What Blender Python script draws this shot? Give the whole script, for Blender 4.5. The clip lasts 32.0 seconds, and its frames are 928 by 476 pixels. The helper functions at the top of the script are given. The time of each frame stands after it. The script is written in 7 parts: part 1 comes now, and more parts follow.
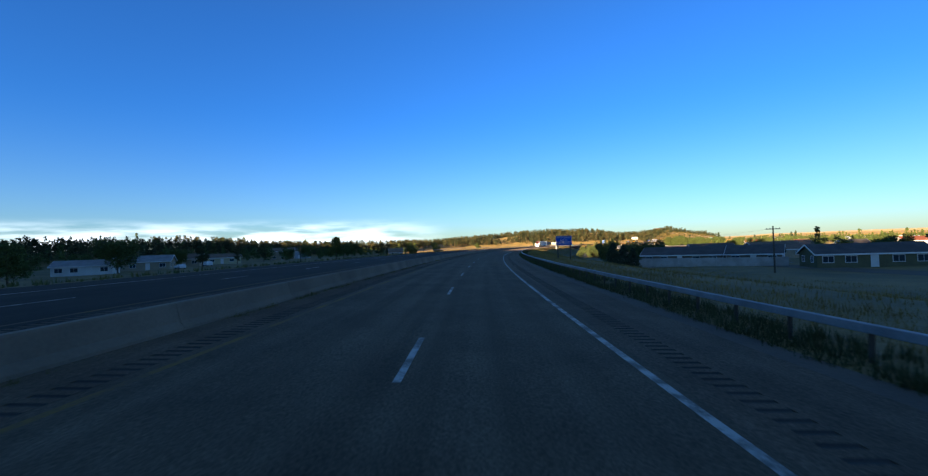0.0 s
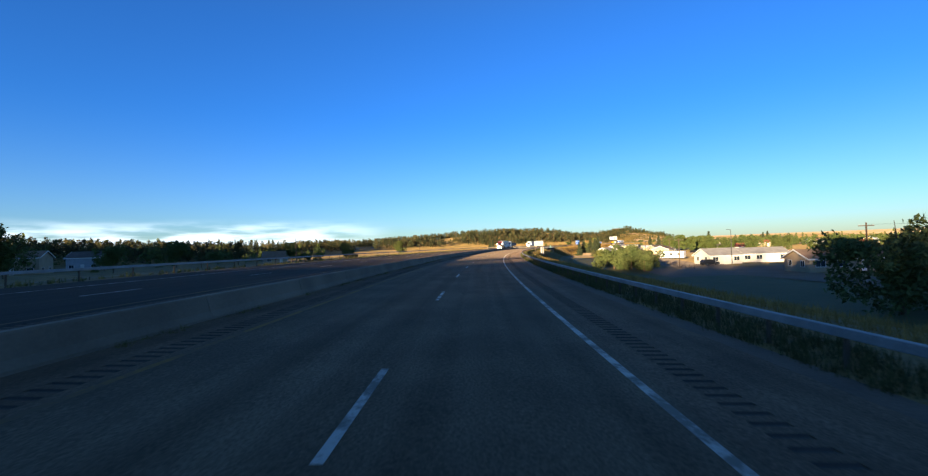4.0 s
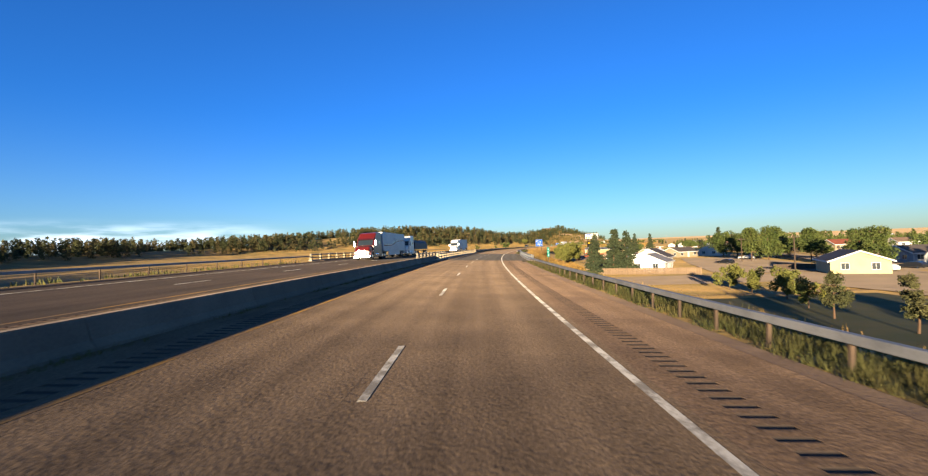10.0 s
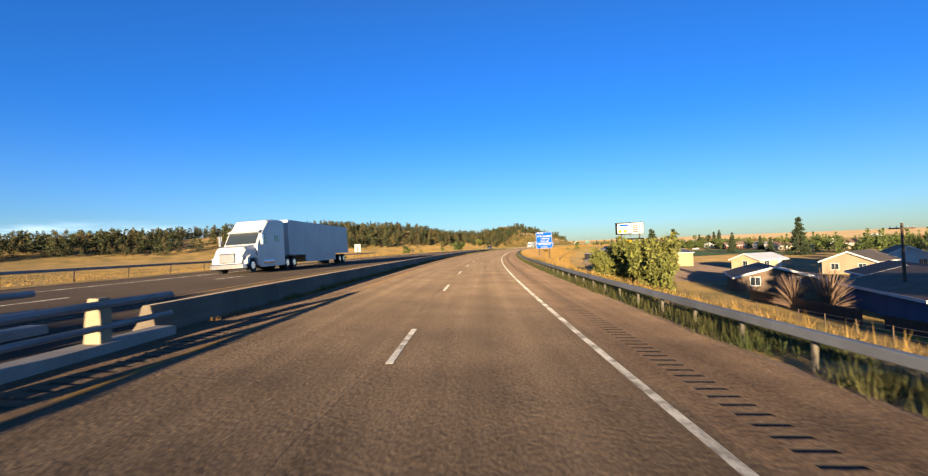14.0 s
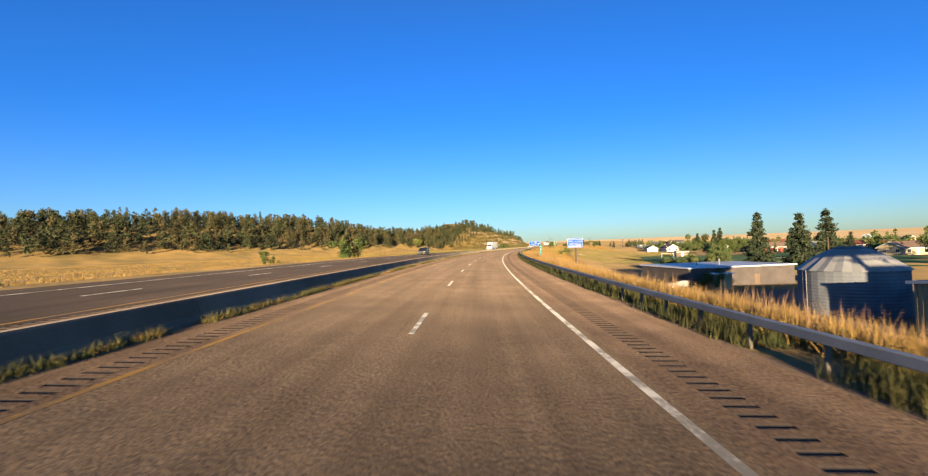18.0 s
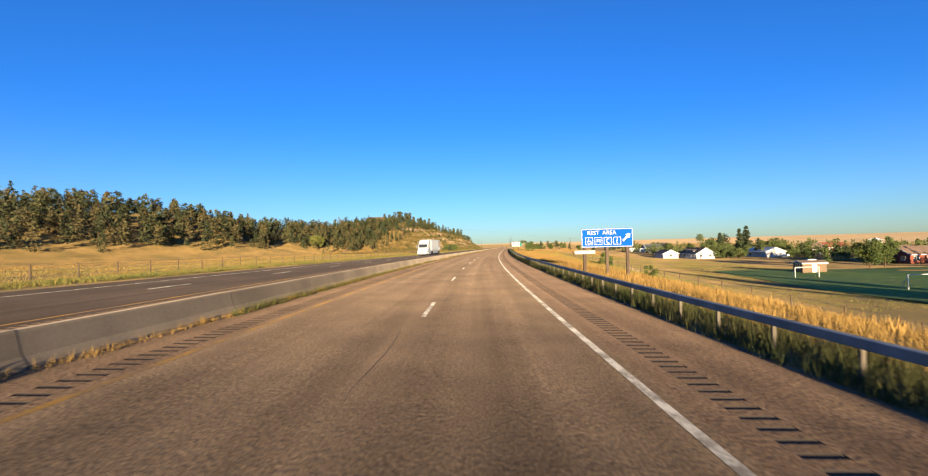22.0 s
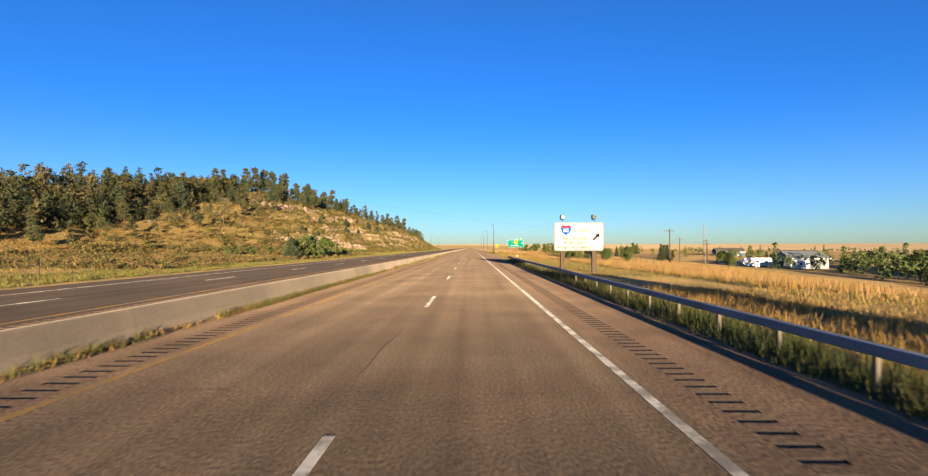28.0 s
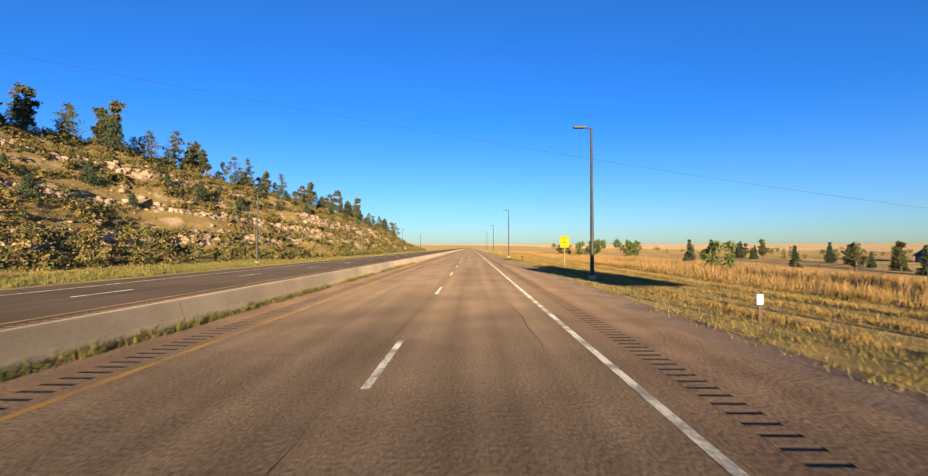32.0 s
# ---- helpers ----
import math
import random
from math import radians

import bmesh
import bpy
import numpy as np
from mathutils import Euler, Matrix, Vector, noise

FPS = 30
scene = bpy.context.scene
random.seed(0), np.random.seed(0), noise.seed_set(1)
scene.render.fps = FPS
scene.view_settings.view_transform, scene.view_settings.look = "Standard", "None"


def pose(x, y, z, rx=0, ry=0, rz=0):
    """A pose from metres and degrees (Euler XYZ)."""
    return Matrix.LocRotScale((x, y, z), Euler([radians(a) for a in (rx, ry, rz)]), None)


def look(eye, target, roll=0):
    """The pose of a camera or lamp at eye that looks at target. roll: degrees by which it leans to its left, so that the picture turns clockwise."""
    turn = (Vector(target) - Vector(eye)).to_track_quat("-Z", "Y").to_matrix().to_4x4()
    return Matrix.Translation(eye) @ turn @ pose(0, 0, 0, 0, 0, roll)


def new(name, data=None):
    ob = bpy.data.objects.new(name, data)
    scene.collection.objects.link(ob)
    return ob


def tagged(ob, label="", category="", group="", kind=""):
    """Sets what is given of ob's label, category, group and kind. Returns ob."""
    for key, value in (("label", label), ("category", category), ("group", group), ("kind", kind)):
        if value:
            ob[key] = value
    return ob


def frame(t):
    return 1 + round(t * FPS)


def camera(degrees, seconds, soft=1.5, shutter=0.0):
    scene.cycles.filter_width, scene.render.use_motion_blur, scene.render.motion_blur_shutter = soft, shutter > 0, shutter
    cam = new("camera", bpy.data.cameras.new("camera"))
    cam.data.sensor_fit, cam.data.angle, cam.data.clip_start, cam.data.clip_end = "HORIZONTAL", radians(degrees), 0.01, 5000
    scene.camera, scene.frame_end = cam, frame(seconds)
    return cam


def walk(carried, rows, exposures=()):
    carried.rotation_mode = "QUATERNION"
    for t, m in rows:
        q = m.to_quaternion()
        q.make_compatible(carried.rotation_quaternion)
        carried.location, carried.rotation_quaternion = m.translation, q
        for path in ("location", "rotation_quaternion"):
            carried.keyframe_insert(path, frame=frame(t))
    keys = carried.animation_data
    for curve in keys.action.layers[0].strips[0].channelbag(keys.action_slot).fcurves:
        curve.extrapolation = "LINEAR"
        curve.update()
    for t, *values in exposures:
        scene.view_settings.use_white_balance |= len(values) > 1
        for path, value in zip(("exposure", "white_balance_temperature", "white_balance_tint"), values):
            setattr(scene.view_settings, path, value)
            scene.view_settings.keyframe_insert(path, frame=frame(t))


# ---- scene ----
# road alignment: arc length s along the eastbound lane, offset d to the right
KAPPA = [(-700, 9.5), (0, 9.5), (60, 10.6), (120, 11.4), (250, 11.2), (350, 9.6), (420, 9.7), (470, 10.7),
         (600, 10.8), (650, 9.6), (700, 7.4), (750, 3.7), (800, 0.4), (850, 0), (4500, 0)]
GS = np.arange(-700, 4501, 1.0)
_k = np.interp(GS, [a for a, _ in KAPPA], [b * 1e-4 for _, b in KAPPA])
GH = np.concatenate([[0], np.cumsum((_k[1:] + _k[:-1]) / 2)])
GH = GH[-1] - GH
GX = np.concatenate([[0], np.cumsum(-np.sin((GH[1:] + GH[:-1]) / 2))])
GY = np.concatenate([[0], np.cumsum(np.cos((GH[1:] + GH[:-1]) / 2))])
GX -= GX[1410]
GY -= GY[1410]


def head(s):
    """Heading in radians, to the left of +y."""
    return np.interp(s, GS, GH)


def plan(s, d):
    """World x, y of arc length s and offset d."""
    h = head(s)
    return np.interp(s, GS, GX) + np.cos(h) * d, np.interp(s, GS, GY) + np.sin(h) * d


def bank(s):
    return np.interp(s, [600, 780], [0.035, 0.0])


EYE = 1.89
SPEED = 29.6
cam = camera(92.2, 32.0, soft=1.2, shutter=0.06)
rows = []
for i in range(65):
    t = i * 0.5
    s = SPEED * t
    x, y = plan(s, float(np.interp(t, [0, 1, 2, 3], [-0.30, -0.14, -0.06, 0.0])))
    roll = math.degrees(math.atan(bank(s)))
    rows.append((t, pose(float(x), float(y), EYE, 90 + 1.2, roll, math.degrees(head(s)) + 0.92)))
walk(cam, rows, exposures=((0.0, 1.98, 6900, 10), (3.0, 1.95, 6850, 10), (7.0, 1.80, 6600, 10), (10.0, 1.73, 6500, 10), (32.0, 1.75, 6500, 10)))

# ---- world and sun ----
SUN_EL = radians(5.8)
SHADOW = Vector((-0.143, 0.990, 0))          # the way the shadows fall
world = bpy.data.worlds.new("sky")
scene.world = world
world.use_nodes = True
nt = world.node_tree
sky = nt.nodes.new("ShaderNodeTexSky")
sky.sky_type = 'NISHITA'
sky.sun_disc = False
sky.sun_elevation = SUN_EL
sky.sun_rotation = radians(172)
sky.air_density, sky.dust_density, sky.ozone_density, sky.altitude = 1.0, 0.9, 3.0, 1500
tint = nt.nodes.new("ShaderNodeMix")
tint.data_type, tint.blend_type = 'RGBA', 'MULTIPLY'
tint.inputs["Factor"].default_value = 1.0
nt.links.new(sky.outputs[0], tint.inputs["A"])
up_co, up_z, up_k, up_c = nt.nodes.new("ShaderNodeTexCoord"), nt.nodes.new("ShaderNodeSeparateXYZ"), nt.nodes.new("ShaderNodeMapRange"), nt.nodes.new("ShaderNodeMix")
up_c.data_type = 'RGBA'
up_c.inputs["A"].default_value, up_c.inputs["B"].default_value = (0.96, 1.13, 1.43, 1), (0.33, 0.95, 1.72, 1)
up_k.inputs["From Min"].default_value, up_k.inputs["From Max"].default_value = 0.0, 0.30
up_k.interpolation_type = 'SMOOTHSTEP'
nt.links.new(up_co.outputs["Generated"], up_z.inputs[0])
nt.links.new(up_z.outputs["Z"], up_k.inputs["Value"])
nt.links.new(up_k.outputs[0], up_c.inputs["Factor"])
# overhead the sky is paler
up_k2, up_c2 = nt.nodes.new("ShaderNodeMapRange"), nt.nodes.new("ShaderNodeMix")
up_c2.data_type = 'RGBA'
up_k2.inputs["From Min"].default_value, up_k2.inputs["From Max"].default_value = 0.42, 0.75
up_k2.interpolation_type = 'SMOOTHSTEP'
nt.links.new(up_z.outputs["Z"], up_k2.inputs["Value"])
nt.links.new(up_k2.outputs[0], up_c2.inputs["Factor"])
nt.links.new(up_c.outputs["Result"], up_c2.inputs["A"])
up_c2.inputs["B"].default_value = (0.92, 0.95, 1.0, 1)
nt.links.new(up_c2.outputs["Result"], tint.inputs["B"])


def sky_cloud():
    """A bank of thin cloud low in the north-west."""
    n, l = nt.nodes, nt.links
    tc = n.new("ShaderNodeTexCoord")
    sep = n.new("ShaderNodeSeparateXYZ")
    l.new(tc.outputs["Generated"], sep.inputs[0])
    mp = n.new("ShaderNodeMapping")
    mp.inputs["Scale"].default_value = (5, 5, 34)
    l.new(tc.outputs["Generated"], mp.inputs["Vector"])
    nz = n.new("ShaderNodeTexNoise")
    nz.inputs["Scale"].default_value, nz.inputs["Detail"].default_value = 1.6, 6
    l.new(mp.outputs[0], nz.inputs["Vector"])

    def ramp(src, a, b_):
        r = n.new("ShaderNodeMapRange")
        r.interpolation_type = 'SMOOTHSTEP'
        r.inputs["From Min"].default_value, r.inputs["From Max"].default_value = a, b_
        l.new(src, r.inputs["Value"])
        return r.outputs[0]

    def times(a, b_):
        m = n.new("ShaderNodeMath")
        m.operation = 'MULTIPLY'
        l.new(a, m.inputs[0])
        l.new(b_, m.inputs[1])
        return m.outputs[0]

    dot = n.new("ShaderNodeVectorMath")
    dot.operation = 'DOT_PRODUCT'
    dot.inputs[1].default_value = (-0.97, 0.24, 0)
    l.new(tc.outputs["Generated"], dot.inputs[0])
    k = times(times(ramp(dot.outputs["Value"], 0.86, 0.975), ramp(nz.outputs["Fac"], 0.34, 0.72)), times(ramp(sep.outputs["Z"], 0.0, 0.025), ramp(sep.outputs["Z"], 0.075, 0.030)))
    mx = n.new("ShaderNodeMix")
    mx.data_type = 'RGBA'
    l.new(k, mx.inputs["Factor"])
    l.new(tint.outputs["Result"], mx.inputs["A"])
    mx.inputs["B"].default_value = (8.2, 9.6, 11.2, 1)
    l.new(mx.outputs["Result"], n["Background"].inputs[0])


sky_cloud()
nt.nodes["Background"].inputs[1].default_value = 0.056
sun = new("sun", bpy.data.lights.new("sun", 'SUN'))
sun.data.energy = 5.0
sun.data.angle = radians(0.53)
sun.data.color = (1.0, 0.77, 0.48)
sun.matrix_world = look((0, 0, 50), Vector((0, 0, 50)) + SHADOW.normalized() * math.cos(SUN_EL) - Vector((0, 0, math.sin(SUN_EL))))


# ---- materials ----
def mat(name, c1, c2=None, scale=4.0, rough=0.8, bump=0.0, fine=40.0, metal=0.0, rand=0.0, island=False, spec=0.3, stretch=None, sharp=0.5, chalky=0.0):
    """Two colours mixed by coarse and fine noise, with relief. rand: brightness change from piece to piece; chalky: rough scattering that sends light back."""
    m = bpy.data.materials.new(name)
    m.use_nodes = True
    n, l = m.node_tree.nodes, m.node_tree.links
    b = n["Principled BSDF"]
    b.inputs["Roughness"].default_value = rough
    b.inputs["Metallic"].default_value = metal
    b.inputs["Diffuse Roughness"].default_value = chalky
    b.inputs["Specular IOR Level"].default_value = spec
    c2 = c2 or tuple(v * 0.8 for v in c1)
    tc = n.new("ShaderNodeNewGeometry")
    pos = tc.outputs["Position"]
    if stretch:
        tx = n.new("ShaderNodeTexCoord")
        mp = n.new("ShaderNodeMapping")
        mp.inputs["Scale"].default_value = stretch
        l.new(tx.outputs["Object"], mp.inputs["Vector"])
        pos = mp.outputs["Vector"]
    n1, n2 = n.new("ShaderNodeTexNoise"), n.new("ShaderNodeTexNoise")
    for k, sc in ((n1, scale), (n2, fine)):
        k.inputs["Scale"].default_value = 1.0 / sc if k is n1 else sc
        k.inputs["Detail"].default_value = 5
        l.new(pos, k.inputs["Vector"])
    ad = n.new("ShaderNodeMath")
    ad.operation = 'MULTIPLY_ADD'
    l.new(n2.outputs["Fac"], ad.inputs[0])
    ad.inputs[1].default_value = 0.45
    l.new(n1.outputs["Fac"], ad.inputs[2])
    rmp = n.new("ShaderNodeMapRange")
    rmp.inputs["From Min"].default_value = 0.72 - 0.25 * (1.2 - sharp)
    rmp.inputs["From Max"].default_value = 0.72 + 0.25 * (1.2 - sharp)
    l.new(ad.outputs[0], rmp.inputs["Value"])
    mx = n.new("ShaderNodeMix")
    mx.data_type = 'RGBA'
    mx.inputs["A"].default_value = (*c1, 1)
    mx.inputs["B"].default_value = (*c2, 1)
    l.new(rmp.outputs[0], mx.inputs["Factor"])
    col = mx.outputs["Result"]
    if rand:
        src = tc.outputs["Random Per Island"] if island else n.new("ShaderNodeObjectInfo").outputs["Random"]
        r2 = n.new("ShaderNodeMapRange")
        r2.inputs["To Min"].default_value, r2.inputs["To Max"].default_value = 1 - rand, 1 + rand
        l.new(src, r2.inputs["Value"])
        hs = n.new("ShaderNodeHueSaturation")
        l.new(r2.outputs[0], hs.inputs["Value"])
        l.new(col, hs.inputs["Color"])
        col = hs.outputs["Color"]
    l.new(col, b.inputs["Base Color"])
    if bump:
        bp = n.new("ShaderNodeBump")
        bp.inputs["Strength"].default_value = 1.0
        bp.inputs["Distance"].default_value = bump
        l.new(ad.outputs[0], bp.inputs["Height"])
        l.new(bp.outputs[0], b.inputs["Normal"])
    return m


ASPHALT = mat("worn_asphalt", (0.137, 0.098, 0.064), (0.097, 0.070, 0.047), 2.2, 0.95, 0.018, 16, spec=0.08, chalky=1.0)
ASPHALT_L = mat("dark_asphalt", (0.050, 0.038, 0.030), (0.035, 0.028, 0.022), 5.0, 0.95, 0.010, 22, spec=0.08, chalky=1.0)
DECK = mat("bridge_deck_asphalt", (0.055, 0.050, 0.042), (0.041, 0.037, 0.032), 4.0, 0.92, 0.008, 25, spec=0.1, chalky=1.0)


def rocky(m, c1, c2):
    """Bare sandstone where the ground is steep."""
    n, l = m.node_tree.nodes, m.node_tree.links
    b = n["Principled BSDF"]
    old = b.inputs["Base Color"].links[0].from_socket
    geo, sep, nz = n.new("ShaderNodeNewGeometry"), n.new("ShaderNodeSeparateXYZ"), n.new("ShaderNodeTexNoise")
    l.new(geo.outputs["Normal"], sep.inputs[0])
    l.new(geo.outputs["Position"], nz.inputs["Vector"])
    nz.inputs["Scale"].default_value, nz.inputs["Detail"].default_value = 0.45, 8
    ad = n.new("ShaderNodeMath")
    ad.operation = 'MULTIPLY_ADD'
    l.new(nz.outputs["Fac"], ad.inputs[0])
    ad.inputs[1].default_value = -0.34
    l.new(sep.outputs["Z"], ad.inputs[2])
    r = n.new("ShaderNodeMapRange")
    r.inputs["From Min"].default_value, r.inputs["From Max"].default_value = 0.54, 0.46
    l.new(ad.outputs[0], r.inputs["Value"])
    n2 = n.new("ShaderNodeTexNoise")
    n2.inputs["Scale"].default_value, n2.inputs["Detail"].default_value = 1.4, 9
    l.new(geo.outputs["Position"], n2.inputs["Vector"])
    mr = n.new("ShaderNodeMix")
    mr.data_type = 'RGBA'
    mr.inputs["A"].default_value, mr.inputs["B"].default_value = (*c1, 1), (*c2, 1)
    l.new(n2.outputs["Fac"], mr.inputs["Factor"])
    r3 = n.new("ShaderNodeMapRange")
    r3.inputs["From Min"].default_value, r3.inputs["From Max"].default_value = 0.80, 0.70
    l.new(ad.outputs[0], r3.inputs["Value"])
    soil = n.new("ShaderNodeMix")
    soil.data_type = 'RGBA'
    l.new(r3.outputs[0], soil.inputs["Factor"])
    l.new(old, soil.inputs["A"])
    soil.inputs["B"].default_value = (0.118, 0.084, 0.030, 1)
    old = soil.outputs["Result"]
    mx = n.new("ShaderNodeMix")
    mx.data_type = 'RGBA'
    l.new(r.outputs[0], mx.inputs["Factor"])
    l.new(old, mx.inputs["A"])
    l.new(mr.outputs["Result"], mx.inputs["B"])
    l.new(mx.outputs["Result"], b.inputs["Base Color"])


def lanes(m, amount=0.30, grit=0.35):
    """Streaks of wear along the lanes and speckled stones in the surface."""
    n, l = m.node_tree.nodes, m.node_tree.links
    b = n["Principled BSDF"]
    old = b.inputs["Base Color"].links[0].from_socket
    at, mp, nz = n.new("ShaderNodeAttribute"), n.new("ShaderNodeMapping"), n.new("ShaderNodeTexNoise")
    at.attribute_name = "lane"
    l.new(at.outputs["Vector"], mp.inputs["Vector"])
    mp.inputs["Scale"].default_value = (0.03, 1.5, 0)
    nz.inputs["Scale"].default_value, nz.inputs["Detail"].default_value = 1.0, 4
    l.new(mp.outputs[0], nz.inputs["Vector"])
    r1 = n.new("ShaderNodeMapRange")
    r1.inputs["From Min"].default_value, r1.inputs["From Max"].default_value = 0.3, 0.7
    r1.inputs["To Min"].default_value, r1.inputs["To Max"].default_value = 1 - amount, 1 + amount
    l.new(nz.outputs["Fac"], r1.inputs["Value"])
    geo, sp = n.new("ShaderNodeNewGeometry"), n.new("ShaderNodeTexNoise")
    sp.inputs["Scale"].default_value, sp.inputs["Detail"].default_value = 26, 3
    l.new(geo.outputs["Position"], sp.inputs["Vector"])
    r2 = n.new("ShaderNodeMapRange")
    r2.inputs["From Min"].default_value, r2.inputs["From Max"].default_value = 0.32, 0.68
    r2.inputs["To Min"].default_value, r2.inputs["To Max"].default_value = 1 - grit, 1 + grit
    l.new(sp.outputs["Fac"], r2.inputs["Value"])
    mu, hs = n.new("ShaderNodeMath"), n.new("ShaderNodeHueSaturation")
    mu.operation = 'MULTIPLY'
    l.new(r1.outputs[0], mu.inputs[0])
    l.new(r2.outputs[0], mu.inputs[1])
    l.new(mu.outputs[0], hs.inputs["Value"])
    l.new(old, hs.inputs["Color"])
    l.new(hs.outputs["Color"], b.inputs["Base Color"])


SHOULDER = mat("reddish_shoulder_asphalt", (0.140, 0.095, 0.062), (0.098, 0.067, 0.045), 1.6, 0.95, 0.02, 14, spec=0.08, chalky=1.0)
for m_ in (ASPHALT, ASPHALT_L, SHOULDER):
    lanes(m_, 0.22)
lanes(DECK, 0.22, 0.25)
STREET = mat("street_asphalt", (0.135, 0.106, 0.080), (0.102, 0.081, 0.062), 6.0, 0.95, 0.003, 20, spec=0.08, chalky=1.0)
GRAVEL = mat("shoulder_gravel", (0.123, 0.086, 0.058), (0.084, 0.058, 0.041), 1.2, 0.95, 0.02, 14, chalky=1.0)
WHITE_L = mat("worn_white_paint", (0.40, 0.385, 0.35), (0.155, 0.142, 0.122), 0.5, 0.8, 0.001, 18, sharp=0.8, spec=0.15, chalky=1.0)
YELLOW_L = mat("worn_yellow_paint", (0.195, 0.115, 0.032), (0.115, 0.080, 0.048), 1.4, 0.85, 0.001, 14, sharp=0.8, spec=0.1, chalky=1.0)
TAR = mat("crack_sealant", (0.055, 0.046, 0.038), (0.085, 0.068, 0.053), 1.5, 0.8, spec=0.1)
CONCRETE = mat("barrier_concrete", (0.222, 0.182, 0.138), (0.155, 0.127, 0.098), 2.2, 0.95, 0.004, 18, rand=0.08, spec=0.1, chalky=1.0)
CONCRETE2 = mat("kerb_concrete", (0.36, 0.33, 0.285), (0.25, 0.225, 0.195), 1.5, 0.9, 0.004, 18)
CREAM_C = mat("pale_cast_posts", (0.33, 0.28, 0.19), (0.24, 0.20, 0.135), 1.0, 0.9, 0.003, 18, spec=0.08)
STEEL = mat("galvanised_steel", (0.27, 0.275, 0.275), (0.18, 0.185, 0.185), 0.8, 0.65, 0.001, 30, metal=0.25, spec=0.15)
POST_M = mat("weathered_post_steel", (0.150, 0.130, 0.100), (0.095, 0.082, 0.065), 0.8, 0.8, 0.001, 30, spec=0.1)
STEEL_D = mat("dark_steel", (0.05, 0.05, 0.05), (0.03, 0.03, 0.03), 1, 0.5, metal=0.3)
WOOD = mat("weathered_wood", (0.095, 0.066, 0.046), (0.058, 0.042, 0.031), 0.7, 0.9, 0.004, 20, rand=0.15, stretch=(9, 9, 1))
WOOD_L = mat("pale_fence_wood", (0.21, 0.150, 0.095), (0.145, 0.10, 0.066), 0.6, 0.9, 0.003, 20, rand=0.15, stretch=(9, 9, 1))
GROUND = mat("dry_grassland", (0.205, 0.132, 0.045), (0.088, 0.067, 0.022), 9.0, 0.95, 0.12, 3.0, chalky=1.0)
rocky(GROUND, (0.27, 0.20, 0.135), (0.16, 0.115, 0.075))
STUBBLE = mat("wheat_stubble", (0.264, 0.185, 0.095), (0.185, 0.136, 0.070), 160.0, 0.95, 0.0, 0.02, chalky=1.0)
VERGE = mat("mown_verge", (0.215, 0.148, 0.045), (0.125, 0.096, 0.029), 1.1, 0.95, 0.03, 22.0, chalky=1.0)
LOT = mat("olive_rough_grass", (0.060, 0.066, 0.020), (0.092, 0.080, 0.026), 3.0, 0.95, 0.05, 8.0)
LAWN = mat("green_turf", (0.10, 0.20, 0.028), (0.07, 0.14, 0.022), 9, 0.95, 0.10, 9)
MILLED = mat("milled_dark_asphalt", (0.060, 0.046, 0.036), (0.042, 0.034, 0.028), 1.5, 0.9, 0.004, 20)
GRASS_GOLD = mat("golden_tall_grass", (0.30, 0.185, 0.052), (0.185, 0.115, 0.034), 3.0, 0.95, rand=0.3, island=True)
VERGE_TUFT = mat("mown_grass_blades", (0.190, 0.138, 0.042), (0.115, 0.090, 0.027), 1.5, 0.95, rand=0.3, island=True)
GRASS_GREEN = mat("green_weeds", (0.070, 0.085, 0.022), (0.135, 0.110, 0.034), 3.0, 0.9, rand=0.3, island=True)
GREEN_DEEP = mat("deep_green_weeds", (0.036, 0.048, 0.013), (0.078, 0.070, 0.022), 3.0, 0.9, rand=0.3, island=True)
ROCK = mat("pale_sandstone", (0.34, 0.240, 0.168), (0.20, 0.142, 0.100), 1.2, 0.95, 0.08, 5.0, rand=0.12, island=True)
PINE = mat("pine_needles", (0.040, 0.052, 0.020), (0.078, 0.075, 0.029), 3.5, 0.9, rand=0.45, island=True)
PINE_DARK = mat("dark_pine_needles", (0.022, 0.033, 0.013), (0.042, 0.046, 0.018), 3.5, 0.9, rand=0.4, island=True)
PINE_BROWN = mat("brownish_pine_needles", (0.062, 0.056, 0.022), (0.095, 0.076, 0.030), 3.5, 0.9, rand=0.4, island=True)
SPRUCE = mat("spruce_needles", (0.026, 0.042, 0.022), (0.046, 0.058, 0.026), 2.5, 0.9, rand=0.4, island=True)
LEAF = mat("broad_leaves", (0.046, 0.074, 0.017), (0.082, 0.098, 0.024), 3.5, 0.85, rand=0.4, island=True)
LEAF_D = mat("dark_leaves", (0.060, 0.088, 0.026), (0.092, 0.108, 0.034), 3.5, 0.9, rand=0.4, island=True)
LUSH = mat("green_roadside_grass", (0.125, 0.130, 0.028), (0.185, 0.160, 0.042), 3.0, 0.95, rand=0.3, island=True)
SEED = mat("purple_brown_seed_heads", (0.20, 0.115, 0.070), (0.30, 0.19, 0.085), 3.0, 0.9, rand=0.25, island=True)
SCRUB_G = mat("green_scrub", (0.062, 0.064, 0.018), (0.11, 0.090, 0.028), 2.0, 0.9, rand=0.4, island=True)
LEAF_Y = mat("yellow_green_leaves", (0.135, 0.135, 0.030), (0.095, 0.105, 0.024), 2.5, 0.85, rand=0.35, island=True)
SHRUB = mat("olive_scrub", (0.100, 0.082, 0.022), (0.165, 0.115, 0.038), 2.0, 0.9, rand=0.4, island=True)
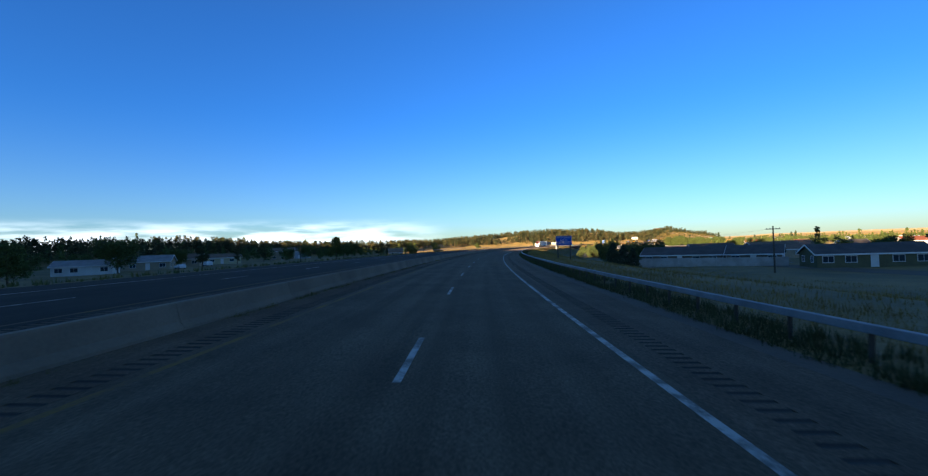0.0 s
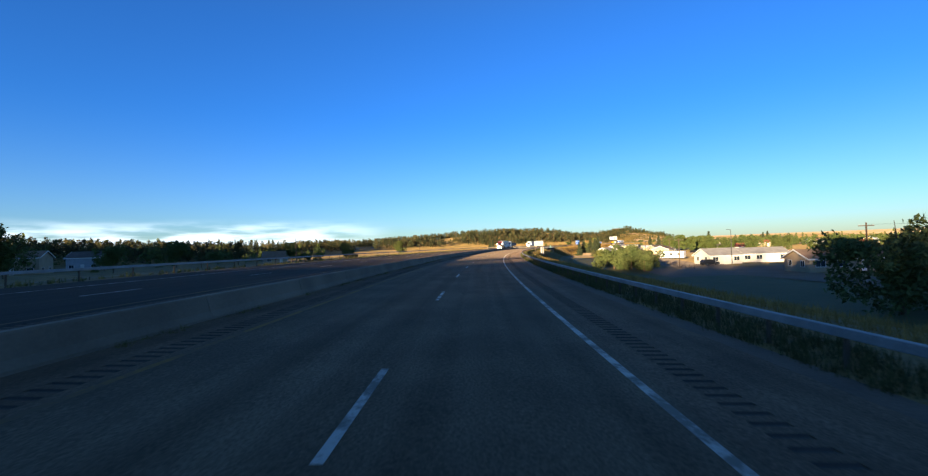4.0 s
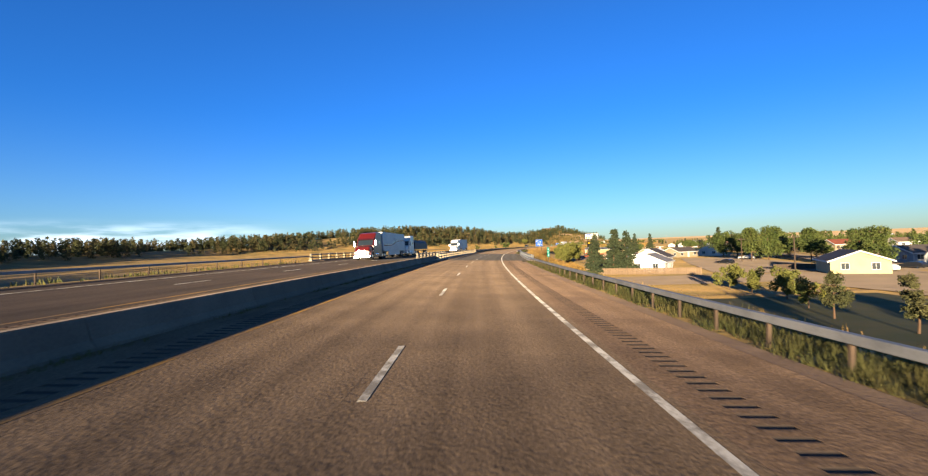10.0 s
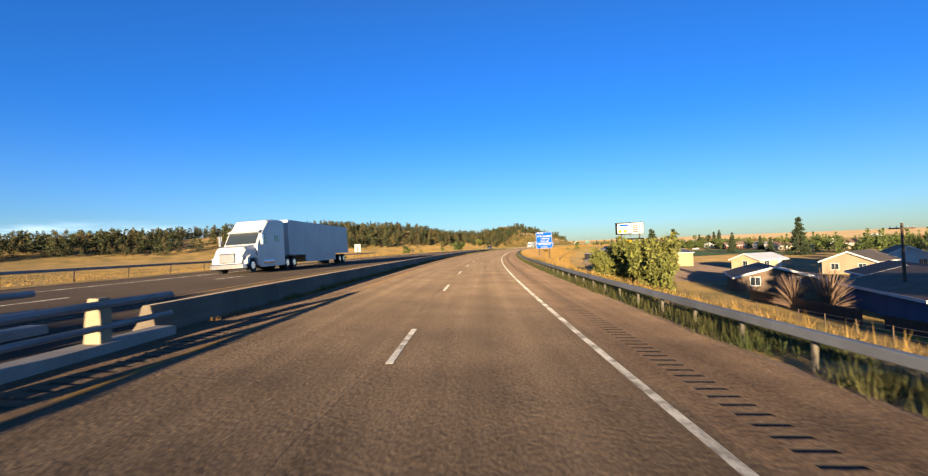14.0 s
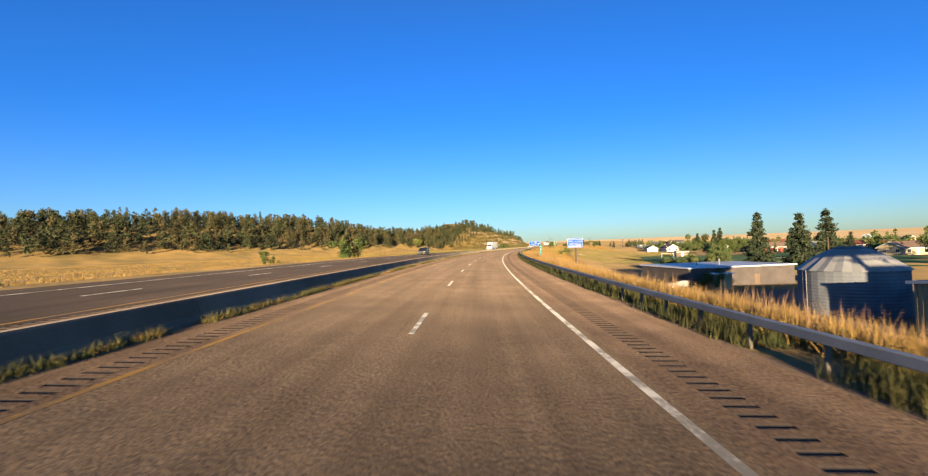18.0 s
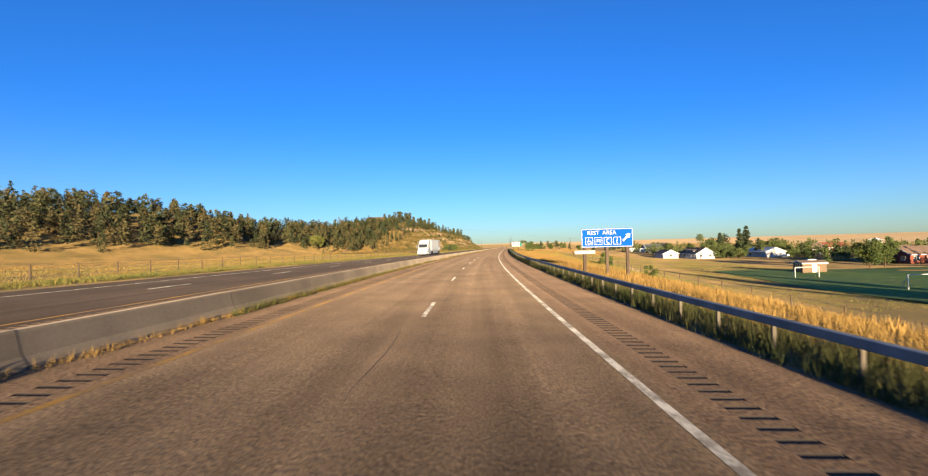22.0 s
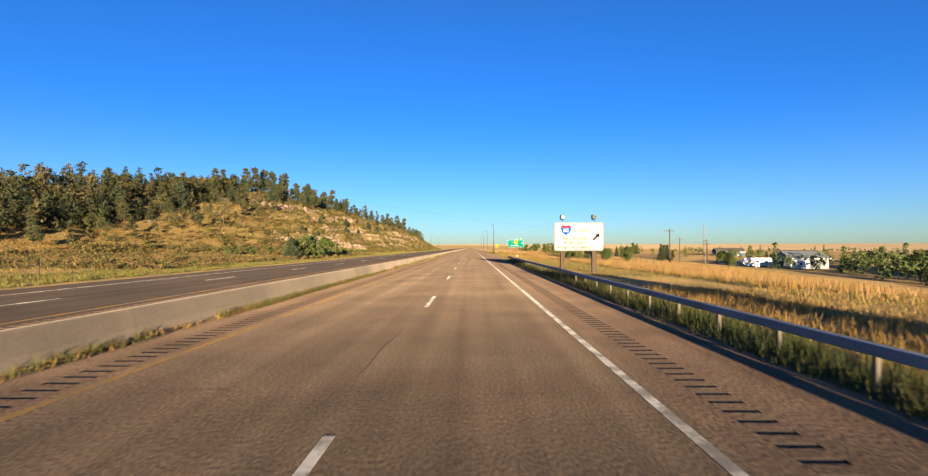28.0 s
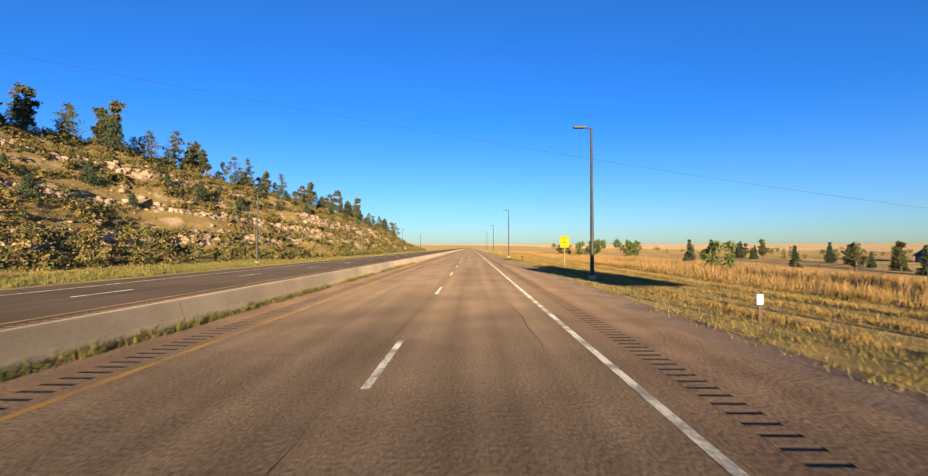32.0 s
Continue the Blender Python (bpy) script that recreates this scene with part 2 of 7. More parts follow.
RUST = mat("rusty_brush", (0.125, 0.082, 0.030), (0.175, 0.118, 0.045), 2.0, 0.9, rand=0.35, island=True)
BARE = mat("bare_twigs", (0.20, 0.13, 0.085), (0.14, 0.09, 0.06), 1, 0.9)
BARK = mat("bark", (0.12, 0.075, 0.045), (0.07, 0.045, 0.03), 0.5, 0.95, 0.01, 14)
SIGN_BLUE = mat("blue_sign_sheet", (0.005, 0.080, 0.36), (0.005, 0.070, 0.32), 1.5, 0.9, spec=0.04)
SIGN_GREEN = mat("green_sign_sheet", (0.0, 0.165, 0.135), (0.0, 0.148, 0.122), 1.5, 0.9, spec=0.04)
SIGN_WHITE = mat("white_sign_sheet", (0.42, 0.41, 0.385), (0.37, 0.36, 0.335), 1.5, 0.9, spec=0.04)
SIGN_YELLOW = mat("yellow_sign_sheet", (0.50, 0.28, 0.008), (0.44, 0.25, 0.008), 1.5, 0.9, spec=0.04)
SIGN_RED = mat("red_sign_sheet", (0.30, 0.018, 0.018), (0.26, 0.018, 0.018), 1.5, 0.9, spec=0.04)
LETTER_W = mat("white_lettering", (0.55, 0.55, 0.54), (0.50, 0.50, 0.49), 1.5, 0.9, spec=0.04)
LETTER_K = mat("black_lettering", (0.010, 0.010, 0.012), (0.015, 0.015, 0.017), 1.5, 0.9, spec=0.04)
WHITE = mat("white_siding", (0.60, 0.58, 0.53), (0.50, 0.48, 0.44), 2, 0.7, 0.002, 6, spec=0.08)
CREAM = mat("cream_siding", (0.48, 0.39, 0.23), (0.41, 0.33, 0.195), 2, 0.7, 0.002, 6, spec=0.08)
TAN = mat("tan_siding", (0.34, 0.26, 0.175), (0.28, 0.215, 0.145), 2, 0.75, 0.002, 6, spec=0.08)
TERRA = mat("reddish_stone_wall", (0.40, 0.22, 0.13), (0.31, 0.17, 0.10), 1.2, 0.9, 0.02, 6)
BROWN = mat("brown_siding", (0.17, 0.12, 0.085), (0.12, 0.085, 0.06), 2, 0.8, 0.003, 6, spec=0.08)
OLIVE = mat("olive_siding", (0.125, 0.115, 0.062), (0.098, 0.090, 0.050), 2, 0.8, 0.003, 6, spec=0.08)
GREY = mat("grey_siding", (0.30, 0.31, 0.32), (0.24, 0.25, 0.26), 2, 0.75, 0.002, 6, spec=0.08)
NAVY = mat("slate_blue_siding", (0.085, 0.12, 0.19), (0.07, 0.10, 0.16), 2, 0.75, 0.002, 6, spec=0.08)
BRICK_R = mat("red_painted_boards", (0.24, 0.080, 0.052), (0.18, 0.060, 0.040), 1.5, 0.8, 0.004, 9, spec=0.08)
METAL_Y = mat("cream_ribbed_steel", (0.34, 0.275, 0.15), (0.29, 0.235, 0.13), 3, 0.55, 0.001, 10, spec=0.08)
METAL_W = mat("white_steel_roof", (0.56, 0.57, 0.60), (0.47, 0.48, 0.51), 2, 0.45, 0.001, 10, spec=0.08)
ZINC = mat("dull_zinc_sheet", (0.30, 0.30, 0.29), (0.23, 0.23, 0.225), 1.5, 0.6, 0.002, 10, metal=0.2)
METAL_G = mat("grey_ribbed_steel", (0.17, 0.185, 0.20), (0.125, 0.135, 0.15), 1.5, 0.75, 0.002, 10, metal=0.1, spec=0.1)
SHINGLE_D = mat("dark_shingles", (0.105, 0.088, 0.078), (0.075, 0.063, 0.057), 1.5, 0.9, 0.01, 9)
SHINGLE_B = mat("brown_shingles", (0.20, 0.135, 0.095), (0.14, 0.095, 0.068), 1.5, 0.9, 0.01, 9)
SHINGLE_G = mat("grey_shingles", (0.27, 0.26, 0.25), (0.20, 0.19, 0.185), 1.5, 0.9, 0.01, 9)
GLASS = mat("window_glass", (0.03, 0.04, 0.05), (0.02, 0.03, 0.04), 2, 0.08, spec=0.8)
TRIM = mat("white_trim", (0.62, 0.61, 0.58), (0.54, 0.53, 0.50), 1, 0.6, spec=0.08)
RUBBER = mat("black_rubber", (0.02, 0.02, 0.02), (0.03, 0.03, 0.03), 1, 0.8)
CHROME = mat("chrome", (0.7, 0.7, 0.72), (0.6, 0.6, 0.62), 1, 0.2, metal=1.0)
PAINT_W = mat("white_vehicle_paint", (0.58, 0.58, 0.57), (0.52, 0.52, 0.51), 2, 0.3, spec=0.5)
PAINT_R = mat("dark_red_vehicle_paint", (0.11, 0.012, 0.013), (0.085, 0.010, 0.011), 2, 0.3, spec=0.3)
PAINT_K = mat("black_vehicle_paint", (0.02, 0.022, 0.028), (0.016, 0.018, 0.022), 2, 0.25, spec=0.5)
PAINT_B = mat("blue_vehicle_paint", (0.03, 0.07, 0.22), (0.03, 0.06, 0.18), 2, 0.3, spec=0.5)
TARP = mat("black_tarpaulin", (0.018, 0.020, 0.026), (0.012, 0.014, 0.018), 1.2, 0.55, 0.02, 4)
TRAILER_W = mat("white_trailer_panels", (0.52, 0.53, 0.53), (0.45, 0.46, 0.46), 2, 0.4, 0.001, 4)
ORANGE = mat("orange_machine_paint", (0.60, 0.14, 0.04), (0.45, 0.11, 0.04), 1, 0.6)


# ---- building tools ----
def level_right(s):
    return np.interp(s, [-100, 20, 120, 250, 560, 700, 800, 900, 1000, 1100, 1300], [-2.0, -3.4, -4.4, -5.4, -5.6, -5.8, -6.2, -6.0, -4.6, -2.6, -1.0])


def width_right(s):
    return np.interp(s, [0, 80, 150, 240, 560, 650, 720, 800, 850, 950, 1300], [34, 30, 22, 14, 14, 24, 36, 48, 74, 108, 90])


def level_left(s):
    return np.interp(s, [-100, 60, 160, 280, 350, 410, 520, 700, 1000, 1300], [-2.2, -2.0, -1.6, -1.8, -4.0, -2.2, -0.3, 0.1, 0.3, 0.0])


def smooth(u):
    u = np.clip(u, 0, 1)
    return u * u * (3 - 2 * u)


# crest of the wooded bluff: x, y, height, half width
CREST = [(-100, -780, 9, 75), (-115, -560, 9.5, 75), (-170, -430, 8, 75), (-215, -310, 6.5, 75), (-255, -190, 7, 85), (-265, -75, 13, 120),
         (-222, 40, 21.5, 115), (-182, 138, 22.0, 100), (-156, 180, 15.5, 84), (-130, 218, 14.5, 76), (-86, 284, 21.5, 58),
         (-71, 311, 18.5, 46), (-58, 340, 14.5, 37), (-50, 385, 12, 30), (-46, 440, 8.0, 25), (-45, 500, 2, 20)]


def hill(x, y):
    """Height of the bluffs, and of an unseen ridge added for its shadow."""
    x, y = np.asarray(x, float), np.asarray(y, float)
    z = np.zeros(np.broadcast(x, y).shape)
    for (ax, ay, ah, aw), (bx, by, bh, bw) in zip(CREST[:-1], CREST[1:]):
        ex, ey = bx - ax, by - ay
        q = np.clip(((x - ax) * ex + (y - ay) * ey) / (ex * ex + ey * ey), 0, 1)
        r = np.hypot(x - ax - q * ex, y - ay - q * ey)
        z = np.maximum(z, (ah + q * (bh - ah)) * smooth(1.12 * (1 - r / (aw + q * (bw - aw)))))
    # an unseen ridge behind the start, added to keep the low sun from the first stretch
    top = np.interp(x, [-560, -420, -300, -152, -130, -100, -66, -15, 30, 70, 110, 150, 190, 245, 300, 360, 430], [0, 49.6, 68.8, 72, 64.8, 53.6, 41.6, 46.4, 48, 38.4, 32, 26.4, 25.2, 31.2, 38.4, 27.2, 0])
    mid = np.interp(x, [-60, 130], [-900, -812])
    wide = np.interp(x, [-60, 130], [170, 64])
    z = np.maximum(z, top * smooth(2.0 * (1 - np.abs(y - mid) / wide)))
    return z


def rough_z(x, y):
    return 0.35 * np.sin(x * 0.061 + 1.3) * np.sin(y * 0.053) + 0.18 * np.sin(x * 0.17 + y * 0.13)


BRIDGE = (357.0, 407.0)


def ground_z(s, d):
    s, d = np.asarray(s, float), np.asarray(d, float)
    b = bank(s)
    z = -b * np.clip(d, -22, 6.0) - 0.06
    z = np.where(d > 6.2, z + (level_right(s) - z) * smooth((d - 6.2) / width_right(s)), z)
    z = np.where(d < -23.5, z + (level_left(s) - z) * smooth((-d - 23.5) / 16), z)
    x, y = plan(s, d)
    away = np.where(d > 0, smooth((d - 9) / 12), smooth((-d - 25) / 12))
    z = z + rough_z(x, y) * away * 0.6
    hz = hill(x, y)
    cut = smooth((s - 860) / 40) * smooth((1230 - s) / 40) * smooth(hz / 2)
    hz = hz + cut * (0.62 * np.sin(hz * 1.7 + 0.03 * s + 1.3 * np.sin(s * 0.06)) + 0.22 * np.sin(s * 0.43 + hz * 1.3) + 0.16 * np.sin(s * 0.9 + d * 0.8) + 0.14 * np.sin(d * 1.3 - s * 0.5))
    z = z + np.where(d < 0, hz * smooth((-d - 23.0) / 9), hz)
    z = z - 0.30 * smooth((3.2 - np.abs(d + 7.2)) / 2)
    z = np.where(d > 300, z + (-6.8 - z) * smooth((d - 300) / 148), z)
    far = np.hypot(x, y)
    z = z + 22 * smooth((far - 1500) / 3000)
    dig = smooth((s - BRIDGE[0] + 0.8) / 0.8) * smooth((BRIDGE[1] + 0.8 - s) / 0.8)
    dig = dig * smooth((d + 48) / 20) * smooth((60 - d) / 25)
    return z * (1 - dig) + np.minimum(z, -5.5) * dig


def M(s, d, z=None, turn=0.0):
    """Pose on the plan: local x to the right of the road, y along it; turn in degrees to the left."""
    x, y = plan(s, d)
    if z is None:
        z = ground_z(s, d)
    return pose(float(x), float(y), float(z), 0, 0, math.degrees(float(head(s))) + turn)


def mesh_of(name, verts, faces, material=None, flat=True):
    me = bpy.data.meshes.new(name)
    me.from_pydata([tuple(v) for v in verts], [], [tuple(f) for f in faces])
    if material:
        me.materials.append(material)
    if not flat:
        me.shade_smooth()
    return me


def part(name, me, material, parent=None, label="", m=None):
    """Link a mesh (or a bmesh) as one object under a thing."""
    if isinstance(me, bmesh.types.BMesh):
        bm, me = me, bpy.data.meshes.new(name)
        bm.to_mesh(me)
        bm.free()
    if material and not me.materials:
        me.materials.append(material)
    ob = new(name, me)
    if parent:
        ob.parent = parent
    if m is not None:
        ob.matrix_basis = m
    if label:
        ob["label"] = label
    return ob


def empty(name, m, label, category, group="", kind=""):
    ob = new(name)
    ob.matrix_basis = m
    return tagged(ob, label, category, group, kind)


class Build:
    """Collects boxes, tubes and prisms into one mesh."""

    def __init__(self):
        self.v, self.f = [], []

    def box(self, x0, y0, z0, x1, y1, z1, bev=0.0):
        n = len(self.v)
        if bev <= 0:
            self.v += [(x, y, z) for z in (z0, z1) for y in (y0, y1) for x in (x0, x1)]
            self.f += [tuple(n + i for i in q) for q in ((0, 2, 3, 1), (4, 5, 7, 6), (0, 1, 5, 4), (2, 6, 7, 3), (0, 4, 6, 2), (1, 3, 7, 5))]
        else:
            ring = [(x0 + bev, y0), (x1 - bev, y0), (x1, y0 + bev), (x1, y1 - bev), (x1 - bev, y1), (x0 + bev, y1), (x0, y1 - bev), (x0, y0 + bev)]
            cx, cy = (x0 + x1) / 2, (y0 + y1) / 2
            wx, wy = (x1 - x0) / 2, (y1 - y0) / 2
            rings = []
            for z, k in ((z0, 1), (z0 + bev, 0), (z1 - bev, 0), (z1, 1)):
                rings.append([(cx + (x - cx) * (1 - k * bev / wx), cy + (y - cy) * (1 - k * bev / wy), z) for x, y in ring])
            self.loft(rings)
        return self

    def loft(self, rings, close=True):
        n, k = len(self.v), len(rings[0])
        for r in rings:
            self.v += [tuple(p) for p in r]
        for i in range(len(rings) - 1):
            a, b = n + i * k, n + (i + 1) * k
            self.f += [(a + j, a + (j + 1) % k, b + (j + 1) % k, b + j) for j in range(k)]
        if close:
            self.f.append(tuple(n + j for j in reversed(range(k))))
            self.f.append(tuple(n + (len(rings) - 1) * k + j for j in range(k)))
        return self

    def tube(self, p, q, r0, r1=None, k=8):
        p, q = Vector(p), Vector(q)
        r1 = r0 if r1 is None else r1
        a = (q - p).normalized()
        u = a.orthogonal().normalized()
        w = a.cross(u)
        rings = [[c + (u * math.cos(2 * math.pi * j / k) + w * math.sin(2 * math.pi * j / k)) * r for j in range(k)] for c, r in ((p, r0), (q, r1))]
        return self.loft(rings)

    def prism(self, poly, axis, a, b):
        """poly in the two other axes, pushed from a to b along axis."""
        put = {'x': lambda u, w, t: (t, u, w), 'y': lambda u, w, t: (u, t, w), 'z': lambda u, w, t: (u, w, t)}[axis]
        return self.loft([[put(u, w, t) for u, w in poly] for t in (a, b)])

    def mesh(self, name, material, smooth_shade=False):
        me = mesh_of(name, self.v, self.f, material)
        bm = bmesh.new()
        bm.from_mesh(me)
        bmesh.ops.recalc_face_normals(bm, faces=bm.faces)
        bm.to_mesh(me)
        bm.free()
        if smooth_shade:
            me.shade_smooth()
        return me


def strip(name, profile, s0, s1, step, material, parent=None, label="", closed=False, line=None):
    """A profile of (d, z) carried along the road; z counts from the banked road plane. line: an offset added to d along s."""
    ss = np.linspace(s0, s1, max(2, int(round((s1 - s0) / step)) + 1))
    k = len(profile)
    verts, faces = [], []
    for s in ss:
        b = float(bank(s))
        for d, z in profile:
            d = d + (line(s) if line else 0.0)
            x, y = plan(s, d)
            verts.append((float(x), float(y), z - b * d))
    for i in range(len(ss) - 1):
        for j in range(k if closed else k - 1):
            a, c = i * k + j, i * k + (j + 1) % k
            faces.append((a, c, c + k, a + k))
    if closed:
        faces.append(tuple(reversed(range(k))))
        faces.append(tuple(range((len(ss) - 1) * k, len(ss) * k)))
    me = mesh_of(name, verts, faces, material)
    bm = bmesh.new()
    bm.from_mesh(me)
    bmesh.ops.recalc_face_normals(bm, faces=bm.faces)
    bm.to_mesh(me)
    bm.free()
    if not closed and sum(p.normal.z for p in me.polygons) < 0:
        me.flip_normals()
    lane = me.attributes.new("lane", 'FLOAT_VECTOR', 'POINT')
    lane.data.foreach_set("vector", [q for s in ss for d, z in profile for q in (float(s), d, 0.0)])
    return part(name, me, material, parent, label)


def on_road(s, d, up=0.0, turn=0.0):
    """Pose on the banked carriageway."""
    b = float(bank(s))
    x, y = plan(s, d)
    return pose(float(x), float(y), up - b * d, 0, math.degrees(math.atan(b)), math.degrees(float(head(s))) + turn)


def lettering(body, size, material, parent, x, z, y=-0.012, align='CENTER', name="lettering", wide=1.0):
    cu = bpy.data.curves.new("text", 'FONT')
    cu.body, cu.size, cu.align_x, cu.align_y, cu.extrude = body, size, align, 'CENTER', 0.003
    cu.resolution_u = 3
    ob = bpy.data.objects.new("text", cu)
    scene.collection.objects.link(ob)
    dg = bpy.context.evaluated_depsgraph_get()
    me = bpy.data.meshes.new_from_object(ob.evaluated_get(dg))
    bpy.data.objects.remove(ob)
    me.transform(Matrix.Translation((x, y, z)) @ Matrix.Rotation(radians(90), 4, 'X') @ Matrix.Diagonal((wide, 1, 1, 1)))
    me.materials.clear()
    return part(name, me, material, parent)


# ---- the ground ----
def build_ground():
    ss = np.concatenate([np.arange(-650, -100, 50), np.arange(-100, 350, 10), [354, 356.2, 357.0, 360, 370, 382, 394, 404, 407.0, 407.8, 410, 415],
                         np.arange(420, 860, 10), np.arange(860, 1200, 2), np.arange(1200, 1500, 25), np.arange(1500, 4400, 200)])
    dd = np.concatenate([[-4200, -3200, -2300, -1600, -1100, -800, -620, -520], np.arange(-440, -120, 20), np.arange(-120, -84, 6), np.arange(-84, -24, 1.2),
                         [-23.5, -22.5, -21.7, -15, -10, -8.5, -7.2, -5.9, -4, 0, 3, 5.2, 5.9, 6.6, 7.4, 8.4, 9.6, 11, 12.5, 14, 16, 18, 20.5, 24, 28, 33, 39, 46, 54, 64, 76, 90, 110, 135, 165, 200, 250, 310, 380, 450]])
    S, D = np.meshgrid(ss, dd, indexing='ij')
    X, Y = plan(S, np.clip(D, -440, 450))
    lane = head(S)
    q = (S + 650) / 5000
    over = np.where(D < -440, -440 - D, 0)
    X = X - over * np.cos(lane + radians(35) - q * radians(75))
    Y = Y - over * np.sin(lane + radians(35) - q * radians(75))
    Z = ground_z(S, np.clip(D, -440, 450)) + 22 * smooth((np.abs(D) - 1500) / 2800)
    n, k = S.shape
    verts = np.stack([X, Y, Z], -1).reshape(-1, 3)
    I = np.arange(n * k).reshape(n, k)
    faces = np.stack([I[:-1, :-1], I[:-1, 1:], I[1:, 1:], I[1:, :-1]], -1).reshape(-1, 4)
    me = mesh_of("ground", verts.tolist(), faces.tolist(), GROUND, flat=False)
    tagged(part("ground", me, GROUND), "dry golden prairie with wooded bluffs and embankments", "ground", kind="structure")
    # the wide plain beyond, a little lower, rising to the horizon
    ax = np.concatenate([np.arange(-700, 1500, 100), np.arange(1500, 7001, 250)])
    ay = np.concatenate([np.arange(-6500, -1500, 250), np.arange(-1500, 2500, 100), np.arange(2500, 6501, 250)])
    X, Y = np.meshgrid(ax.astype(float), ay.astype(float), indexing='ij')
    Z = -6.9 + 42 * smooth((np.hypot(X, Y) - 1300) / 4200) + 1.2 * np.sin(X * 0.006 + Y * 0.004) * smooth((np.hypot(X, Y) - 900) / 900)
    n, k = X.shape
    I = np.arange(n * k).reshape(n, k)
    faces = np.stack([I[:-1, :-1], I[1:, :-1], I[1:, 1:], I[:-1, 1:]], -1).reshape(-1, 4)
    me = mesh_of("plain", np.stack([X, Y, Z], -1).reshape(-1, 3).tolist(), faces.tolist(), STUBBLE, flat=False)
    tagged(part("plain", me, STUBBLE), "wide tan prairie rising gently to the horizon", "ground", kind="structure")


build_ground()

# ---- carriageways ----
S0, S1 = -140.0, 2300.0
BR0, BR1 = BRIDGE


def road_piece(name, d0, d1, s0, s1, material, label, z=0.0):
    ob = strip(name, [(d0, z - 0.25), (d0, z), (d1, z), (d1, z - 0.25)], s0, s1, 6.0, material)
    return tagged(ob, label, "road", kind="structure")


road = road_piece("road", -5.2, 2.45, S0, BR0, ASPHALT, "worn pinkish-grey motorway asphalt with cracked joints")
road_b = road_piece("road", -5.2, 2.45, BR1, S1, ASPHALT, "worn pinkish-grey motorway asphalt with cracked joints")
for a, c in ((S0, BR0), (BR1, S1)):
    for d0, d1 in ((-6.95, -5.95), (-5.45, -5.2)):
        road_piece("shoulder_inner", d0, d1, a, c, SHOULDER, "reddish paved inner shoulder beside the median barrier", -0.002)
    for d0, d1 in ((2.45, 2.90), (3.33, 4.8)):
        road_piece("shoulder_outer", d0, d1, a, c, SHOULDER, "reddish paved outer shoulder with rumble strip", -0.002)
    for d0, d1 in (((-21.6, -11.1), (-10.7, -7.5)) if a < 0 else ((-20.6, -11.1), (-10.7, -7.5))):
        road_piece("road_westbound", d0, d1, a, c, ASPHALT_L, "dark asphalt of the opposite carriageway")
bridge_e = tagged(strip("bridge_deck_eastbound", [(-6.9, 0), (-6.9, -0.9), (6.3, -0.9), (6.3, 0)], BR0, BR1, 5.0, DECK, closed=True), "dark asphalt bridge deck on concrete", "bridge", kind="structure")
bridge_w = tagged(strip("bridge_deck_westbound", [(-22.6, 0), (-22.6, -0.9), (-9.4, -0.9), (-9.4, 0)], BR0, BR1, 5.0, DECK, closed=True), "dark asphalt deck of the twin bridge", "bridge", kind="structure")
for s in (BR0, BR1):
    sg = 1 if s == BR1 else -1
    strip("abutment", [(-23.0, -6.2), (-23.0, -0.9), (6.6, -0.9), (6.6, -6.2)], s - 0.4, s + 0.4, 0.4, CONCRETE2, closed=True)["kind"] = "structure"
for d0, d1 in ((2.16, 2.30),):
    for a, c in ((S0, S1),):
        tagged(strip("edge_line", [(d0, 0.004), (d1, 0.004)], a, 900, 4.0, WHITE_L), "worn white edge line", "road marking", kind="structure")
        tagged(strip("edge_line", [(d0, 0.004), (d1, 0.004)], 900, c, 4.0, WHITE_L), "worn white edge line", "road marking", kind="structure")
tagged(strip("median_line", [(-5.22, 0.004), (-5.08, 0.004)], S0, S1, 4.0, YELLOW_L), "worn yellow median line", "road marking", kind="structure")
tagged(strip("median_line_westbound", [(-11.62, 0.004), (-11.48, 0.004)], S0, S1, 4.0, YELLOW_L), "worn yellow median line", "road marking", kind="structure")
tagged(strip("edge_line_westbound", [(-19.0, 0.004), (-18.86, 0.004)], S0, BR1, 4.0, WHITE_L), "worn white edge line", "road marking", kind="structure")


tagged(strip("edge_line_westbound", [(-18.5, 0.004), (-18.36, 0.004)], BR1, S1, 4.0, WHITE_L), "worn white edge line", "road marking", kind="structure")


def crack(pts, w, label="thin wandering crack in the asphalt"):
    """A thin dark crack through (s, d) points."""
    v, f = [], []
    for i, (s, d) in enumerate(pts):
        ww = w * max(0.02, 0.35 + 2.2 * noise.noise(Vector((s * 0.23, d, 2.0))))
        b = float(bank(s))
        for q in (-ww, ww):
            x, y = plan(s + (q if abs(pts[-1][0] - pts[0][0]) < abs(pts[-1][1] - pts[0][1]) else 0), d + (0 if abs(pts[-1][0] - pts[0][0]) < abs(pts[-1][1] - pts[0][1]) else q))
            v.append((float(x), float(y), 0.0025 - b * d))
        if i:
            f.append((2 * i - 2, 2 * i - 1, 2 * i + 1, 2 * i))
    me = mesh_of("crack", v, f, TAR)
    if sum(p.normal.z for p in me.polygons) < 0:
        me.flip_normals()
    tagged(part("crack", me, TAR), label, "crack", kind="structure")


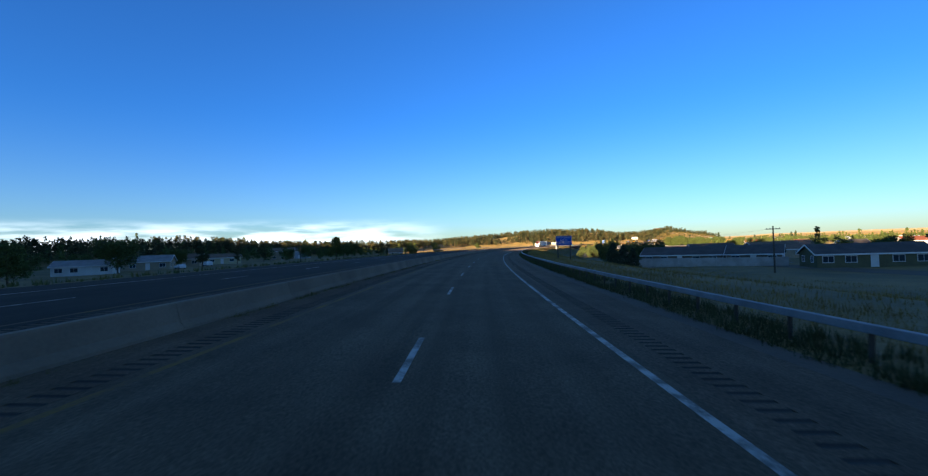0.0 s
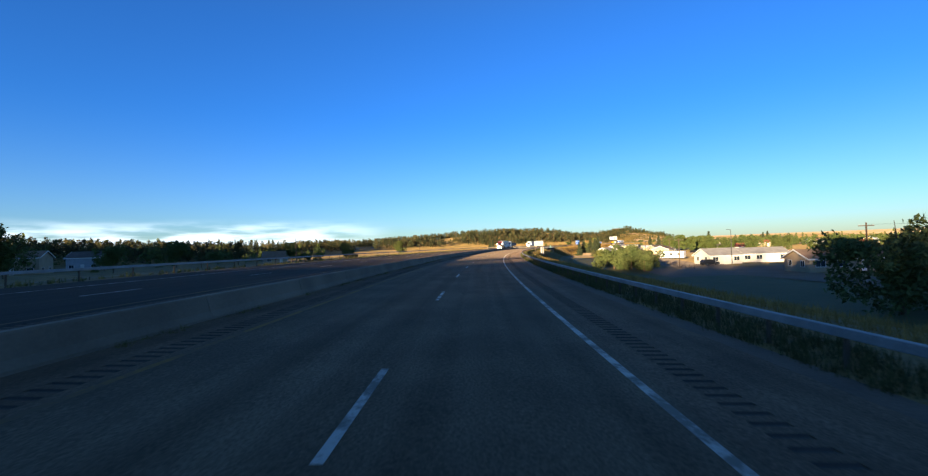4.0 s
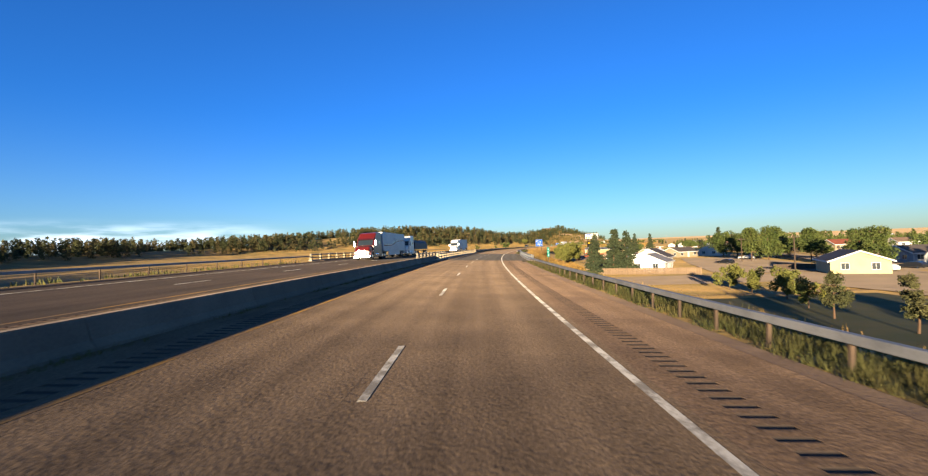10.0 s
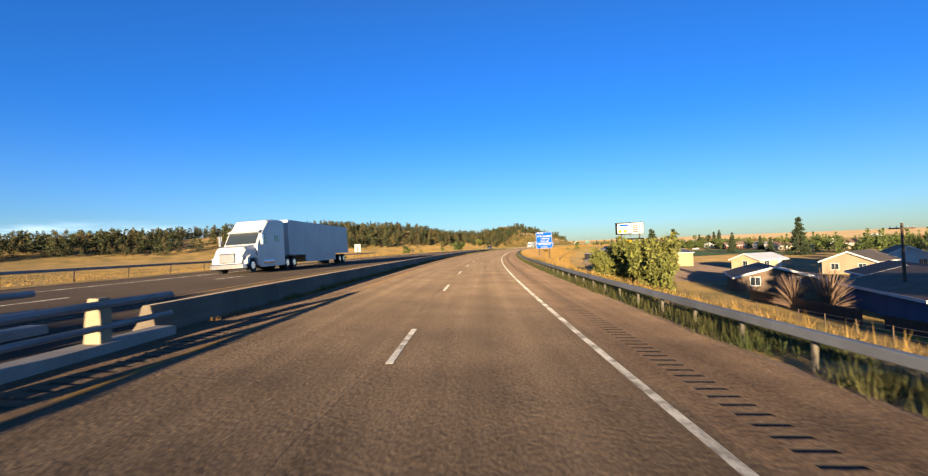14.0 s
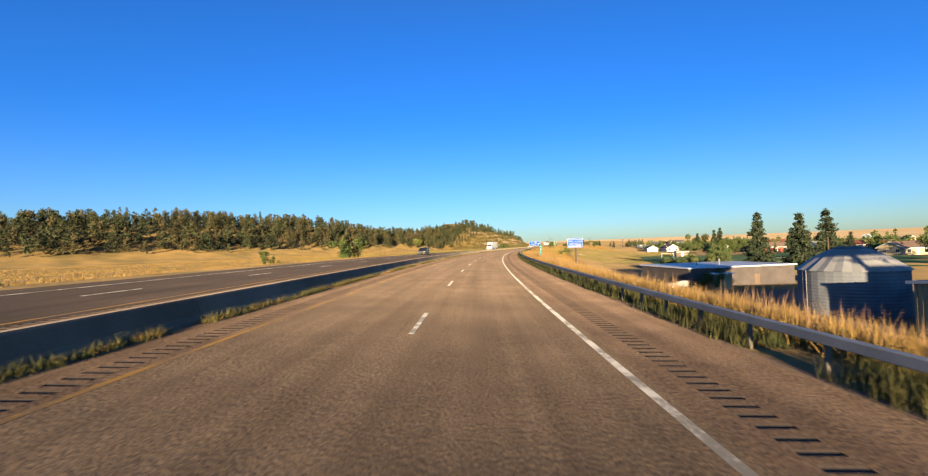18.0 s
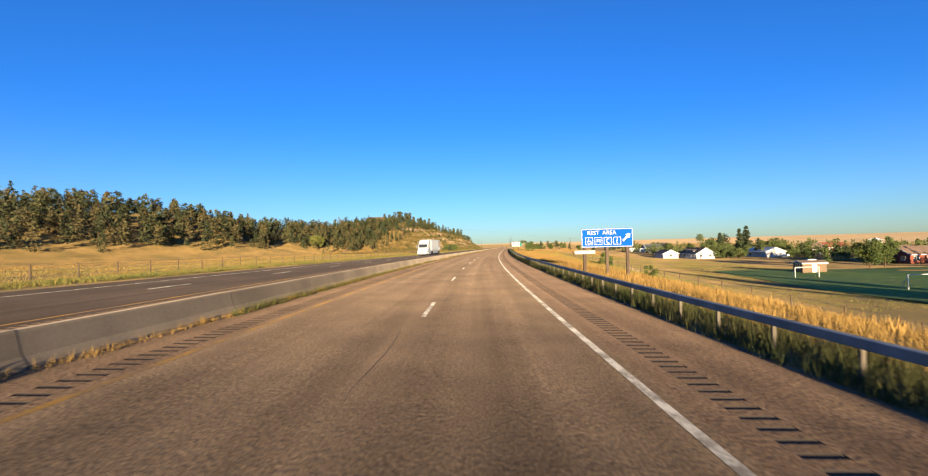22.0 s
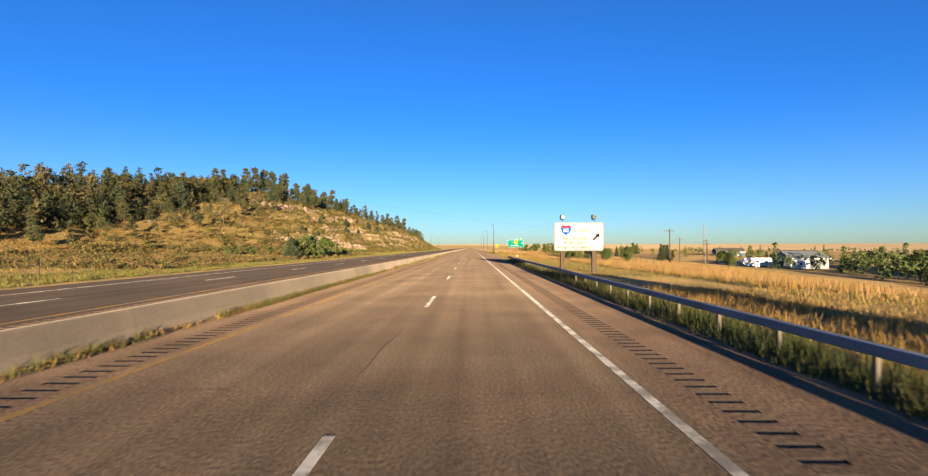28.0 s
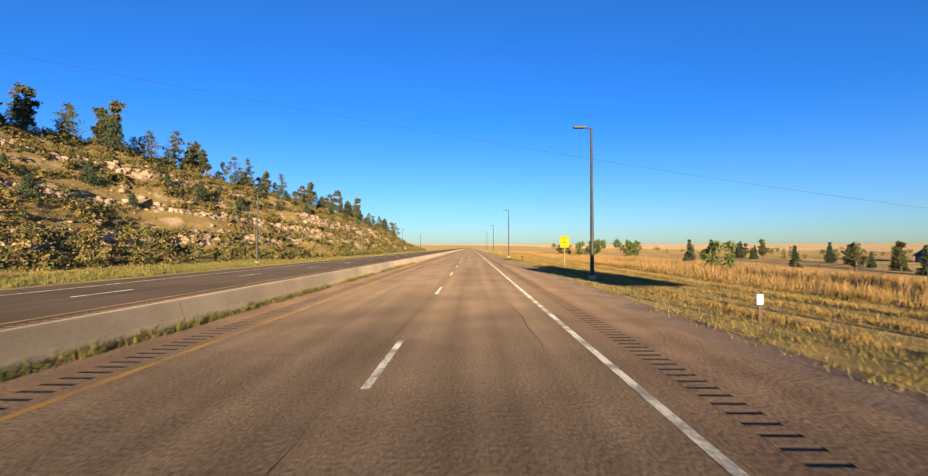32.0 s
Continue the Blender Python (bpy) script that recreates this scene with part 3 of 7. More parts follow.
for a, c in ((-100, BR0), (BR1, 1150)):
    for off, amp in ((-1.66, 0.16), (1.35, 0.14)) if a > 0 else ((-1.66, 0.16),):
        ss = np.arange(a if off < 0 else 690, c, 0.5)
        crack([(float(s), off + amp * noise.noise(Vector((float(s) * 0.35, off, 0.0))) + 0.07 * noise.noise(Vector((float(s) * 1.7, off, 5.0)))) for s in ss], 0.005, "long wandering joint crack in the asphalt")
    for k in range(int((c - a) / 17)):
        s = a + 6 + k * 17 + 6 * noise.noise(Vector((k * 1.7, 0.3, 0.0)))
        crack([(s + 0.16 * noise.noise(Vector((d_ * 1.1, k * 3.1, 0.0))), d_) for d_ in np.arange(-5.1, 2.4, 0.35)], 0.004, "thin transverse crack across the lanes")
dash = mesh_of("lane_dash", [(-0.06, 0, 0), (0.06, 0, 0), (0.06, 3.05, 0), (-0.06, 3.05, 0), (-0.06, 0, -0.01), (0.06, 0, -0.01), (0.06, 3.05, -0.01), (-0.06, 3.05, -0.01)],
               [(0, 1, 2, 3), (0, 4, 5, 1), (1, 5, 6, 2), (2, 6, 7, 3), (3, 7, 4, 0)], WHITE_L)
for i in range(150):
    s = float(np.interp(i, [0, 8, 30, 55, 59, 69, 78, 150], [6.2, 98.4, 361.2, 663.4, 715.3, 843.0, 953.2, 1830]))
    part("lane_dash", dash, WHITE_L, road, m=on_road(s, -1.42, 0.006))
for i in range(100):
    part("lane_dash", dash, WHITE_L, road, m=on_road(-60 + i * 12.19, -15.2, 0.006))


def rumble(name, d0, d1, s0, s1, pitch=0.305):
    """Milled grooves: a shallow corrugated strip."""
    n = int((s1 - s0) / pitch)
    verts, faces, which = [], [], []
    for i in range(n):
        a = s0 + i * pitch
        for ds, z in ((0.0, 0.0), (0.03, -0.02), (0.09, -0.02), (0.125, 0.0)):
            b = float(bank(a))
            for d in (d0, d1):
                x, y = plan(a + ds, d)
                verts.append((float(x), float(y), z - b * d))
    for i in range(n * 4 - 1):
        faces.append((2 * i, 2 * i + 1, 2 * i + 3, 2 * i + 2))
        # groove faces get the darker colour, the lands between keep the shoulder's
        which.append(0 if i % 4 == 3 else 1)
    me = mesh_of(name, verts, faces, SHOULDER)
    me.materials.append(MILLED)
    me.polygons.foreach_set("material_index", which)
    return tagged(part(name, me, SHOULDER), "row of milled rumble strip grooves in the shoulder", "rumble strip", kind="stuff")


# ---- median barrier: one panel after another ----
def barrier():
    prof = [(-0.30, -0.35), (-0.30, 0.06), (-0.20, 0.20), (-0.10, 0.57), (-0.075, 0.61), (0.075, 0.61), (0.10, 0.57), (0.20, 0.20), (0.30, 0.06), (0.30, -0.35)]
    L = 6.0
    pan = Build().loft([[(x, y, z) for x, z in prof] for y in (-0.012, L + 0.012)]).mesh("panel", CONCRETE)
    for a, c, nm in ((S0, 358, "before"), (424, 1500, "after")):
        th = empty("median_barrier", Matrix(), "pale concrete median barrier of butted panels", "barrier", kind="structure")
        n = int((c - a) / L)
        for i in range(min(n, 290)):
            s = a + i * L
            part("panel", pan, CONCRETE, th, m=on_road(s, -7.2, 0.0) @ pose(0, 0, 0, 0, 0, math.degrees(float(head(s + L / 2) - head(s)))))
        # tapered end
    return


# ---- guardrails ----
def rail_line(s):
    """Offset of the roadside guardrail."""
    return float(np.interp(s, [-40, 0, 20, 100, 240, 352, 412, 533, 678, 858], [6.3, 6.25, 6.0, 5.85, 5.55, 5.5, 5.15, 5.1, 5.45, 5.3]))


def guardrail(line, s0, s1, spacing, label, side=1, top=0.62, post_material=None):
    """A square steel box beam on slim posts that stand behind it; line gives the offset along s."""
    th = empty("guardrail", Matrix(), label, "guardrail", group="roadside guardrails")
    w, c = 0.076, 0.012
    prof = [(-w + c, -w), (w - c, -w), (w, -w + c), (w, w - c), (w - c, w), (-w + c, w), (-w, w - c), (-w, -w + c)]
    strip("beam", [(x, top - w + z) for x, z in prof], s0, s1, 2.0, STEEL, th, "weathered galvanised box beam", closed=True, line=line)
    pm = Build().box(-0.035, -0.035, -1.0, 0.035, 0.035, top - 0.05, 0.006).box(-0.10, -0.05, top - 0.16, 0.05, 0.05, top - 0.153).mesh("post", post_material or POST_M)
    if side < 0:
        pm.transform(Matrix.Diagonal((-1, 1, 1, 1)))
        pm.flip_normals()
    for i in range(int((s1 - s0) / spacing) + 1):
        s = s0 + i * spacing
        part("post", pm, post_material or POST_M, th, m=on_road(s, line(s) + side * 0.12, 0.0))
    return th


# ---- bridge railing: two tubes on blocks ----
def bridge_rail(d, s0, s1, label, side):
    th = empty("bridge_railing", Matrix(), label, "railing", group="bridge railings")
    for z, r in ((0.86, 0.075), (0.46, 0.06)):
        prof = [(d - side * 0.12 + r * math.cos(a), z + r * math.sin(a)) for a in [math.pi / 4 * j for j in range(8)]]
        strip("rail", prof, s0, s1, 3.0, STEEL, th, "grey steel tube rail", closed=True)
    strip("kerb", [(d - 0.22, 0), (d - 0.22, 0.18), (d + 0.22, 0.18), (d + 0.22, 0)], s0, s1, 5.0, CONCRETE2, th, "concrete kerb", closed=True)
    pm = Build().loft([[(-a, -0.13, z), (a, -0.13, z), (a, 0.13, z), (-a, 0.13, z)] for a, z in ((0.15, 0.15), (0.14, 0.6), (0.09, 0.98))]).mesh("post", CREAM_C)
    pd = Build().box(-0.05, -0.13, 0.15, 0.12, 0.13, 0.9, 0.02).box(-0.12, -0.18, 0.15, 0.18, 0.18, 0.2, 0.01).mesh("post", METAL_G)
    st = Build()
    for k in range(3):
        z0 = 0.30 + k * 0.22
        st.prism([(-0.13, z0 + 0.13), (0.13, z0), (0.13, z0 + 0.10), (-0.13, z0 + 0.23)], 'y', -0.142, -0.134)
    sm = st.mesh("stripe_plate", STEEL_D)
    n = int((s1 - s0) / 3.05)
    for i in range(n + 1):
        po = part("post", pm if d < 0 else pd, CONCRETE2, th, m=on_road(s0 + 0.2 + i * 3.05, d, 0.0))
        if -12 < d < -8:
            part("stripe_plate", sm, STEEL_D, po)
    return th


# ---- trees ----
def tufts(rng, pts, size, squash=1.0, per=2, up=0.0):
    """Small leaf blades in random directions at pts."""
    n = len(pts) * per
    c = np.repeat(pts, per, axis=0) + rng.normal(0, size * 0.35, (n, 3))
    a, b = rng.normal(0, 1, (n, 3)), rng.normal(0, 1, (n, 3))
    a[:, 2] = a[:, 2] * squash + up
    b[:, 2] = b[:, 2] * squash + up
    a /= np.linalg.norm(a, axis=1)[:, None] + 1e-6
    b /= np.linalg.norm(b, axis=1)[:, None] + 1e-6
    sz = size * rng.uniform(0.6, 1.4, (n, 1))
    v = np.stack([c - a * sz * 0.6, c + a * sz * 0.6, c + b * sz], 1).reshape(-1, 3)
    return v, np.arange(n * 3).reshape(-1, 3)


def conifer_points(rng, h, n, base=0.12, wide=0.2, ragged=0.35, power=0.8):
    u = base + (1 - base) * rng.uniform(0, 1, n) ** 1.15
    th = rng.uniform(0, 2 * math.pi, n)
    lob = 1 + ragged * np.sin(3 * th + 9 * u + rng.uniform(0, 6)) + ragged * np.sin(5 * th - 17 * u + rng.uniform(0, 6)) * 0.7 + ragged * 0.8 * np.sin(u * 40 + rng.uniform(0, 6)) * 0.6
    r = wide * h * np.clip(1 - u, 0, 1) ** power * np.clip(lob, 0.25, 1.8) * rng.uniform(0.25, 1, n) ** 0.6
    z = h * u - r * 0.22
    return np.stack([r * np.cos(th), r * np.sin(th), z], 1)


def pine_points(rng, h, n):
    """Open, irregular crown: flat clumps of needles towards the ends of rising limbs, gaps between them."""
    limbs = []
    levels = max(8, int(h * 1.1))
    lean = rng.normal(0, 0.04, 2)
    side = rng.uniform(0, 6.28)
    for i in range(levels):
        u = 0.24 + 0.70 * (i + rng.uniform(0, 0.8)) / levels
        for j in range(rng.integers(2, 5)):
            a = rng.uniform(0, 6.28)
            L = h * 0.33 * (1.03 - u) ** 0.72 * min(1.0, 0.45 + 2.2 * (u - 0.2)) * rng.uniform(0.35, 1.1) * (1 + 0.25 * math.cos(a - side))
            for q in ((1.0, 0.62) if L > 0.14 * h else (0.9,)):
                limbs.append((h * u + L * q * rng.uniform(0.0, 0.4), a + rng.normal(0, 0.15), L * q, rng.uniform(0.6, 1.2)))
    limbs.append((h * 0.95, 0, 0.01 * h, 0.6))
    limbs.append((h * 0.90, 1, 0.03 * h, 0.8))
    limbs = np.array(limbs)
    w = limbs[:, 3] ** 2
    j = rng.choice(len(limbs), n, p=w / w.sum())
    sp = h * 0.034 * limbs[j, 3]
    g = rng.normal(0, 1, (n, 3)) * np.stack([sp, sp, sp * 0.62], 1)
    return np.stack([limbs[j, 2] * np.cos(limbs[j, 1]) + lean[0] * limbs[j, 0], limbs[j, 2] * np.sin(limbs[j, 1]) + lean[1] * limbs[j, 0], limbs[j, 0]], 1) + g


def spruce_points(rng, h, n):
    """Layered, ragged crown: drooping limbs in whorls."""
    limbs = []
    levels = 24
    for i in range(levels):
        u = 0.04 + 0.93 * (i + rng.uniform(-0.3, 0.3)) / levels
        for j in range(rng.integers(5, 9)):
            limbs.append((h * u, rng.uniform(0, 6.28), 0.27 * h * (1.02 - u) ** 0.85 * rng.uniform(0.55, 1.2)))
    limbs.append((h * 0.96, 0.0, 0.02 * h))
    limbs = np.array(limbs)
    w = limbs[:, 2]
    j = rng.choice(len(limbs), n, p=w / w.sum())
    q = rng.uniform(0.05, 1.0, n) ** 0.65
    r = limbs[j, 2] * q
    z = limbs[j, 0] - r * 0.28 + 0.09 * r * q
    sp = h * 0.012
    return np.stack([r * np.cos(limbs[j, 1]), r * np.sin(limbs[j, 1]), z], 1) + rng.normal(0, 1, (n, 3)) * np.array([sp, sp, sp * 0.5])


def broad_points(rng, h, n, wide=0.42, base=0.22):
    k = 14
    cl = np.stack([rng.normal(0, h * wide * 0.42, k), rng.normal(0, h * wide * 0.42, k), h * rng.uniform(base + 0.1, 0.86, k), h * rng.uniform(0.10, 0.22, k)], 1)
    j = rng.integers(0, k, n)
    p = rng.normal(0, 1, (n, 3))
    p /= np.linalg.norm(p, axis=1)[:, None]
    p *= rng.uniform(0.5, 1.05, (n, 1))
    q = cl[j, :3] + p * cl[j, 3:4]
    return q[q[:, 2] > h * base * 0.5]


def trunk_mesh(rng, h, r, limbs=6, top=0.9):
    b = Build()
    p = Vector((0, 0, -0.4))
    for i in range(4):
        q = Vector((rng.normal(0, 0.012 * h), rng.normal(0, 0.012 * h), h * top * (i + 1) / 4))
        b.tube(p, q, r * (1 - 0.23 * i), r * (1 - 0.23 * (i + 1)), 7)
        p = q
    for i in range(limbs):
        z = h * rng.uniform(0.3, 0.75)
        a = rng.uniform(0, 6.28)
        L = h * rng.uniform(0.10, 0.2)
        b.tube((0, 0, z), (L * math.cos(a), L * math.sin(a), z + L * 0.4), r * 0.3, r * 0.08, 5)
    return b.mesh("trunk", BARK)


def tree_kind(kind, seed, h, n, size):
    """Returns trunk and crown meshes of a unit tree of height h."""
    rng = np.random.default_rng(seed)
    if kind == 'spruce':
        pts, m, sq = spruce_points(rng, h, n), SPRUCE, 0.6
    elif kind == 'juniper':
        pts, m, sq = conifer_points(rng, h, n, 0.02, 0.36, 0.4, 0.6), SPRUCE, 1.3
    elif kind == 'pine':
        pts, m, sq = pine_points(rng, h, n), PINE, 0.8
    elif kind == 'shrub':
        pts, m, sq = broad_points(rng, h, n, 0.75, 0.02), LEAF, 1.0
    elif kind == 'dark':
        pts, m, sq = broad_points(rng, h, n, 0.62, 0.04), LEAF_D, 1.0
    elif kind == 'yellow':
        pts, m, sq = broad_points(rng, h, n, 0.5, 0.1), LEAF_Y, 1.0
    else:
        pts, m, sq = broad_points(rng, h, n), LEAF, 1.0
    v, f = tufts(rng, pts, size, sq)
    return trunk_mesh(rng, h, max(0.06, h * 0.022), 6 if kind in ('pine', 'broad', 'yellow') else 0), mesh_of("crown", v.tolist(), f.tolist(), m)


TREE_DB = {}


def tree(kind, s, d, h, label, category="tree", group="", variants=3, z=None):
    """A tree as a thing; alike trees share meshes."""
    ref = {'spruce': 12.0, 'juniper': 5.0, 'pine': 9.0, 'shrub': 2.5, 'broad': 9.0, 'dark': 7.0, 'yellow': 5.0}[kind]
    key = (kind, int(abs(s * 7 + d * 13)) % variants)
    if key not in TREE_DB:
        n, size = {'spruce': (6000, 0.31), 'juniper': (1800, 0.22), 'pine': (2100, 0.27), 'shrub': (900, 0.17), 'broad': (3400, 0.29), 'dark': (3400, 0.25), 'yellow': (1500, 0.26)}[kind]
        TREE_DB[key] = tree_kind(kind, 17 + key[1] * 5 + len(kind), ref, n, size)
    tr, cr = TREE_DB[key]
    k = h / ref
    turn = (s * 37 + d * 91) % 360
    th = empty("shrub" if kind == 'shrub' else ("bush" if kind == 'yellow' else "tree"), M(s, d, z, turn) @ Matrix.Diagonal((k, k, k, 1)), label, category, group)
    part("trunk", tr, BARK, th)
    part("crown", cr, None, th)
    return th


def merged(name, base_v, base_f, places, material, label, category):
    """Many copies of small meshes joined into one object of kind stuff. places: x, y, z, scale, turn, which."""
    V_, F_, n = [], [], 0
    for x, y, z, k, a, w in places:
        v = base_v[int(w)]
        c, q = math.cos(a), math.sin(a)
        V_.append(np.stack([x + k * (v[:, 0] * c - v[:, 1] * q), y + k * (v[:, 0] * q + v[:, 1] * c), z + k * v[:, 2]], 1))
        F_.append(base_f[int(w)] + n)
        n += len(v)
    V_, F_ = np.concatenate(V_), np.concatenate(F_)
    me = bpy.data.meshes.new(name)
    me.vertices.add(len(V_))
    me.vertices.foreach_set("co", V_.ravel().astype(np.float32))
    k = F_.shape[1]
    me.loops.add(F_.size)
    me.loops.foreach_set("vertex_index", F_.ravel().astype(np.int32))
    me.polygons.add(len(F_))
    me.polygons.foreach_set("loop_start", np.arange(0, F_.size, k, dtype=np.int32))
    me.update(calc_edges=True)
    me.validate()
    return tagged(part(name, me, material), label, category, kind="stuff")


barrier()
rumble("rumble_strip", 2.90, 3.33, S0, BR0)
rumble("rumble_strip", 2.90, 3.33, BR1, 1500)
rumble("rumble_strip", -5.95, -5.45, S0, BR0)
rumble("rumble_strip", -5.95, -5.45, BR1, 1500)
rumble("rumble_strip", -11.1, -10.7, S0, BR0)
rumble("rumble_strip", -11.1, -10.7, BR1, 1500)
guardrail(rail_line, -40, 352, 1.905, "weathered box beam guardrail on slim posts before the bridge", post_material=WOOD)
guardrail(rail_line, 412, 893, 1.905, "weathered box beam guardrail on slim pale posts after the bridge")
guardrail(lambda s: -22.6, 120, 352, 3.81, "rusty box beam guardrail beside the opposite carriageway", side=-1, top=0.70, post_material=WOOD)
guardrail(lambda s: -22.6, 412, 500, 3.81, "rusty box beam guardrail beside the opposite carriageway", side=-1, top=0.70, post_material=WOOD)
bridge_rail(6.0, 352, 412, "steel tube bridge railing on concrete posts", 1)
bridge_rail(-6.75, 358, 424, "steel tube bridge railing with pale concrete posts", -1)
bridge_rail(-9.6, 358, 424, "steel tube railing of the twin bridge", 1)
bridge_rail(-22.4, 352, 412, "steel tube railing of the twin bridge", -1)


# ---- wooded bluff: far trees joined ----
def forest():
    rng = np.random.default_rng(5)
    bv, bf = [], []
    for i in range(8):
        h = 7.0
        pts = pine_points(rng, h, 230) if i % 4 else conifer_points(rng, h, 210, 0.05, 0.25, 0.4, 0.7)
        v, f = tufts(rng, pts, 0.44, 0.8, per=1)
        bv.append(v)
        bf.append(f)
    places = []
    tries = 0
    while len(places) < 7800 and tries < 260000:
        tries += 1
        s, d = rng.uniform(-190, 1250), -rng.uniform(30, 430)
        x, y = plan(s, d)
        hz = float(hill(x, y))
        if hz < (2.0 if s < 380 else 3.0) or x < 40 and (hz > 26.0 or y < -760):
            continue
        # the open meadow on the road side and the bare bluff face
        if d > -150 and s > 480 and hz < (4.5 if s < 700 else 2.2) and rng.uniform() > 0.04:
            continue
        if s > 850 and d > -79 and rng.uniform() > 0.03:
            continue
        if s > 985 and d > -110 and rng.uniform() > 0.3:
            continue
        if noise.noise(Vector((float(x) * 0.02, float(y) * 0.02, 3.0))) < (-0.6 if s < 380 else -0.2 if s < 700 else -0.45):
            continue
        places.append((float(x), float(y), float(ground_z(s, d)) - 0.9, rng.uniform(0.62, 1.5) * (float(np.interp(s, [760, 800, 860, 930], [1.12, 0.98, 0.86, 0.80])) if d > -92 else float(np.interp(s, [700, 860, 910], [1.05, 0.98, 0.78]))), rng.uniform(0, 6.28), rng.integers(0, 8)))
    # the wood above the terrace
    for i in range(460):
        s, d = rng.uniform(880, 992), -rng.uniform(77, 104)
        x, y = plan(s, d)
        places.append((float(x), float(y), float(ground_z(s, d)) - 0.4, rng.uniform(0.4, 0.85), rng.uniform(0, 6.28), rng.integers(0, 8)))
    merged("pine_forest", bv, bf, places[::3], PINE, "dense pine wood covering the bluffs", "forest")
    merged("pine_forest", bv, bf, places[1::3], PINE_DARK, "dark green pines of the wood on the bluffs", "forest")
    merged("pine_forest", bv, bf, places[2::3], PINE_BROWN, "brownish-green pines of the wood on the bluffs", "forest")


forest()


# ---- road signs ----
def rounded(w, h, r, k=4):
    pts = []
    for cx, cz, a0 in ((w / 2 - r, h / 2 - r, 0), (-w / 2 + r, h / 2 - r, 90), (-w / 2 + r, -h / 2 + r, 180), (w / 2 - r, -h / 2 + r, 270)):
        for i in range(k + 1):
            a = radians(a0 + 90 * i / k)
            pts.append((cx + r * math.cos(a), cz + r * math.sin(a)))
    return pts


def plate(name, w, h, material, parent, x, z, y=0.0, border=None, r=0.08, thick=0.02, label=""):
    """A sign plate with an inset border; the face looks to -y."""
    b = Build().prism([(x + u, z + v) for u, v in rounded(w, h, r)], 'y', y, y + thick)
    ob = part(name, b.mesh(name, material), material, parent, label)
    if border:
        o, i = rounded(w - 0.05, h - 0.05, r * 0.8), rounded(w - 0.05 - 2 * border[1], h - 0.05 - 2 * border[1], r * 0.6)
        n = len(o)
        me = mesh_of("border", [(x + u, y - 0.004, z + v) for u, v in o + i], [(j, n + j, n + (j + 1) % n, (j + 1) % n) for j in range(n)], border[0])
        part("border", me, border[0], ob)
    return ob


def posts(parent, xs, z0, z1, material, y=0.05, w=0.15, d=0.12, base=-1.0):
    for x in xs:
        part("post", Build().box(x - w / 2, y, z0 + base, x + w / 2, y + d, z1, 0.008).mesh("post", material), material, parent)


def sign_base(name, s, d, label, category="road sign", group="roadside signs", turn=0.0):
    """An Empty on the road plane's level at the sign."""
    x, y = plan(s, d)
    return empty(name, pose(float(x), float(y), float(ground_z(s, d)), 0, 0, math.degrees(float(head(s))) + turn), label, category, group), -float(ground_z(s, d))


def arrow(parent, x, z, size, material, y=-0.01, angle=45):
    pts = [(-0.5, -0.09), (0.1, -0.09), (0.1, -0.28), (0.5, 0), (0.1, 0.28), (0.1, 0.09), (-0.5, 0.09)]
    a = radians(angle)
    v = [(x + size * (u * math.cos(a) - w * math.sin(a)), y, z + size * (u * math.sin(a) + w * math.cos(a))) for u, w in pts]
    part("arrow", mesh_of("arrow", v, [(0, 1, 5, 6), (1, 2, 3), (1, 3, 5), (3, 4, 5)], material), material, parent)


def beacon(parent, x, z):
    b = Build().tube((x, 0.06, z - 0.35), (x, 0.06, z), 0.03)
    po = part("beacon", b.mesh("beacon", STEEL_D), STEEL_D, parent, "round flashing beacon in a black hood")
    part("hood", Build().box(x - 0.19, 0.0, z - 0.19, x + 0.19, 0.22, z + 0.19, 0.05).tube((x, 0.0, z), (x, -0.16, z), 0.17, 0.18, 14).mesh("hood", STEEL_D), STEEL_D, po)
    part("lens", Build().tube((x, -0.02, z), (x, -0.165, z), 0.13, 0.13, 14).mesh("lens", GLASS), SIGN_YELLOW, po, "pale yellow lens")


def sign_info():
    th, r = sign_base("info_centre_sign", 74.6, 12.2, "blue information sign on two brown wooden posts beyond the guardrail")
    posts(th, (-1.0, 1.0), 0, r + 3.0, WOOD, w=0.2, d=0.15)
    plate("upper_panel", 2.6, 1.0, SIGN_BLUE, th, 0, r + 2.70, border=(LETTER_W, 0.03))
    plate("lower_panel", 2.6, 0.52, SIGN_BLUE, th, 0, r + 1.92, border=(LETTER_W, 0.03))
    lettering("INFO CENTER", 0.36, LETTER_W, th, 0, r + 2.92)
    lettering("EXIT 401", 0.30, LETTER_W, th, 0, r + 2.50)
    lettering("OPEN MAY-OCT", 0.30, LETTER_W, th, 0, r + 1.92)


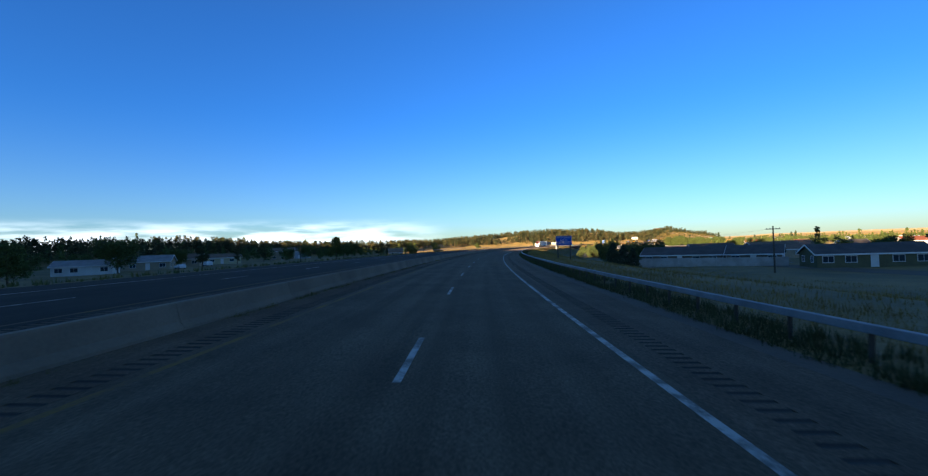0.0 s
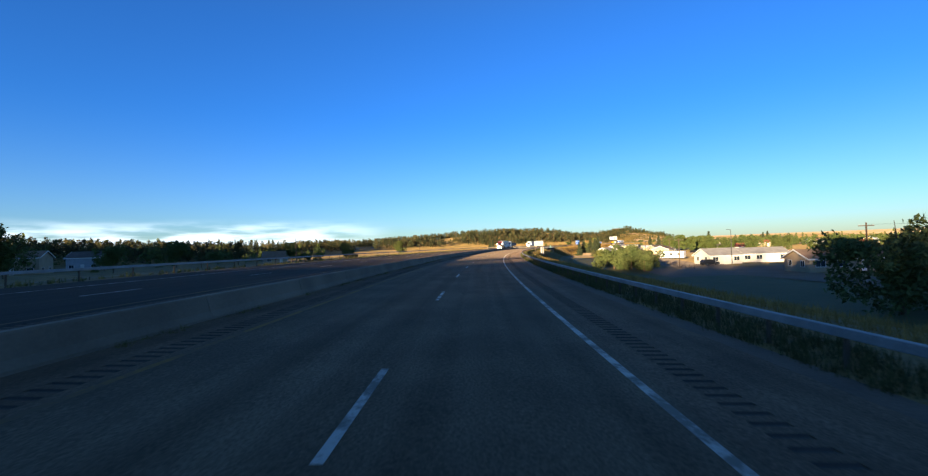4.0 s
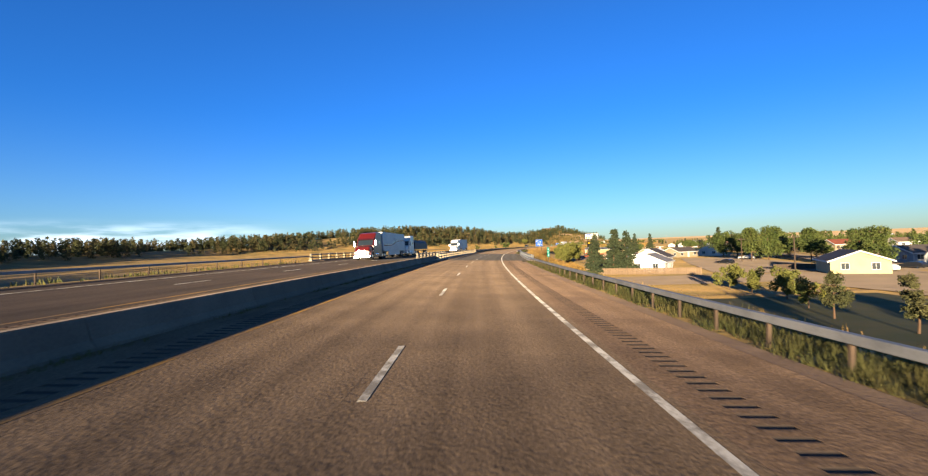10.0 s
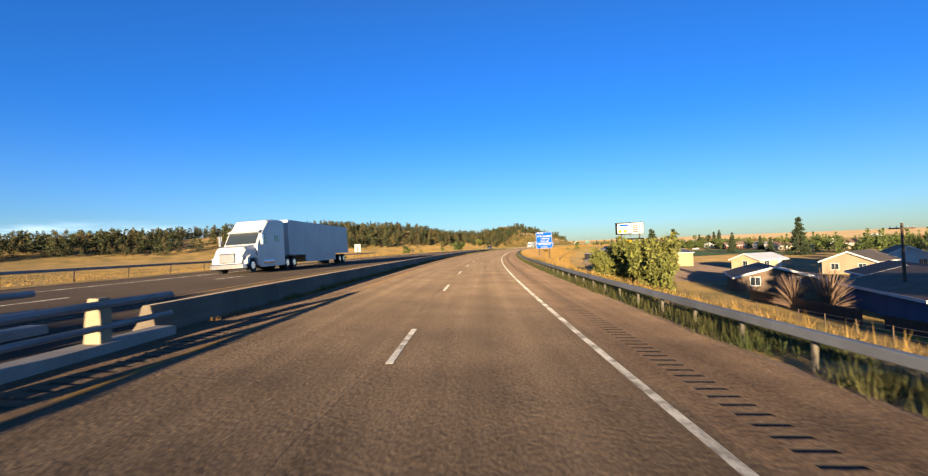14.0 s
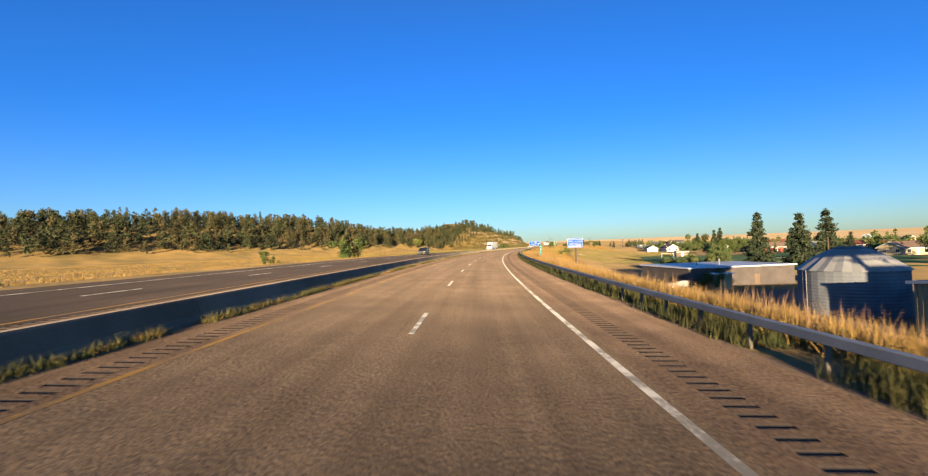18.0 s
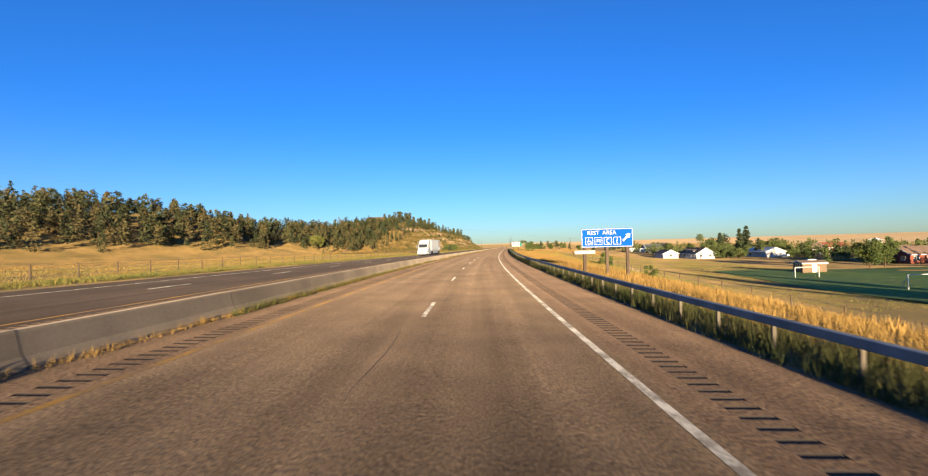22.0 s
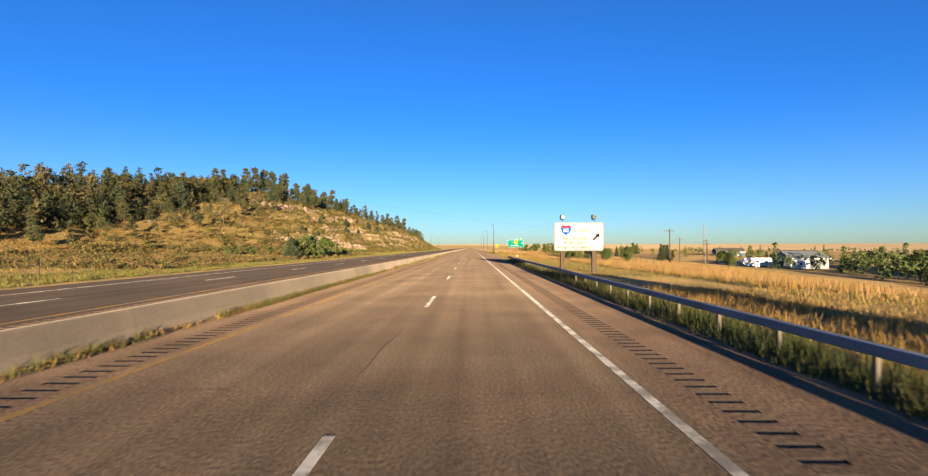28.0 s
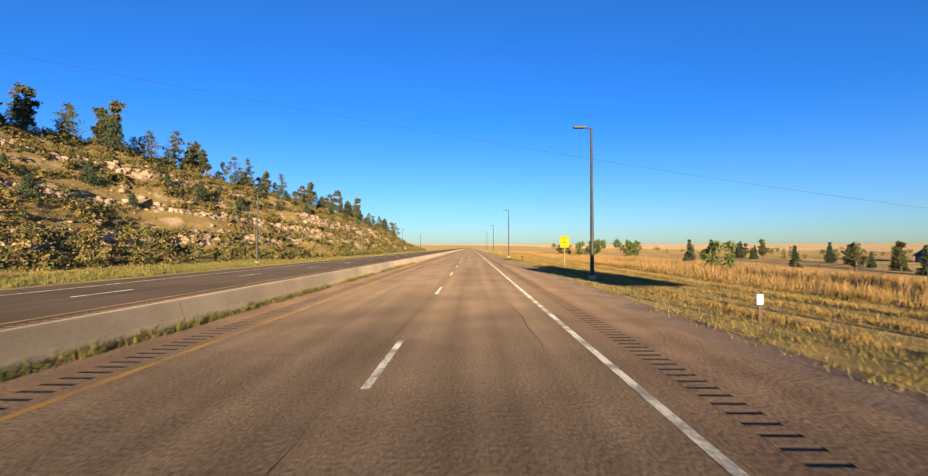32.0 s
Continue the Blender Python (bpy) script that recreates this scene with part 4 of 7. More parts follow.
def sign_closed():
    th, r = sign_base("road_closed_sign", 274.4, 9.6, "white closure sign with two beacons on wooden posts")
    posts(th, (-1.15, 1.15), 0, r + 3.0, WOOD, w=0.22, d=0.2)
    plate("panel", 3.1, 1.72, SIGN_WHITE, th, 0, r + 2.35, border=(LETTER_K, 0.03))
    for k, t in enumerate(("ROAD CLOSED", "1/2 MILE", "WHEN FLASHING")):
        lettering(t, 0.355, LETTER_K, th, 0, r + 2.85 - k * 0.5)
    beacon(th, -1.15, r + 3.58)
    beacon(th, 1.15, r + 3.58)
    cb = empty("utility_cabinet", M(277.8, 10.6), "pale metal control cabinet with a dish behind the closure sign", "cabinet")
    part("mast", Build().tube((-0.45, 0, 2.6), (-0.45, 0, 3.45), 0.03).mesh("mast", STEEL_D), STEEL_D, cb)
    part("dish", Build().tube((-0.45, -0.06, 3.55), (-0.45, 0.02, 3.55), 0.22, 0.20, 18).mesh("dish", NAVY), NAVY, cb, "round blue-grey dish")
    part("body", Build().box(-0.55, -0.35, -0.3, 0.55, 0.35, 2.7, 0.03).mesh("body", GREY), TAN, cb)
    part("door", Build().box(-0.48, -0.375, 0.1, 0.48, -0.34, 2.55, 0.01).mesh("door", GREY), GREY, cb)


def sign_food():
    th, r = sign_base("services_sign", 499.6, 10.1, "large blue services sign on two square wooden posts")
    posts(th, (-0.95, 0.95), 0, r + 3.6, WOOD, w=0.26, d=0.22)
    plate("panel", 3.0, 2.05, SIGN_BLUE, th, 0, r + 3.2, border=(LETTER_W, 0.035))
    plate("lower_panel", 3.0, 0.98, SIGN_BLUE, th, 0, r + 1.66, border=(LETTER_W, 0.035))
    for k, (t, x) in enumerate((("FOOD", -1.28), ("GAS LODGING", -1.28), ("CAMPING", -0.7), ("EXIT 401", -0.65))):
        lettering(t, 0.40, LETTER_W, th, x, r + 3.95 - k * 0.49, align='LEFT')
    lettering("NEXT SERVICES", 0.34, LETTER_W, th, 0, r + 1.88)
    lettering("16 MILES", 0.34, LETTER_W, th, 0, r + 1.44)


def sign_adopt():
    th, r = sign_base("adopt_a_highway_sign", 594.0, 12.0, "blue litter control sign on one wooden post")
    posts(th, (0.1,), 0, r + 2.4, WOOD, w=0.2, d=0.18)
    plate("panel", 2.05, 0.95, SIGN_BLUE, th, 0, r + 2.15, border=(LETTER_W, 0.025))
    plate("lower_panel", 2.05, 0.32, SIGN_BLUE, th, 0, r + 1.50, border=(LETTER_W, 0.02))
    for k, t in enumerate(("ADOPT-A-HIGHWAY", "LITTER CONTROL", "NEXT 2 MILES")):
        lettering(t, 0.235, LETTER_W, th, 0, r + 2.42 - k * 0.28)
    for k in range(4):
        part("text_bar", mesh_of("text_bar", [(-0.85 + k * 0.44, -0.008, r + 1.45), (-0.50 + k * 0.44, -0.008, r + 1.45), (-0.50 + k * 0.44, -0.008, r + 1.56), (-0.85 + k * 0.44, -0.008, r + 1.56)], [(0, 1, 2, 3)], LETTER_W), LETTER_W, th)


def icon_square(parent, x, z, w, kind):
    o, i = w / 2, w / 2 - 0.03
    v = [(x + a * q, -0.008, z + b * q) for q in (o, i) for a, b in ((-1, -1), (1, -1), (1, 1), (-1, 1))]
    ic = part("pictogram", mesh_of("pictogram", v, [(j, (j + 1) % 4, 4 + (j + 1) % 4, 4 + j) for j in range(4)], LETTER_W), LETTER_W, parent)
    b = Build()
    q = w * 0.4
    if kind == 'chair':
        k = 14
        for j in range(k):
            a0, a1 = radians(150 + 260 * j / k), radians(150 + 260 * (j + 1) / k)
            b.tube((x + q * 0.6 * math.cos(a0), -0.012, z - q * 0.25 + q * 0.6 * math.sin(a0)), (x + q * 0.6 * math.cos(a1), -0.012, z - q * 0.25 + q * 0.6 * math.sin(a1)), 0.018, k=5)
        b.tube((x - 0.08 * w, -0.012, z + q * 0.8), (x - 0.04 * w, -0.012, z - 0.02), 0.025, k=5).tube((x - 0.04 * w, -0.012, z - 0.02), (x + q * 0.45, -0.012, z - 0.02), 0.025, k=5).tube((x + q * 0.45, -0.012, z - 0.02), (x + q * 0.75, -0.012, z - q * 0.7), 0.025, k=5)
    elif kind == 'table':
        b.box(x - q * 0.7, -0.016, z + q * 0.35, x + q * 0.7, -0.008, z + q * 0.5).box(x - q * 0.95, -0.016, z - q * 0.1, x + q * 0.95, -0.008, z + q * 0.04)
        b.tube((x - q * 0.25, -0.012, z + q * 0.4), (x - q * 0.6, -0.012, z - q * 0.7), 0.02, k=5).tube((x + q * 0.25, -0.012, z + q * 0.4), (x + q * 0.6, -0.012, z - q * 0.7), 0.02, k=5)
    elif kind == 'phone':
        k = 8
        for j in range(k):
            a0, a1 = radians(110 + 140 * j / k), radians(110 + 140 * (j + 1) / k)
            b.tube((x + q * 0.4 + q * 0.8 * math.cos(a0), -0.012, z + q * 0.85 * math.sin(a0)), (x + q * 0.4 + q * 0.8 * math.cos(a1), -0.012, z + q * 0.85 * math.sin(a1)), 0.035, k=5)
        b.box(x + 0.02, -0.016, z + q * 0.6, x + q * 0.45, -0.008, z + q * 0.95).box(x + 0.02, -0.016, z - q * 0.95, x + q * 0.45, -0.008, z - q * 0.6)
    else:
        lettering("?", w * 1.0, LETTER_W, ic, x, z, name="question_mark")
        return
    part("symbol", b.mesh("symbol", LETTER_W), LETTER_W, ic)


def sign_rest():
    th, r = sign_base("rest_area_sign", 683.7, 9.3, "wide blue rest area sign on three wooden posts in tall grass")
    posts(th, (-1.6, 0.0, 1.45), 0, r + 2.9, WOOD, w=0.2, d=0.18)
    plate("panel", 3.66, 1.35, SIGN_BLUE, th, 0, r + 2.32, border=(LETTER_W, 0.035))
    lettering("REST  AREA", 0.40, LETTER_W, th, -0.38, r + 2.68)
    for k, kind in enumerate(('chair', 'table', 'phone', 'question')):
        icon_square(th, -1.28 + k * 0.66, r + 2.10, 0.54, kind)
    arrow(th, 1.38, r + 2.34, 0.75, LETTER_W)
    plate("small_board", 1.45, 0.24, SIGN_WHITE, th, -1.6, r + 1.32, y=-0.01, r=0.03)


def sign_closed_80():
    th, r = sign_base("interstate_closed_sign", 863.8, 8.4, "large white interstate closure sign on wooden posts")
    posts(th, (-1.25, 1.2), 0, r + 3.4, WOOD, w=0.32, d=0.26)
    plate("panel", 3.85, 2.2, SIGN_WHITE, th, 0, r + 2.72, border=(LETTER_K, 0.035), r=0.2)
    lettering("CLOSED", 0.36, LETTER_K, th, 0.2, r + 3.22)
    for k, t in enumerate(("ALL TRAFFIC", "MUST EXIT", "WHEN FLASHING")):
        lettering(t, 0.36, LETTER_K, th, -0.30, r + 2.58 - k * 0.36)
    arrow(th, 1.36, r + 2.72, 0.75, LETTER_K)
    pts = [(-0.38, 0.30), (-0.20, 0.36), (0, 0.31), (0.20, 0.36), (0.38, 0.30), (0.40, 0.05), (0.30, -0.2), (0, -0.42), (-0.30, -0.2), (-0.40, 0.05)]
    sh = part("shield", Build().prism([(-1.0 + x, r + 3.26 + z) for x, z in pts], 'y', -0.016, -0.004).mesh("shield", SIGN_BLUE), SIGN_BLUE, th, "blue and red interstate shield")
    part("crest", Build().prism([(-1.0 + x, r + 3.26 + z) for x, z in ((-0.37, 0.28), (-0.20, 0.34), (0, 0.29), (0.20, 0.34), (0.37, 0.28), (0.385, 0.17), (-0.385, 0.17))], 'y', -0.02, -0.016).mesh("crest", SIGN_RED), SIGN_RED, sh)
    lettering("80", 0.42, LETTER_W, sh, -1.0, r + 3.20, y=-0.024)
    beacon(th, -1.25, r + 4.25)
    beacon(th, 1.2, r + 4.25)


def sign_exit():
    th, r = sign_base("exit_sign", 950.3, 12.1, "large green exit sign on two pale posts in the mown verge")
    posts(th, (-1.45, 1.35), 0, r + 3.4, WOOD_L, w=0.2, d=0.16)
    plate("panel", 4.35, 1.98, SIGN_GREEN, th, 0, r + 2.92, border=(LETTER_W, 0.04), r=0.16)
    plate("exit_tab", 2.3, 0.44, SIGN_GREEN, th, 1.02, r + 4.15, border=(LETTER_W, 0.03), r=0.05)
    lettering("EXIT", 0.30, LETTER_W, th, 0.45, r + 4.15)
    lettering("401", 0.44, LETTER_W, th, 1.45, r + 4.15)
    lettering("TO", 0.30, LETTER_W, th, -0.92, r + 3.25)
    plate("route_plate", 1.0, 0.78, SIGN_YELLOW, th, 0.0, r + 3.30, y=-0.012, r=0.04, label="yellow route plate")
    lettering("215", 0.42, LETTER_K, th, 0.0, r + 3.20, y=-0.03)
    part("text_bar", mesh_of("text_bar", [(-0.34, -0.016, r + 3.50), (0.34, -0.016, r + 3.50), (0.34, -0.016, r + 3.60), (-0.34, -0.016, r + 3.60)], [(0, 1, 2, 3)], LETTER_K), LETTER_K, th)
    lettering("Pine Bluffs", 0.50, LETTER_W, th, -0.25, r + 2.42)
    arrow(th, 1.70, r + 3.0, 0.62, LETTER_W)


def sign_advisory():
    th, r = sign_base("advisory_speed_sign", 992.3, 9.4, "yellow exit advisory speed sign on a wooden post")
    posts(th, (0.0,), 0, r + 2.9, WOOD_L, w=0.12, d=0.1)
    plate("panel", 0.92, 1.15, SIGN_YELLOW, th, 0, r + 2.45, border=(LETTER_K, 0.02), r=0.06)
    lettering("EXIT", 0.28, LETTER_K, th, 0, r + 2.78)
    lettering("40", 0.42, LETTER_K, th, 0, r + 2.40)
    lettering("MPH", 0.16, LETTER_K, th, 0, r + 2.05)


def mile_marker(s, d, top):
    th, r = sign_base("mile_marker", s, d, "narrow green mile marker with white numerals on a post", group="mile markers")
    posts(th, (0.0,), 0, r + top - 0.1, STEEL_D, y=0.022, w=0.07, d=0.05)
    plate("panel", 0.36, 1.45, SIGN_GREEN, th, 0, r + top - 0.72, r=0.03)
    for k, c in enumerate("402"):
        lettering(c, 0.42, LETTER_W, th, 0, r + top - 0.32 - 0.4 * k, name="numeral")


sign_info()
sign_closed()
sign_food()
sign_adopt()
sign_rest()
sign_closed_80()
sign_exit()
sign_advisory()
mile_marker(364.6, 9.3, 1.45)
mile_marker(598.8, 7.8, 1.9)


def back_sign(s, d, w, h, zb, label):
    """A sign of the other carriageway, seen from behind."""
    th, r = sign_base("westbound_sign", s, d, label, group="westbound signs", turn=180)
    posts(th, (0.0,), 0, r + zb + h * 0.8, WOOD, y=0.02, w=0.1, d=0.1)
    plate("panel", w, h, SIGN_WHITE, th, 0, r + zb + h / 2, r=0.04)


back_sign(498, -25.5, 1.2, 1.5, 1.7, "pale back of a westbound road sign on a post")
back_sign(545, -26.5, 0.5, 0.7, 1.0, "small westbound sign seen from behind")
back_sign(852, -27.0, 0.5, 0.6, 1.2, "small westbound sign seen from behind")


# ---- delineators and street lamps ----
DELINEATORS = [(897.0, 7.0), (958.5, 7.2), (1010, 7.2), (1060, 7.2)]
for s, d in DELINEATORS:
    th = empty("delineator", M(s, d), "short white-topped delineator post in the verge", "delineator", "delineator posts")
    part("post", Build().box(-0.04, -0.02, -0.4, 0.04, 0.02, 0.66, 0.005).mesh("post", WOOD), WOOD, th)
    part("reflector", Build().box(-0.08, -0.035, 0.52, 0.08, 0.03, 0.78, 0.01).mesh("reflector", LETTER_W), LETTER_W, th)


def street_lamp(s, d, h, side, label="tall slender street lamp with a short flat arm"):
    th = empty("street_lamp", M(s, d), label, "street lamp", "motorway lamps")
    part("pole", Build().tube((0, 0, -0.5), (0, 0, h), 0.13, 0.065, 10).mesh("pole", STEEL_D), STEEL_D, th)
    part("base", Build().tube((0, 0, -0.3), (0, 0, 0.25), 0.28, 0.26, 12).mesh("base", CONCRETE2), CONCRETE2, th)
    part("arm", Build().tube((0, 0, h - 0.05), (-side * 0.7, 0, h + 0.02), 0.04).mesh("arm", STEEL_D), STEEL_D, th)
    part("lamp_head", Build().box(min(-side * 0.3, -side * 1.1), -0.14, h - 0.02, max(-side * 0.3, -side * 1.1), 0.14, h + 0.10, 0.03).mesh("lamp_head", STEEL_D), STEEL_D, th)


for s in (974.3, 1034.3, 1094.3, 1154.3):
    street_lamp(s, 7.3, 9.2, 1)
for s in (1000, 1052, 1112, 1172):
    street_lamp(s, -25.5, 8.4, -1)
street_lamp(252, 62, 9.5, 1)


def utility_pole(s, d, h, arms=1, z=None, turn=0, label="weathered wooden utility pole with crossarm"):
    th = empty("utility_pole", M(s, d, z, turn), label, "utility pole", "utility poles")
    part("pole", Build().tube((0, 0, -0.5), (0, 0, h), 0.15, 0.10, 8).mesh("pole", WOOD), WOOD, th)
    for k in range(arms):
        ca = part("crossarm", Build().box(-1.1, -0.06, h - 0.55 - k * 0.9, 1.1, 0.06, h - 0.43 - k * 0.9).mesh("crossarm", WOOD), WOOD, th)
        for x in (-1.0, -0.45, 0.45, 1.0):
            part("insulator", Build().tube((x, 0, h - 0.43 - k * 0.9), (x, 0, h - 0.28 - k * 0.9), 0.045, 0.03, 6).mesh("insulator", GREY), GREY, ca)
    return th


for s, d, h, arms in ((77, 46, 7.6, 1), (191, 56.5, 8.5, 1), (243, 46, 7.8, 1), (305, 58, 8, 1), (390, 59, 7.6, 1), (444, 72, 7.4, 1), (456.4, 37.6, 8.2, 1),
                      (608, 53, 7.5, 0), (924, 42, 7.5, 1), (967, 64, 8.0, 1), (970.6, 74, 8.0, 1), (860, 90, 8, 1), (1010, 95, 8, 1), (330, -52, 8, 0), (240, -60, 8, 0), (150, -75, 8, 1)):
    utility_pole(s, d, h, arms)
utility_pole(946.8, -66, 7.6, 1, turn=30)
utility_pole(976.6, -61, 8.2, 1, turn=30)


def wire(name, a, b, sag, label):
    a, b = Vector(a), Vector(b)
    pts = [a.lerp(b, k / 14) - Vector((0, 0, sag * 4 * (k / 14) * (1 - k / 14))) for k in range(15)]
    u = (b - a).cross(Vector((0, 0, 1))).normalized() * 0.011
    w = Vector((0, 0, 0.011))
    bl = Build().loft([[p - u, p - w, p + u, p + w] for p in pts])
    tagged(part(name, bl.mesh(name, STEEL_D), STEEL_D), label, "cable", "overhead wires")


def top_of(s, d, h):
    x, y = plan(s, d)
    return (float(x), float(y), float(ground_z(s, d)) + h)


wire("overhead_wire", top_of(1010, 95, 8), top_of(976.6, -61, 8.0), 2.2, "thin overhead wire crossing the motorway to the bluff")
wire("overhead_wire", top_of(390, 59, 7.2), top_of(444, 72, 7.0), 0.6, "thin overhead wire between street poles")
wire("overhead_wire", top_of(444, 72, 7.0), top_of(520, 96, 7.0), 0.6, "thin overhead wire between street poles")
wire("overhead_wire", top_of(390, 59, 6.6), top_of(305, 58, 7.4), 0.7, "thin overhead wire between street poles")
wire("overhead_wire", top_of(946.8, -66, 7.3), top_of(976.6, -61, 7.9), 0.4, "thin overhead wire on the bluff")
wire("overhead_wire", top_of(77, 46, 7.2), top_of(191, 56.5, 8.2), 0.8, "thin overhead wire behind the houses")


def billboard(s, d):
    th, r = sign_base("billboard", s, d, "double billboard on steel columns above the yard", "billboard", "billboards", turn=-6)
    part("column", Build().tube((-2.0, 0.6, -0.5), (-2.0, 0.6, r + 6.8), 0.24, 0.22, 10).tube((2.4, 0.6, -0.5), (2.4, 0.6, r + 6.8), 0.24, 0.22, 10).mesh("column", STEEL_D), WOOD, th)
    up = plate("upper_board", 7.0, 3.1, GREY, th, 0, r + 5.3, r=0.02, thick=0.25, label="white printed board in a dark frame")
    up.data.materials.clear()
    up.data.materials.append(LETTER_K)
    part("picture_field", mesh_of("picture_field", [(0.45, -0.01, r + 3.85), (2.35, -0.01, r + 3.85), (2.35, -0.01, r + 6.75), (0.45, -0.01, r + 6.75)], [(0, 1, 2, 3)], SIGN_WHITE), SIGN_WHITE, up)
    part("picture_field", mesh_of("picture_field", [(-3.0, -0.01, r + 4.05), (0.4, -0.01, r + 4.05), (0.4, -0.01, r + 6.6), (-3.0, -0.01, r + 6.6)], [(0, 1, 2, 3)], LETTER_W), LETTER_W, up)
    part("picture_field", mesh_of("picture_field", [(2.4, -0.01, r + 3.85), (3.4, -0.01, r + 3.85), (3.4, -0.01, r + 6.75), (2.4, -0.01, r + 6.75)], [(0, 1, 2, 3)], SIGN_WHITE), SIGN_WHITE, up)
    part("text_bar", mesh_of("text_bar", [(-2.4, -0.02, r + 5.9), (-0.2, -0.02, r + 5.9), (-0.2, -0.02, r + 6.4), (-2.4, -0.02, r + 6.4)], [(0, 1, 2, 3)], SIGN_BLUE), SIGN_BLUE, up)
    for k in range(4):
        part("text_bar", mesh_of("text_bar", [(0.8, -0.02, r + 4.3 + k * 0.5), (2.0, -0.02, r + 4.3 + k * 0.5), (2.0, -0.02, r + 4.5 + k * 0.5), (0.8, -0.02, r + 4.5 + k * 0.5)], [(0, 1, 2, 3)], LETTER_K), LETTER_K, up)
    for k in range(2):
        part("picture_mark", Build().tube((-2.4 + k * 1.3, -0.005, r + 4.6), (-2.4 + k * 1.3, -0.03, r + 4.6), 0.42, 0.42, 10).mesh("picture_mark", SIGN_YELLOW), SIGN_YELLOW, up)
    lo = plate("lower_board", 5.6, 2.9, GREY, th, 0.6, r + 1.3, r=0.02, thick=0.25, label="black board with a yellow and white shape")
    lo.data.materials.clear()
    lo.data.materials.append(LETTER_K)
    for k, m in enumerate((SIGN_YELLOW, LETTER_W)):
        part("logo_shape", Build().prism([(-1.7 + k * 2.2, r + 1.5), (0.3 + k * 2.2, r + 1.5), (0.4 + k * 2.2, r + 2.3), (-1.6 + k * 2.2, r + 2.3)], 'y', -0.03, -0.005).mesh("logo_shape", m), m, lo)
    part("text_bar", mesh_of("text_bar", [(-1.2, -0.02, r + 0.1), (2.6, -0.02, r + 0.1), (2.6, -0.02, r + 0.5), (-1.2, -0.02, r + 0.5)], [(0, 1, 2, 3)], SIGN_WHITE), SIGN_WHITE, lo)
    part("walkway", Build().box(-3.4, -0.9, r + 3.45, 3.4, -0.2, r + 3.52).mesh("walkway", STEEL_D), STEEL_D, th)
    for x in (-2.2, 0, 2.2):
        part("flood_lamp", Build().tube((x, -0.2, r + 3.5), (x, -1.3, r + 3.3), 0.03).box(x - 0.25, -1.5, r + 3.2, x + 0.25, -1.2, r + 3.4).mesh("flood_lamp", STEEL_D), STEEL_D, th)


billboard(535.5, 34.0)


def radio_mast(s, d, h, label):
    th = empty("radio_mast", M(s, d), label, "mast", "radio masts")
    for j in range(3):
        a = j * 2.094
        part("leg", Build().tube((0.5 * math.cos(a), 0.5 * math.sin(a), -0.3), (0.16 * math.cos(a), 0.16 * math.sin(a), h), 0.045, 0.03, 5).mesh("leg", STEEL), STEEL, th)
    b = Build()
    n = int(h / 0.9)
    for i in range(n):
        for j in range(3):
            r0, r1 = 0.5 - 0.34 * i / n, 0.5 - 0.34 * (i + 1) / n
            a0, a1 = j * 2.094, (j + 1) * 2.094
            b.tube((r0 * math.cos(a0), r0 * math.sin(a0), h * i / n), (r1 * math.cos(a1), r1 * math.sin(a1), h * (i + 1) / n), 0.02, k=4)
    part("lattice", b.mesh("lattice", STEEL), STEEL, th)
    part("antenna", Build().tube((0, 0, h), (0, 0, h + 2.2), 0.03).tube((-0.6, 0, h - 1.2), (-0.6, 0, h + 0.6), 0.06).tube((0.6, 0, h - 2.2), (0.6, 0, h - 0.6), 0.06).mesh("antenna", STEEL), STEEL, th)


radio_mast(972, 74, 12.5, "lattice radio mast with antennas behind the field")
radio_mast(1120, -170, 24, "slender radio mast on the wooded hill")


# ---- houses ----
def opening(parent, x, y, z, w, h, axis, kind="window"):
    """A window or door with frame, sill and pane, standing proud of the wall. axis: which way it faces (-y, +y, -x, +x)."""
    t = 0.06
    def bx(a0, a1, z0, z1, o0, o1):
        if axis[1] == 'y':
            sg = -1 if axis[0] == '-' else 1
            return (x + a0, min(y + sg * o0, y + sg * o1), z0, x + a1, max(y + sg * o0, y + sg * o1), z1)
        sg = -1 if axis[0] == '-' else 1
        return (min(x + sg * o0, x + sg * o1), y + a0, z0, max(x + sg * o0, x + sg * o1), y + a1, z1)
    b = Build()
    for a0, a1, z0, z1 in ((-w / 2 - 0.08, -w / 2, z, z + h), (w / 2, w / 2 + 0.08, z, z + h), (-w / 2 - 0.08, w / 2 + 0.08, z + h, z + h + 0.09), (-w / 2 - 0.1, w / 2 + 0.1, z - 0.09, z)):
        b.box(*bx(a0, a1, z0, z1, -0.02, t))
    if kind == "window":
        b.box(*bx(-0.025, 0.025, z, z + h, 0.0, t * 0.8))
    wi = part(kind, b.mesh(kind, TRIM), TRIM, parent)
    g = Build().box(*bx(-w / 2, w / 2, z, z + h, -0.02, t * 0.4))
    part("pane" if kind == "window" else "leaf", g.mesh("pane", GLASS if kind == "window" else WHITE), GLASS if kind == "window" else WHITE, wi)


